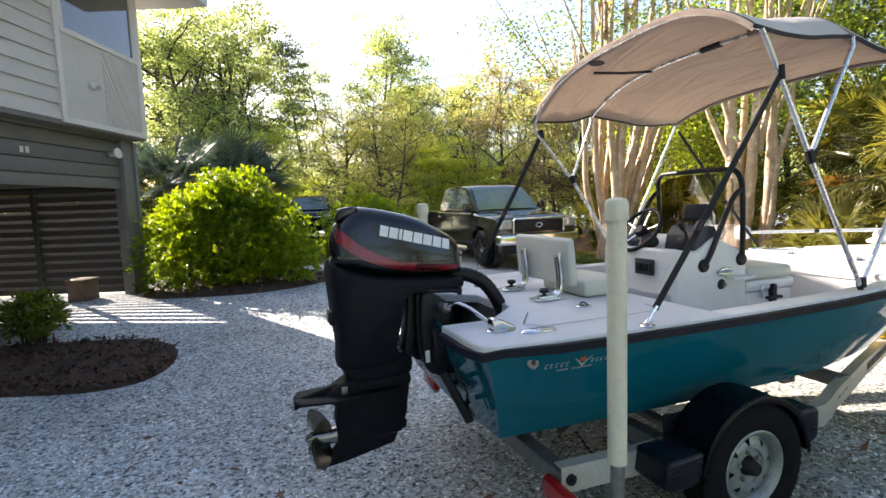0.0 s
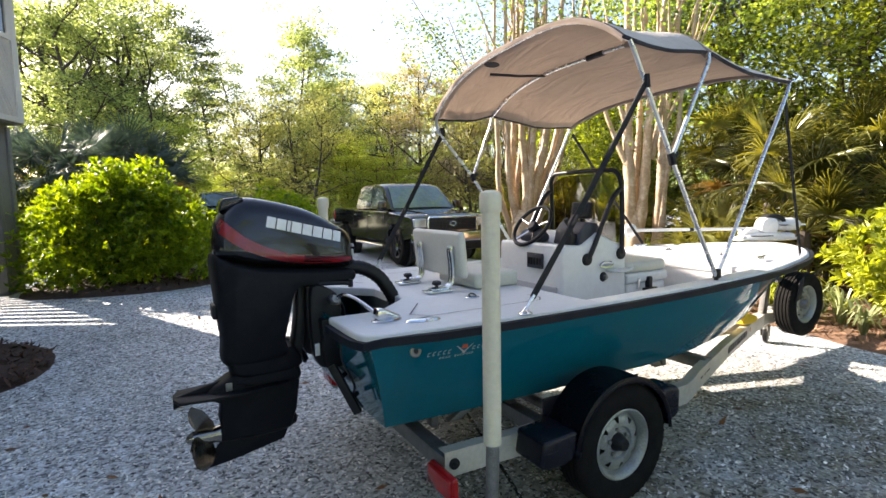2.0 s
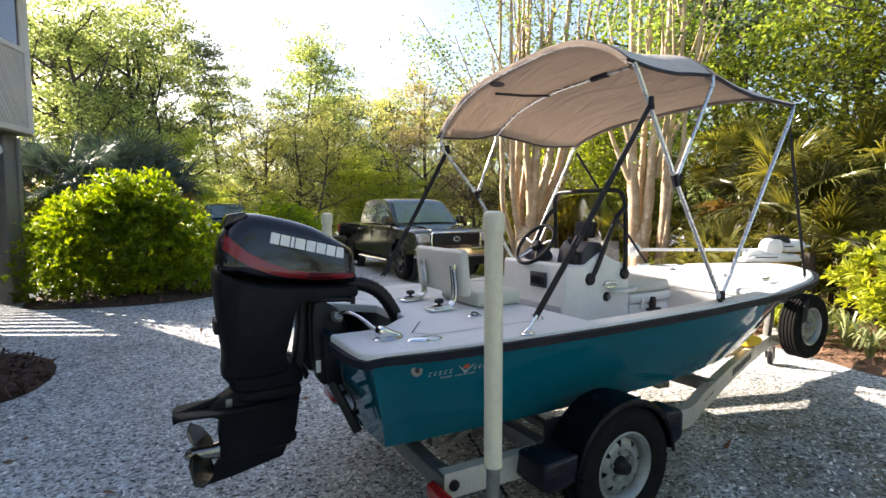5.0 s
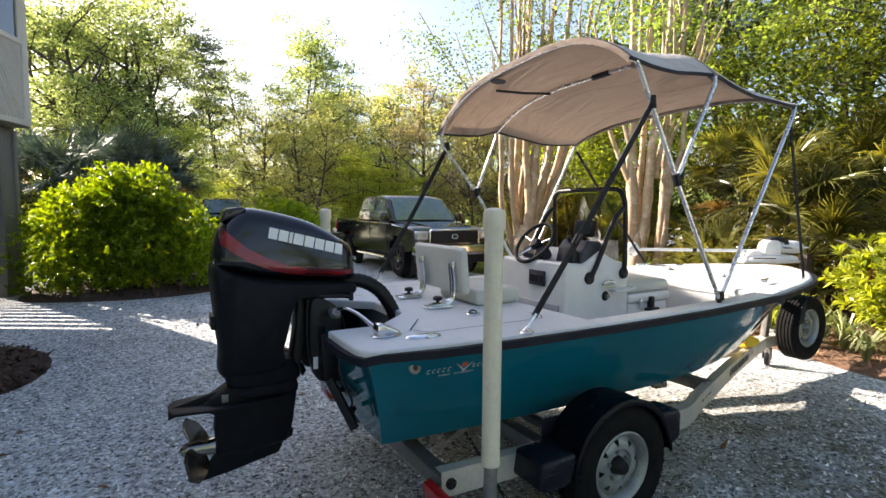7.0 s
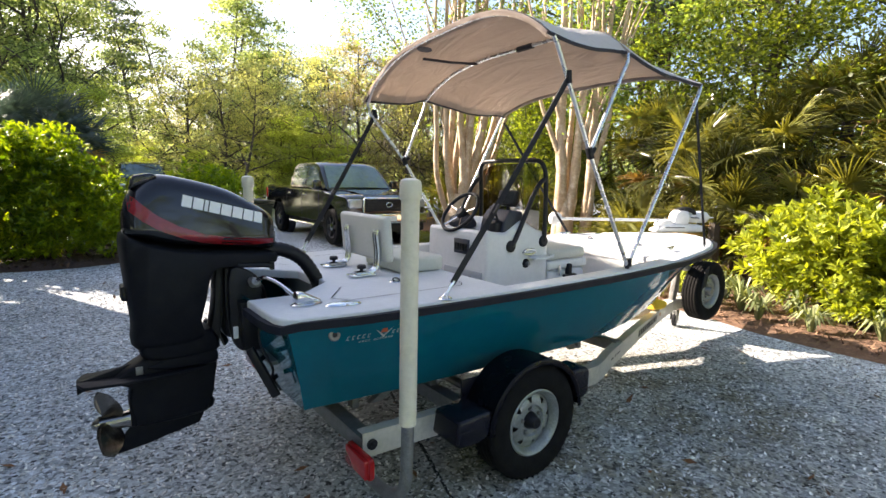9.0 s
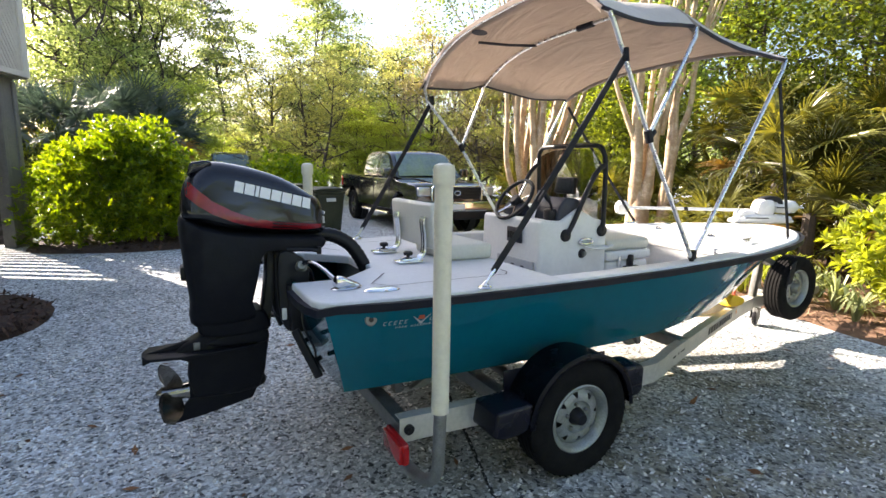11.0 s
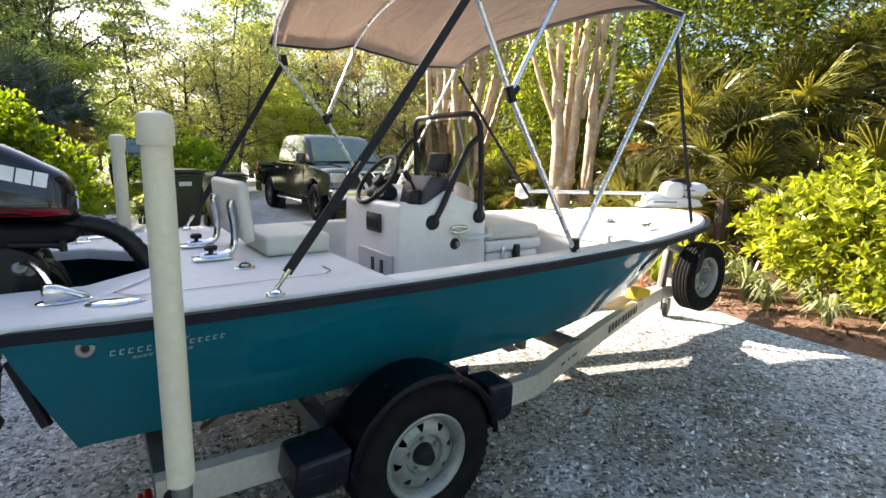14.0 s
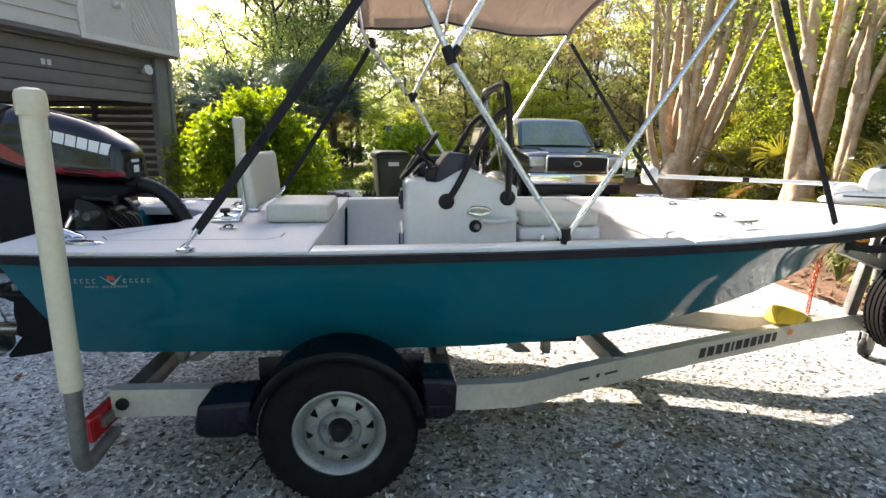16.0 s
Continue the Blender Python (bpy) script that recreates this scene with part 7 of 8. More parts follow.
L_TAN = leafy("leaf_tan_gold", (0.21, 0.18, 0.075), (0.46, 0.41, 0.20), (1.8, 1.7, 1.0), 0.55)
L_OLIVE = leafy("leaf_olive", (0.17, 0.175, 0.06), (0.42, 0.42, 0.175), (1.9, 1.85, 1.1), 0.6, 0.45, 0.25)
L_PINE = leafy("needle_blue_green", (0.06, 0.085, 0.055), (0.16, 0.20, 0.12), (1.2, 1.3, 0.9), 0.3)
L_DARK = leafy("leaf_dark", (0.036, 0.052, 0.012), (0.175, 0.215, 0.038), (2.0, 1.9, 0.5), 0.55)
L_BUSH = leafy("leaf_bush", (0.07, 0.135, 0.008), (0.255, 0.36, 0.018), (1.95, 1.7, 0.25), 0.55, 0.32, 0.1)
L_YELLOW = leafy("leaf_yellow_green", (0.14, 0.18, 0.016), (0.40, 0.44, 0.05), (1.6, 1.5, 0.4), 0.45, 0.35, 0.1)
L_CRAPE = leafy("leaf_crape", (0.075, 0.115, 0.026), (0.25, 0.33, 0.085), (1.8, 1.9, 0.8), 0.50)
# darker copy of the oak leaf, the wood's shade put into its colour
L_SHADE = leafy("leaf_oak_shaded", (0.056, 0.086, 0.023), (0.262, 0.33, 0.092), (1.95, 2.0, 0.8), 0.58)
L_PALM = leafy("leaf_palmetto", (0.039, 0.051, 0.014), (0.212, 0.214, 0.057), (1.75, 1.5, 0.5), 0.37, 0.24, 0.6)
# darker, bluer copy of the palm leaf
L_BLUE = leafy("leaf_bluer_palm", (0.026, 0.046, 0.038), (0.10, 0.14, 0.115), (1.2, 1.3, 0.9), 0.30, 0.35, 0.25)
L_DRY = leafy("leaf_dry_palm", (0.16, 0.10, 0.03), (0.34, 0.22, 0.06), (1.3, 1.1, 0.5), 0.4, 0.5, 0.3)
L_STRAP = leafy("leaf_striped", (0.12, 0.15, 0.06), (0.38, 0.40, 0.20), (1.3, 1.3, 0.6), 0.35, 0.4, 0.15)
MOSS = leafy("spanish_moss", (0.22, 0.185, 0.13), (0.44, 0.39, 0.30), (1.3, 1.2, 1.0), 0.45, 0.8, 0.1)


def unit(v):
    return v / np.maximum(np.linalg.norm(v, axis=-1, keepdims=True), 1e-9)


def leaf_cells(base, way, length, width, g=None, fold=0.18):
    """Pointed leaves as folded four-cornered cells: base points, directions, sizes."""
    g = g or rng
    n = len(base)
    way = unit(way)
    side = unit(np.cross(way, g.normal(size=(n, 3)) * 0.55 + np.array([0, 0, 1.0])))
    up = np.cross(side, way)
    L_ = (length * g.uniform(0.7, 1.25, n))[:, None]
    W_ = (width * g.uniform(0.75, 1.2, n))[:, None]
    mid = base + way * L_ * 0.48 + up * L_ * fold * 0.3
    return np.stack([base, mid + side * W_ * 0.5, base + way * L_ - up * L_ * fold * 0.35, mid - side * W_ * 0.5], 1)


def rosettes(points, out, per, length, width, g=None, open_=0.75):
    """Whorls of leaves at twig ends."""
    g = g or rng
    n = len(points)
    out = unit(out)
    base = np.repeat(points, per, 0)
    axis = np.repeat(out, per, 0)
    a = unit(np.cross(axis, g.normal(size=(n * per, 3))))
    way = axis * g.uniform(0.25, 1.0, (n * per, 1)) + a * open_
    base = base - axis * g.uniform(0, 0.06, (n * per, 1))
    return leaf_cells(base, way, length, width, g)


def wobble_line(p, d, length, steps, bend, g, lift=0.0):
    pts, q, d = [np.array(p, float)], np.array(p, float), np.array(d, float)
    for _ in range(steps):
        d = unit(d + g.normal(size=3) * bend + np.array([0, 0, lift]))
        q = q + d * length / steps
        pts.append(q.copy())
    return pts


def make_tree(name, label, height, r0, bare, spread, leaves, leaf, leaf_mat, seed, bark=None, limbs=9, twist=0.10, clump=0.55, droop=0.0, moss=0, lift=0.06, slim=0.5, per=120, flat=0.30):
    """A trunk with limbs and twigs in one mesh, and a loose crown of leaf clumps in another, standing at the origin."""
    g = np.random.default_rng(seed)
    root = thing(name, (0, 0, 0), label, "tree", "woodland trees")
    trunk = wobble_line((0, 0, -0.1), (0, 0, 1), height * 0.92, 9, twist * 0.5, g, 0.12)
    bms = [tube(trunk, [r0 * (1.25 if i == 0 else 1 - 0.85 * i / 9) for i in range(10)], 8)]
    ends = []
    for i in range(limbs):
        f = bare + (0.97 - bare) * (i + g.uniform(0, 0.8)) / limbs
        k = min(8, int(f * 9))
        p = trunk[k] + (trunk[k + 1] - trunk[k]) * (f * 9 - k)
        a = i * 2.4 + g.uniform(-0.5, 0.5)
        reach = spread * (1 - slim * (f - bare) / (1 - bare)) * g.uniform(0.7, 1.15)
        line = wobble_line(p, (math.cos(a), math.sin(a), g.uniform(0.2, 0.9)), reach, 5, twist * 1.6, g, lift)
        rr = r0 * 0.50 * (1 - 0.5 * f)
        bms.append(tube(line, [rr * (1 - 0.8 * j / 5) for j in range(6)], 5))
        for j in range(2, 6):
            ends.append(line[j])
            for _ in range(2):
                tw = wobble_line(line[j], g.normal(size=3) + np.array([0, 0, 0.3]), reach * 0.42, 3, 0.3, g, lift)
                bms.append(tube(tw, [rr * 0.3, rr * 0.22, rr * 0.15, rr * 0.08], 4))
                ends += tw[1:]
    part("trunk", merge(*bms), bark or BARK, root, shift=False, angle=60)
    ends = np.array(ends)
    # leaves hang in flat sprays of differing size, with gaps between the sprays
    sprays = max(24, int(leaves / per))
    hub = ends[g.integers(0, len(ends), sprays)] + g.normal(size=(sprays, 3)) * clump * 0.45
    wide = clump * g.uniform(0.45, 1.25, sprays)
    tip = unit(g.normal(size=(sprays, 3)) * np.array([1, 1, 0.35]))
    k = g.choice(sprays, leaves, p=wide ** 1.5 / (wide ** 1.5).sum())
    off = g.normal(size=(leaves, 3)) * np.array([1, 1, flat])
    off -= tip[k] * (off * tip[k]).sum(1, keepdims=True) * 0.25
    off[:, 2] -= 0.22 * (off[:, 0] ** 2 + off[:, 1] ** 2) * flat
    pos = hub[k] + off * wide[k][:, None] * 0.52
    way = off * np.array([1, 1, 0.4]) + tip[k] * 0.8 + g.normal(size=(leaves, 3)) * 0.6 + np.array([0, 0, -droop])
    me = cells("crown", leaf_cells(pos, way, leaf, leaf * 0.55, g), leaf_mat)
    ob = new("crown", me)
    ob.parent = root
    if moss:
        low = ends[ends[:, 2] < height * 0.72]
        p = low[g.integers(0, len(low), moss)] + g.normal(size=(moss, 3)) * 0.3
        L_ = g.uniform(0.15, 0.6, moss)[:, None] * np.array([[0, 0, 1.0]])
        s = unit(np.concatenate([g.normal(size=(moss, 2)), np.zeros((moss, 1))], 1)) * g.uniform(0.015, 0.05, moss)[:, None]
        sway = g.normal(size=(moss, 3)) * np.array([0.05, 0.05, 0])
        ob = new("moss", cells("moss", np.stack([p - s, p + s, p + s * 0.4 - L_ + sway, p - s * 0.4 - L_ + sway], 1), MOSS))
        ob.parent = root
        ob["label"] = "hanging grey moss"
    return root


def place(t, x, y, turn, size=1.0, tall=1.0):
    return copy_thing(t, pose(x, y, ground_z(x, y) - 0.02, 0, 0, turn) @ Matrix.Diagonal((size, size, size * tall, 1)))


def settle(t, x, y, turn, size=1.0):
    """Moves the first of a kind to its own place."""
    t.matrix_basis = pose(x, y, ground_z(x, y) - 0.02, 0, 0, turn) @ Matrix.Scale(size, 4)


OAK = make_tree("oak_tree", "leafy green oak tree at the edge of the wood", 11, 0.22, 0.20, 5.2, 12500, 0.165, L_OAK, 11, limbs=14, clump=0.95, droop=0.25)
SHADE = make_tree("oak_tree", "leafy oak tree behind the palms, leaves coloured darker for shade", 11, 0.22, 0.16, 5.2, 9200, 0.15, L_SHADE, 21, limbs=15, clump=0.85, droop=0.25)
LIME = make_tree("sapling_tree", "bright lime green young tree in the sun", 8, 0.10, 0.10, 3.4, 10500, 0.15, L_LIME, 12, limbs=14, clump=0.72, slim=0.62, droop=0.3)
TALL = make_tree("tall_tree", "tall thin tree with a sparse open crown", 17, 0.16, 0.34, 4.6, 5600, 0.24, L_OAK, 13, limbs=13, clump=1.0, twist=0.16, per=75)
PINE = make_tree("pine_tree", "tall dark pine with a bare trunk", 17, 0.16, 0.5, 2.4, 6500, 0.20, L_PINE, 14, limbs=16, clump=0.75, lift=0.0, flat=0.22)
GOLD = make_tree("moss_hung_tree", "golden tan tree hung with grey moss", 10, 0.14, 0.15, 3.4, 9000, 0.14, L_TAN, 15, limbs=13, clump=0.75, moss=900, per=90)
THICK = make_tree("understorey_tree", "dark dense understorey tree behind the palms", 7, 0.10, 0.05, 2.7, 11000, 0.13, L_DARK, 16, limbs=14, clump=0.75, flat=0.5)
BROWN = make_tree("bare_twig_tree", "thin olive brown tree just coming into leaf", 8, 0.12, 0.12, 3.0, 5200, 0.12, L_OLIVE, 17, limbs=16, clump=0.7, per=60, twist=0.15)
# the woods, from the house round to the right


def bearing(az, far):
    return -0.5 + far * math.cos(radians(az)), -2.6 + far * math.sin(radians(az))


WOODS = [
    # left of the gap
    (OAK, 97, 23, 0, 0.85), (OAK, 94.5, 22, 70, 0.92), (OAK, 91.0, 24.5, 140, 1.0), (OAK, 88.6, 27, 60, 0.86), (OAK, 94, 27, 310, 1.05), (OAK, 96, 29, 220, 1.1), (LIME, 88.0, 21, 30, 0.55), (OAK, 107, 36, 10, 0.95), (OAK, 103.5, 34, 80, 0.9), (LIME, 93, 20, 100, 0.75), (TALL, 92.5, 30, 20, 0.8),
    # open trees against the sky
    (PINE, 83.8, 31, 0, 0.72), (PINE, 85.5, 37, 90, 0.66), (TALL, 77.5, 27, 40, 0.84), (TALL, 80.0, 31, 160, 0.78), (TALL, 82.3, 34, 200, 0.74), (TALL, 75.8, 31, 300, 0.90), (TALL, 73.2, 28, 80, 0.74), (TALL, 74.5, 34, 10, 0.66), (PINE, 67.5, 36, 80, 0.56), (TALL, 71.5, 31, 100, 0.64), (TALL, 69.0, 29, 20, 0.58),
    # middle belt
    (LIME, 86, 26, 0, 0.6), (LIME, 83.5, 28.5, 45, 0.7), (BROWN, 80.5, 25, 90, 0.8), (BROWN, 76.5, 22.5, 30, 1.0), (BROWN, 73, 23, 180, 1.05), (LIME, 69.5, 22.5, 210, 0.98), (LIME, 66.5, 25, 300, 1.1), (OAK, 78, 31, 10, 0.70), (BROWN, 74.5, 20.5, 120, 0.85), (OAK, 70, 31, 60, 0.85), (BROWN, 78.8, 27, 250, 1.1), (OAK, 74.5, 34, 99, 0.8), (LIME, 78.5, 22, 170, 0.62), (OAK, 82, 30, 200, 0.45), (OAK, 85, 34, 260, 0.6), (LIME, 71.2, 27, 33, 1.05), (OAK, 67.5, 29, 140, 0.9), (BROWN, 64.5, 22, 250, 1.1), (OAK, 77, 27.5, 280, 0.55), (OAK, 65, 31, 130, 0.80), (OAK, 87.5, 33, 250, 0.5), (OAK, 82, 38, 20, 0.42),
    # sunlit young growth in front of the belt
    (LIME, 70.5, 21.0, 20, 0.80), (LIME, 67.2, 20.5, 140, 0.78), (LIME, 72.8, 22, 260, 0.66), (LIME, 64.0, 21, 80, 0.7),
    # gold, hung with moss
    (GOLD, 62.0, 21.5, 0, 0.74), (GOLD, 58.5, 23, 120, 0.98), (GOLD, 54.5, 20.5, 240, 0.95), (LIME, 56.5, 26, 50, 1.1), (GOLD, 51.5, 24, 30, 1.05), (LIME, 60.5, 28, 80, 1.0), (OAK, 60, 33, 0, 0.85), (GOLD, 48, 21, 10, 0.95), (BROWN, 52, 18.5, 70, 1.0), (BROWN, 57, 19.0, 200, 0.9)]
WOODS = [(t, *bearing(az, far), turn, size) for t, az, far, turn, size in WOODS]
WOODS += [
    (SHADE, 15.2, 10.0, 200, 0.95), (SHADE, 14.0, 6.2, 100, 0.95), (SHADE, 13.2, 2.6, 30, 0.9), (SHADE, 12.8, -1.2, 250, 1.0), (SHADE, 17, -3.5, 60, 1.15), (SHADE, 13.5, -5.5, 310, 1.0),
    (THICK, 11.6, 7.6, 0, 0.95), (THICK, 12.4, 4.6, 80, 1.0), (THICK, 11.2, 2.4, 160, 0.9), (THICK, 11.8, 0.2, 240, 0.95), (THICK, 11.0, -2.4, 300, 0.9), (THICK, 13.6, 9.8, 40, 1.0), (THICK, 15.4, 12.6, 130, 0.9), (THICK, -3.0, 15.2, 20, 0.5), (THICK, -5.6, 14.2, 100, 0.6), (THICK, 9.8, 24.5, 200, 0.45), (THICK, 13.0, 23, 200, 0.5), (THICK, 5.6, 25, 10, 0.45), (THICK, 2.2, 25.5, 70, 0.4), (THICK, -0.6, 21.5, 70, 0.4),
    (THICK, 10.9, 3.4, 200, 0.62), (THICK, 10.6, 1.0, 20, 0.58), (THICK, 10.8, -0.9, 120, 0.6), (THICK, 10.2, 5.6, 50, 0.5), (THICK, 10.4, 7.6, 330, 0.55), (THICK, 11.2, 10.6, 260, 0.6), (THICK, 10.7, -3.6, 10, 0.7),
    (TALL, 15.0, 4.6, 20, 0.9), (PINE, 12.6, 5.8, 0, 0.9), (TALL, 16.2, 9.0, 220, 0.9),
    # unseen oaks behind the camera, added to shape reflections and sky light
    (OAK, 6, -14, 0, 1.0), (OAK, -3, -15, 90, 1.1), (OAK, 12, -11, 180, 1.1), (OAK, -10, -12, 270, 1.1), (OAK, 0, -19, 30, 1.2), (OAK, -16, -8, 60, 1.0)]
for t, x, y, turn, size in WOODS:
    if t.get("used"):
        place(t, x, y, turn, size)
    else:
        t["used"] = 1
        settle(t, x, y, turn, size)
for t in (OAK, SHADE, LIME, TALL, PINE, GOLD, THICK, BROWN):
    del t["used"]
for o in scene.objects:
    if "used" in o:
        del o["used"]
# far wood closing the view all round
n = 42000
a = rng.uniform(0, 2 * math.pi, n)
rad = rng.uniform(40, 62, n)
top = 4.6 + 1.2 * np.sin(a * 9) * np.sin(a * 4 + 1) + 0.8 * np.sin(a * 23)
pos = np.stack([rad * np.cos(a) + 3, rad * np.sin(a) + 3, rng.uniform(0, 1, n) ** 0.8 * np.maximum(2.5, top)], 1)
far = new("far_woods", cells("far_woods", leaf_cells(pos, rng.normal(size=(n, 3)), 0.8, 0.5), L_OAK))
tagged(far, "distant belt of green woodland", "woods", kind="stuff")


# ---- broad shrubs made of leaf whorls ----
def shrub(name, label, centre, size, count, per, leaf, mat, seed, stems=14, lumps=12, category="shrub", bottom=0.08, form=()):
    g = np.random.default_rng(seed)
    x, y = centre
    root = thing(name, (x, y, ground_z(x, y)), label, category)
    base = Vector((x, y, ground_z(x, y)))
    heads = []
    bms = []
    for i in range(stems):
        a = i * 2.4
        q = np.array([math.cos(a), math.sin(a), 0]) * np.array(size) * g.uniform(0.3, 0.85)
        tip = np.array([q[0], q[1], size[2] * g.uniform(0.5, 0.9)])
        mid = tip * np.array([0.45, 0.45, 0.5]) + g.normal(size=3) * 0.05
        bms.append(tube([base + Vector((0.1 * math.cos(a), 0.1 * math.sin(a), -0.03)), base + Vector(mid), base + Vector(tip)], [0.018, 0.012, 0.005], 5))
    part("woody_base", merge(*bms), BARK, root, "thin woody stems")
    lump = []
    for i in range(lumps):
        a = i * 2.39996
        f = math.sqrt((i + 0.5) / lumps)
        lump.append((math.cos(a) * f * size[0] * 0.62, math.sin(a) * f * size[1] * 0.62, size[2] * (0.40 + 0.30 * (1 - f * f)) * g.uniform(0.85, 1.15)))
    if form:
        lump = [(u * 0.96, k * (deep if i % 2 else deep * 0.6), z) for z, deep, us in form for i, u in enumerate(us) for k in (-1, 1)]
        lumps = len(lump)
    lump = np.array(lump)
    if form:
        lump += g.normal(size=lump.shape) * np.array([0.07, 0.07, 0.06])
    which = g.integers(0, lumps, count)
    d = unit(g.normal(size=(count, 3)) + np.array([0, 0, 0.25]))
    rad = g.uniform(0.5, 1.5 if form else 1.08, (count, 1)) ** (0.75 if form else 0.6)
    rsz = np.array([0.40, 0.40, 0.38]) if form else np.array(size) * np.array([0.46, 0.46, 0.40])
    p = lump[which] + d * rad * rsz
    p[:, 2] = np.maximum(p[:, 2], bottom + g.uniform(0, 0.25, count))
    cells_ = rosettes(p, d + np.array([0, 0, 0.7]), per, leaf, leaf * 0.40, g)
    ob = new("leaves", cells("leaves", cells_, mat))
    ob.parent = root
    return root


shrub("bay_shrub", "big rounded sunlit green shrub beside the carport", (-0.82, 7.8), (1.45, 1.1, 1.6), 4300, 7, 0.108, L_BUSH, 31, bottom=0.05,
      form=[(0.30, 0.8, (-1.1, -0.7, -0.25, 0.25, 0.75, 1.12)), (0.74, 0.66, (-1.08, -0.7, -0.2, 0.3, 0.75, 1.05)), (1.15, 0.45, (-0.9, -0.42, 0.02, 0.42, 0.74)), (1.38, 0.2, (-0.60, -0.14, 0.36)), (1.58, 0.1, (-0.22, 0.30))])
shrub("pittosporum_shrub", "bright yellow-green shrub at the drive's edge", (7.4, -0.55), (1.15, 1.3, 1.46), 1350, 9, 0.125, L_YELLOW, 32, lumps=19)
shrub("pittosporum_shrub", "low yellow-green shrub in the mulch bed", (6.75, -1.0), (0.5, 0.55, 0.62), 420, 8, 0.10, L_YELLOW, 33, lumps=6)
shrub("pittosporum_shrub", "bright yellow-green shrub at the drive's edge", (7.3, -2.4), (1.0, 1.1, 1.35), 1000, 9, 0.12, L_YELLOW, 34, lumps=10)
shrub("round_shrub", "small bright shrub by the waste carts", (2.36, 10.6), (1.4, 1.1, 1.62), 1300, 6, 0.13, L_BUSH, 35, lumps=12)
shrub("round_shrub", "small low grey-green shrub beside the waste carts", (1.30, 8.1), (0.30, 0.30, 0.5), 200, 6, 0.08, L_OAK, 36, lumps=6)
shrub("hedge_shrub", "low dark clipped hedge beyond the lawn", (-0.3, 19.6), (1.5, 0.6, 1.0), 700, 6, 0.11, L_DARK, 38, lumps=12)
shrub("dark_shrub", "dark evergreen shrub at the end of the mulch bed", (-2.95, 4.6), (0.45, 0.5, 0.62), 420, 6, 0.08, L_DARK, 37, lumps=7)
# added shrubs that keep the gaps between the slats dark
for x, y in ((-2.7, 12.6), (-4.2, 12.9), (-5.8, 13.2)):
    shrub("dark_shrub", "dark shrub added behind the carport screen to darken its gaps", (x, y), (1.0, 0.9, 2.0), 520, 6, 0.12, L_DARK, int(50 - x), lumps=9)
for i, (x, y, sc) in enumerate(((8.6, 4.6, 0.5), (9.2, 3.2, 0.6), (8.2, 5.8, 0.45), (9.6, 6.4, 0.6), (7.9, 2.4, 0.4), (10.4, 8.2, 0.6), (8.9, 7.4, 0.5))):
    shrub("ground_shrub", "low dark shrub under the crape myrtles", (x, y), (sc, sc, sc * 1.05), 230, 6, 0.085, L_OAK if i % 2 else L_DARK, 40 + i, lumps=6)


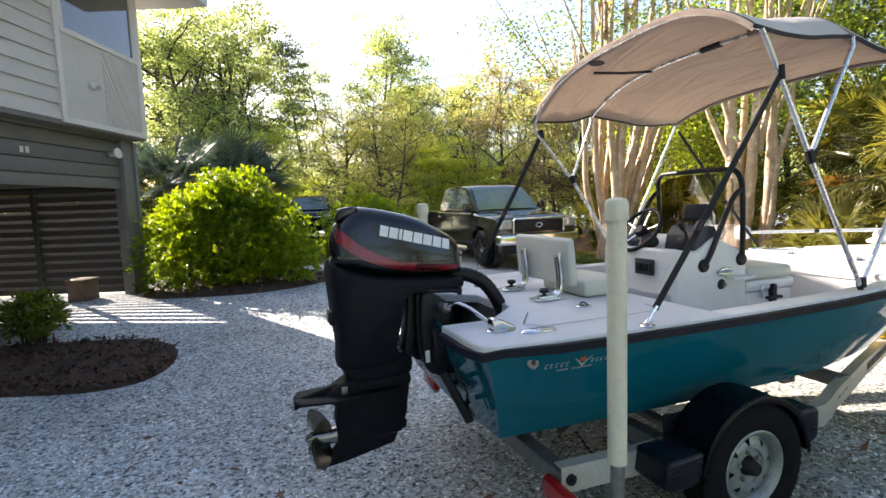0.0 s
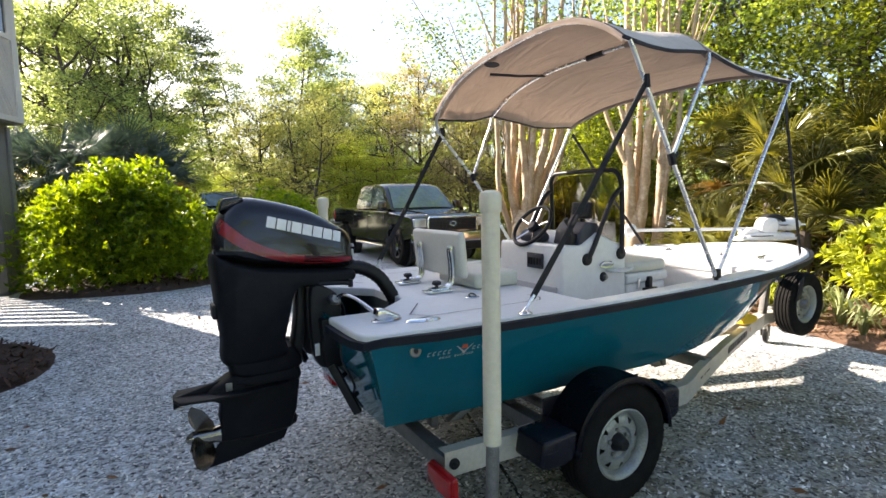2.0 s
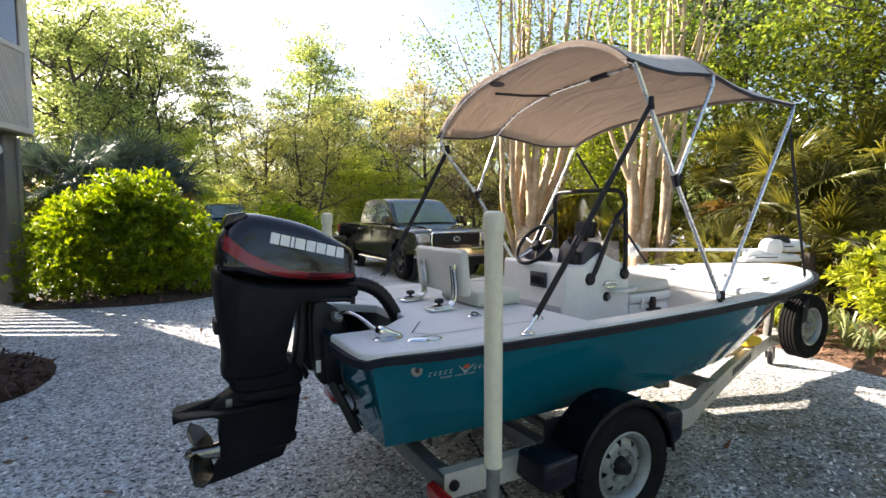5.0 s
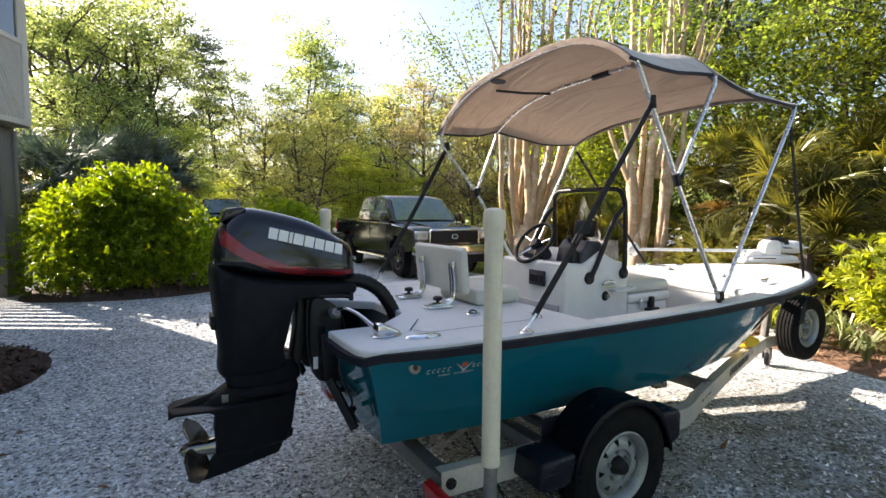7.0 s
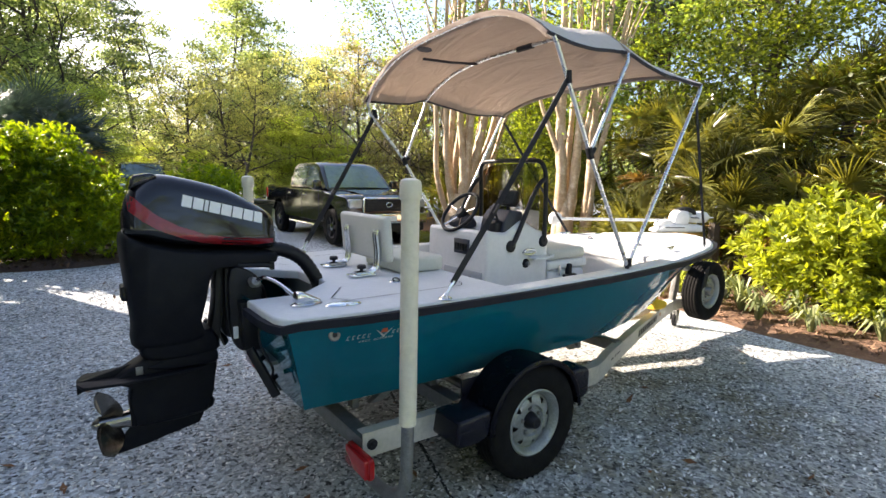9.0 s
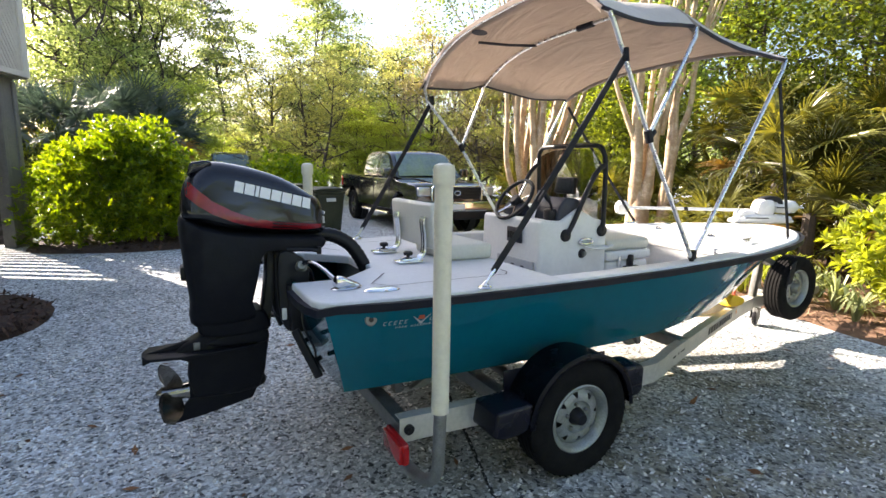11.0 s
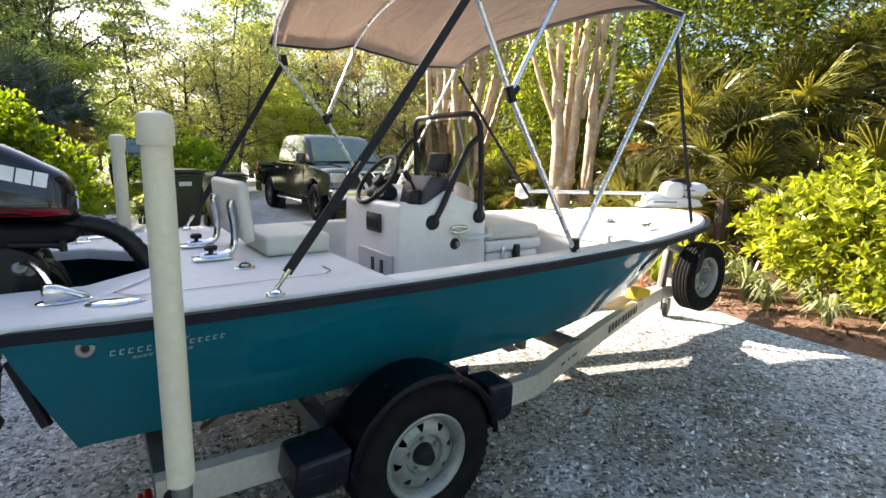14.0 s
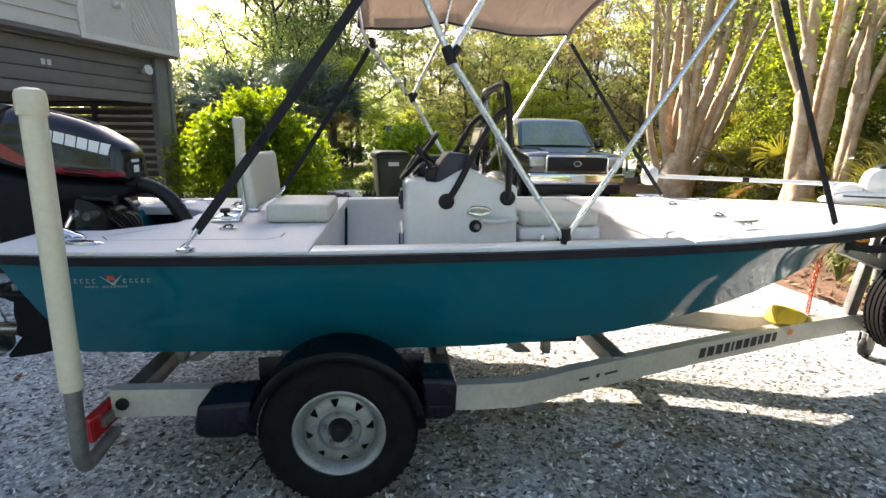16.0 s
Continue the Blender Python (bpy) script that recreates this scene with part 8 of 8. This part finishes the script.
# ---- crape myrtles: many smooth stems ----
def crape(x, y, across, stems, twigs, seed, label, foot, h=7.6, side=()):
    """Stems given by their run along the vector across: (offset, height) at three levels, radius, depth."""
    g = np.random.default_rng(seed)
    root = thing("crape_myrtle", (x, y, ground_z(x, y)), label, "tree", "crape myrtles")
    base = np.array([x, y, ground_z(x, y) - 0.05])
    u = np.array([across[0], across[1], 0.0])
    v = np.array([-across[1], across[0], 0.0])
    tips = []
    for i, (u0, u1, z1, u2, z2, r, dep) in enumerate(stems):
        slope = (u2 - u1) / (z2 - z1)
        ctrl = [(u0, 0.0), (u0 * 0.7 + u1 * 0.3, z1 * 0.42), (u1, z1), ((u1 + u2) / 2, (z1 + z2) / 2), (u2, z2), (u2 + slope * 1.4, z2 + 1.5), (u2 + slope * 2.6, h)]
        pts = [base + u * (a + g.normal() * 0.035) + v * (dep * min(1.0, 0.35 + z / 2.5) + g.normal() * 0.03) + np.array([0, 0, z]) for a, z in ctrl]
        n = 6 * 5 + 1
        line = spline([Vector(q) for q in pts], 5)
        n = len(line)
        rad = [r * (1.28 - 0.28 * min(1, k / n * 7)) * (1 - 0.72 * (k / n) ** 1.3) * (1 + 0.09 * math.sin(k * 1.7 + i) + 0.06 * math.sin(k * 3.9 + 2 * i)) for k in range(n)]
        bms = [tube(line, rad, 12)]
        for _ in range(3):
            k = int(g.uniform(0.5, 0.85) * n)
            dd = unit(g.normal(size=3) * np.array([0.5, 0.5, 0.2]) + np.array([0, 0, 1.5]))
            br = wobble_line(np.array(line[k]), dd, h * 0.3, 7, 0.06, g, 0.12)
            bms.append(tube(br, [rad[k] * 0.6 * (1 - 0.1 * j) for j in range(8)], 7))
            tips += br[4:]
        tips += [np.array(q) for q in line[int(n * 0.56):]]
        part("stem", merge(*bms), CRAPE, root, "smooth tan stem with peeling bark" if i == 0 else "", angle=60)
    for u1, z1, u2, z2, r in twigs:
        a, b = base + u * u1 + np.array([0, 0, z1]), base + u * u2 + np.array([0, 0, z2])
        part("branch", tube(spline([Vector(a), Vector((a + b) / 2 - np.array([0, 0, 0.06])), Vector(b), Vector(b + (b - a) * 0.8 + np.array([0, 0, 0.5]))], 5), [r * (1 - 0.04 * k) for k in range(16)], 8), CRAPE, root, angle=60)
    part("stump", tube([base + np.array([0, 0, z]) for z in (-0.05, 0.12, 0.45, 0.9, 1.3)], [foot * 1.35, foot * 1.1, foot, foot * 0.9, foot * 0.5], 16), CRAPE, root, angle=60)
    tips = np.array(tips)
    n = 3400 + 330 * len(side)
    hub = tips[g.integers(0, len(tips), 150)] + g.normal(size=(150, 3)) * np.array([0.9, 0.9, 0.45]) + np.array([0, 0, 0.2])
    if side:
        hub = np.concatenate([hub, [base + u * a + v * g.normal() * 0.5 + np.array([0, 0, z]) for a, z in side for _ in range(3)]])
    p = hub[g.integers(0, len(hub), n)] + g.normal(size=(n, 3)) * np.array([0.32, 0.32, 0.16])
    ob = new("crown", cells("crown", leaf_cells(p - np.array([x, y, ground_z(x, y)]), g.normal(size=(n, 3)) * np.array([1, 1, 0.5]), 0.10, 0.055, g), L_CRAPE))
    ob.parent = root
    return root


crape(7.79, 4.24, (0.763, -0.647), [(-0.12, -0.09, 1.7, -0.14, 3.6, 0.135, 0.0), (0.08, 0.14, 1.7, 0.30, 3.6, 0.115, -0.05), (0.36, 0.48, 1.9, 0.60, 3.6, 0.105, 0.10), (0.05, 0.06, 1.7, 0.12, 3.6, 0.085, 0.25), (0.40, 0.58, 2.0, 0.84, 3.6, 0.07, 0.0)],
      [(-0.12, 2.1, -0.62, 3.4, 0.06), (0.28, 2.3, 0.46, 3.4, 0.07), (-0.05, 2.5, -0.36, 3.6, 0.06), (0.55, 2.2, 0.50, 3.3, 0.055)], 51, "smooth-barked crape myrtle forking above a stout trunk", 0.20)
crape(7.88, 7.82, (0.869, -0.495), [(-0.20, -0.62, 1.8, -0.66, 4.2, 0.085, 0.0), (-0.16, -0.40, 2.1, -0.42, 4.2, 0.10, -0.10), (-0.10, -0.24, 2.1, -0.24, 4.2, 0.11, 0.12), (0.0, 0.02, 2.1, 0.0, 4.2, 0.12, -0.10), (0.08, 0.18, 1.9, 0.30, 4.2, 0.11, -0.16), (0.12, 0.32, 1.7, 0.70, 4.2, 0.145, 0.0), (0.16, 0.52, 1.8, 1.10, 4.2, 0.11, 0.15), (0.18, 0.64, 2.0, 1.22, 4.2, 0.085, 0.05), (0.20, 0.84, 2.0, 1.55, 4.2, 0.075, 0.25), (-0.05, -0.10, 2.0, -0.08, 4.2, 0.09, 0.3), (0.05, 0.22, 2.0, 0.46, 4.2, 0.085, 0.32)],
      [(0.4, 2.6, 0.55, 3.8, 0.05), (-0.3, 2.4, -0.55, 3.6, 0.045), (0.1, 2.7, 0.22, 3.9, 0.05), (-0.64, 3.6, -1.3, 4.7, 0.03), (-0.64, 3.9, -1.8, 5.1, 0.028)], 52, "vase-shaped clump of smooth tan crape myrtle stems", 0.36,
      side=((-1.3, 4.7), (-1.7, 5.0), (-2.0, 5.4), (-2.4, 5.8), (-1.5, 5.7), (-2.1, 4.8), (-1.0, 5.3), (-2.6, 5.2), (-1.2, 6.2), (-2.9, 5.9)))


# ---- fan palms ----
def frond_mesh(seed, mat, blades=34, R=0.62, stalk=0.75):
    """One fan leaf: pleated round the hub, split into drooping blades outside, on a stalk."""
    g = np.random.default_rng(seed)
    vs, fs = [(stalk, 0, 0)], []
    step = math.radians(300) / blades
    hub = np.array([stalk, 0, 0])
    first = len(vs)
    for i in range(blades + 1):
        a = math.radians(-150) + step * i
        vs.append(tuple(hub + np.array([math.cos(a), math.sin(a), 0]) * R * 0.22 + np.array([0, 0, -0.012])))
    for i in range(blades):
        a = math.radians(-150) + step * (i + 0.5)
        L_ = R * (0.80 + 0.20 * math.cos(a * 0.8)) * g.uniform(0.9, 1.06)
        d = np.array([math.cos(a), math.sin(a), 0.0])
        s = np.array([-math.sin(a), math.cos(a), 0.0])
        droop = 0.06 + 0.42 * g.uniform() ** 2 + 0.10 * abs(math.sin(a))
        sway = s * g.normal() * 0.02
        k = len(vs)
        w = 0.0105
        vs.append(tuple(hub + d * R * 0.24 + np.array([0, 0, 0.012])))
        for f, ww, dz in ((0.66, w, 0.25), (0.86, w * 0.6, 0.6)):
            mid = hub + d * L_ * f + sway * f
            vs.append(tuple(mid - s * ww + np.array([0, 0, -droop * L_ * dz - 0.008])))
            vs.append(tuple(mid + np.array([0, 0, -droop * L_ * dz])))
            vs.append(tuple(mid + s * ww + np.array([0, 0, -droop * L_ * dz - 0.008])))
        vs.append(tuple(hub + d * L_ * (1 - 0.3 * droop) + sway * 1.5 + np.array([0, 0, -droop * L_ * 1.3])))
        lo, hi = first + i, first + i + 1
        fs += [(0, lo, k), (0, k, hi), (lo, k + 1, k + 2, k), (k, k + 2, k + 3, hi), (k + 1, k + 4, k + 5, k + 2), (k + 2, k + 5, k + 6, k + 3), (k + 4, k + 7, k + 5), (k + 5, k + 7, k + 6)]
    me = bpy.data.meshes.new("frond")
    me.from_pydata(vs, [], fs)
    me.materials.append(mat)
    st = tube([(0, 0, 0), (stalk * 0.5, 0, 0.03), (stalk, 0, 0)], [0.014, 0.010, 0.007], 5)
    st2 = bmesh.new()
    st2.from_mesh(me)
    tmp = bpy.data.meshes.new("tmp")
    st.to_mesh(tmp)
    st.free()
    st2.from_mesh(tmp)
    bpy.data.meshes.remove(tmp)
    st2.to_mesh(me)
    st2.free()
    return me


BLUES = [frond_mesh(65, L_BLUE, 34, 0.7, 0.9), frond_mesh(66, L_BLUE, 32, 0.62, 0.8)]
FRONDS = [frond_mesh(61, L_PALM), frond_mesh(62, L_PALM, 36, 0.7, 0.9), frond_mesh(63, L_PALM, 32, 0.55, 0.6)]
DRY = frond_mesh(64, L_DRY, 28, 0.55, 0.8)


def palm(x, y, trunk_h, count, seed, size=1.0, dry=2, blue=False, label="green palmetto with stiff fan leaves"):
    g = np.random.default_rng(seed)
    z = ground_z(x, y)
    root = thing("palmetto", (x, y, z), label, "palm", "palmettos")
    part("trunk", tube([(x, y, z - 0.05), (x, y, z + trunk_h * 0.5 + 0.05), (x, y, z + trunk_h + 0.1)], [0.13 * size, 0.11 * size, 0.09 * size], 9), BARK, root, "shaggy brown palm trunk")
    for i in range(count):
        az = i * 137.5 + g.uniform(-15, 15)
        f = i / count
        el = 78 - 95 * f + g.uniform(-8, 8)
        old = i >= count - dry
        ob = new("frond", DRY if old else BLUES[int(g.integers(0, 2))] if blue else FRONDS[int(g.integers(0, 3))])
        ob.parent = root
        ob.matrix_basis = pose(0, 0, trunk_h + 0.05) @ pose(0, 0, 0, 0, 0, az) @ pose(0, 0, 0, 0, -el, 0) @ pose(0, 0, 0, g.uniform(-40, 40), 0, 0) @ Matrix.Scale(size * g.uniform(0.85, 1.15), 4)
        if i == 0:
            ob["label"] = "stiff fan-shaped palm leaf"
    return root


PALMS = [(8.05, 1.35, 0.9, 20, 0.92), (8.9, 0.4, 0.9, 20, 0.95), (7.55, 2.5, 0.35, 18, 0.85), (8.5, 2.1, 1.7, 22, 0.95), (9.1, 2.9, 0.7, 20, 0.9), (9.7, -0.5, 1.5, 20, 1.0), (9.6, 1.3, 1.9, 22, 1.0), (9.4, -1.8, 1.2, 20, 0.95), (10.4, 4.3, 0.8, 18, 1.0), (10.9, 6.2, 1.0, 16, 1.0),
         (11.6, 9.6, 0.6, 16, 1.05), (10.6, 11.6, 0.8, 16, 1.1), (12.6, 11.8, 1.0, 16, 1.1), (7.9, 3.1, 0.2, 12, 0.65), (9.9, 3.4, 2.3, 20, 1.0), (10.3, 0.4, 2.6, 22, 1.0), (10.2, -1.4, 2.4, 20, 1.0), (9.0, 1.4, 0.3, 18, 0.85), (8.7, -1.1, 0.5, 16, 0.85), (10.0, 2.2, 0.9, 18, 0.95), (9.3, 5.4, 0.5, 18, 0.9), (8.9, 6.3, 0.6, 18, 0.85), (9.5, 8.6, 0.5, 18, 0.9), (9.2, 10.2, 0.5, 18, 0.9), (10.2, 9.6, 1.3, 18, 1.0), (8.6, 8.9, 0.2, 14, 0.7),
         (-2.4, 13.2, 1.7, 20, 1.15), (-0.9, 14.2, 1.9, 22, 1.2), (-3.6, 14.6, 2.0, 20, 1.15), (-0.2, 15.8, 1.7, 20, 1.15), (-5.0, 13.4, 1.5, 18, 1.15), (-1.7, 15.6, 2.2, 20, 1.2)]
for i, (x, y, h, n, size) in enumerate(PALMS):
    palm(x, y, h, n, 70 + i, size, 4 if i in (0, 1, 3, 5, 6) else 2, x < 1, "blue-green fan palm behind the shrub" if x < 1 else "green palmetto with stiff fan leaves")


# ---- strap-leaved clumps in the mulch ----
def strap_clump(x, y, seed, n, L_, mat, label):
    g = np.random.default_rng(seed)
    root = thing("strap_plant", (x, y, ground_z(x, y) + 0.03), label, "plant", "strap-leaved plants")
    faces = []
    for i in range(n):
        a = g.uniform(0, 2 * math.pi)
        d = np.array([math.cos(a), math.sin(a), 0])
        s = np.array([-math.sin(a), math.cos(a), 0])
        l = L_ * g.uniform(0.65, 1.15)
        lean = g.uniform(0.2, 1.0)
        w = 0.016 * g.uniform(0.8, 1.3)
        pts = [np.array([0, 0, 0]) + d * 0.02, d * l * 0.25 * lean + np.array([0, 0, l * 0.5]), d * l * 0.62 * lean + np.array([0, 0, l * (0.85 - 0.25 * lean)]), d * l * lean + np.array([0, 0, l * (0.85 - 0.62 * lean)])]
        ws_ = [w * 0.8, w, w * 0.8, w * 0.1]
        for k in range(3):
            faces.append([pts[k] - s * ws_[k], pts[k] + s * ws_[k], pts[k + 1] + s * ws_[k + 1], pts[k + 1] - s * ws_[k + 1]])
    ob = new("leaves", cells("leaves", np.array(faces), mat))
    ob.parent = root
    return root


for i, (x, y, L_, mat) in enumerate(((6.1, -0.2, 0.4, L_STRAP), (6.15, 0.45, 0.45, L_STRAP), (6.05, -0.75, 0.35, L_STRAP), (6.3, -1.3, 0.4, L_STRAP), (6.25, 1.15, 0.45, L_YELLOW), (6.6, 2.1, 0.5, L_STRAP), (6.5, -1.8, 0.4, L_STRAP), (6.45, 0.15, 0.55, L_STRAP), (6.9, 0.55, 0.5, L_STRAP), (6.35, 0.75, 0.7, L_YELLOW), (6.7, 1.05, 0.75, L_YELLOW), (6.5, 1.5, 0.5, L_STRAP), (7.2, -1.55, 0.5, L_STRAP), (6.55, -0.45, 0.4, L_STRAP), (7.2, 2.0, 0.6, L_YELLOW))):
    strap_clump(x, y, 90 + i, 46, L_, mat, "clump of long striped strap leaves in mulch")
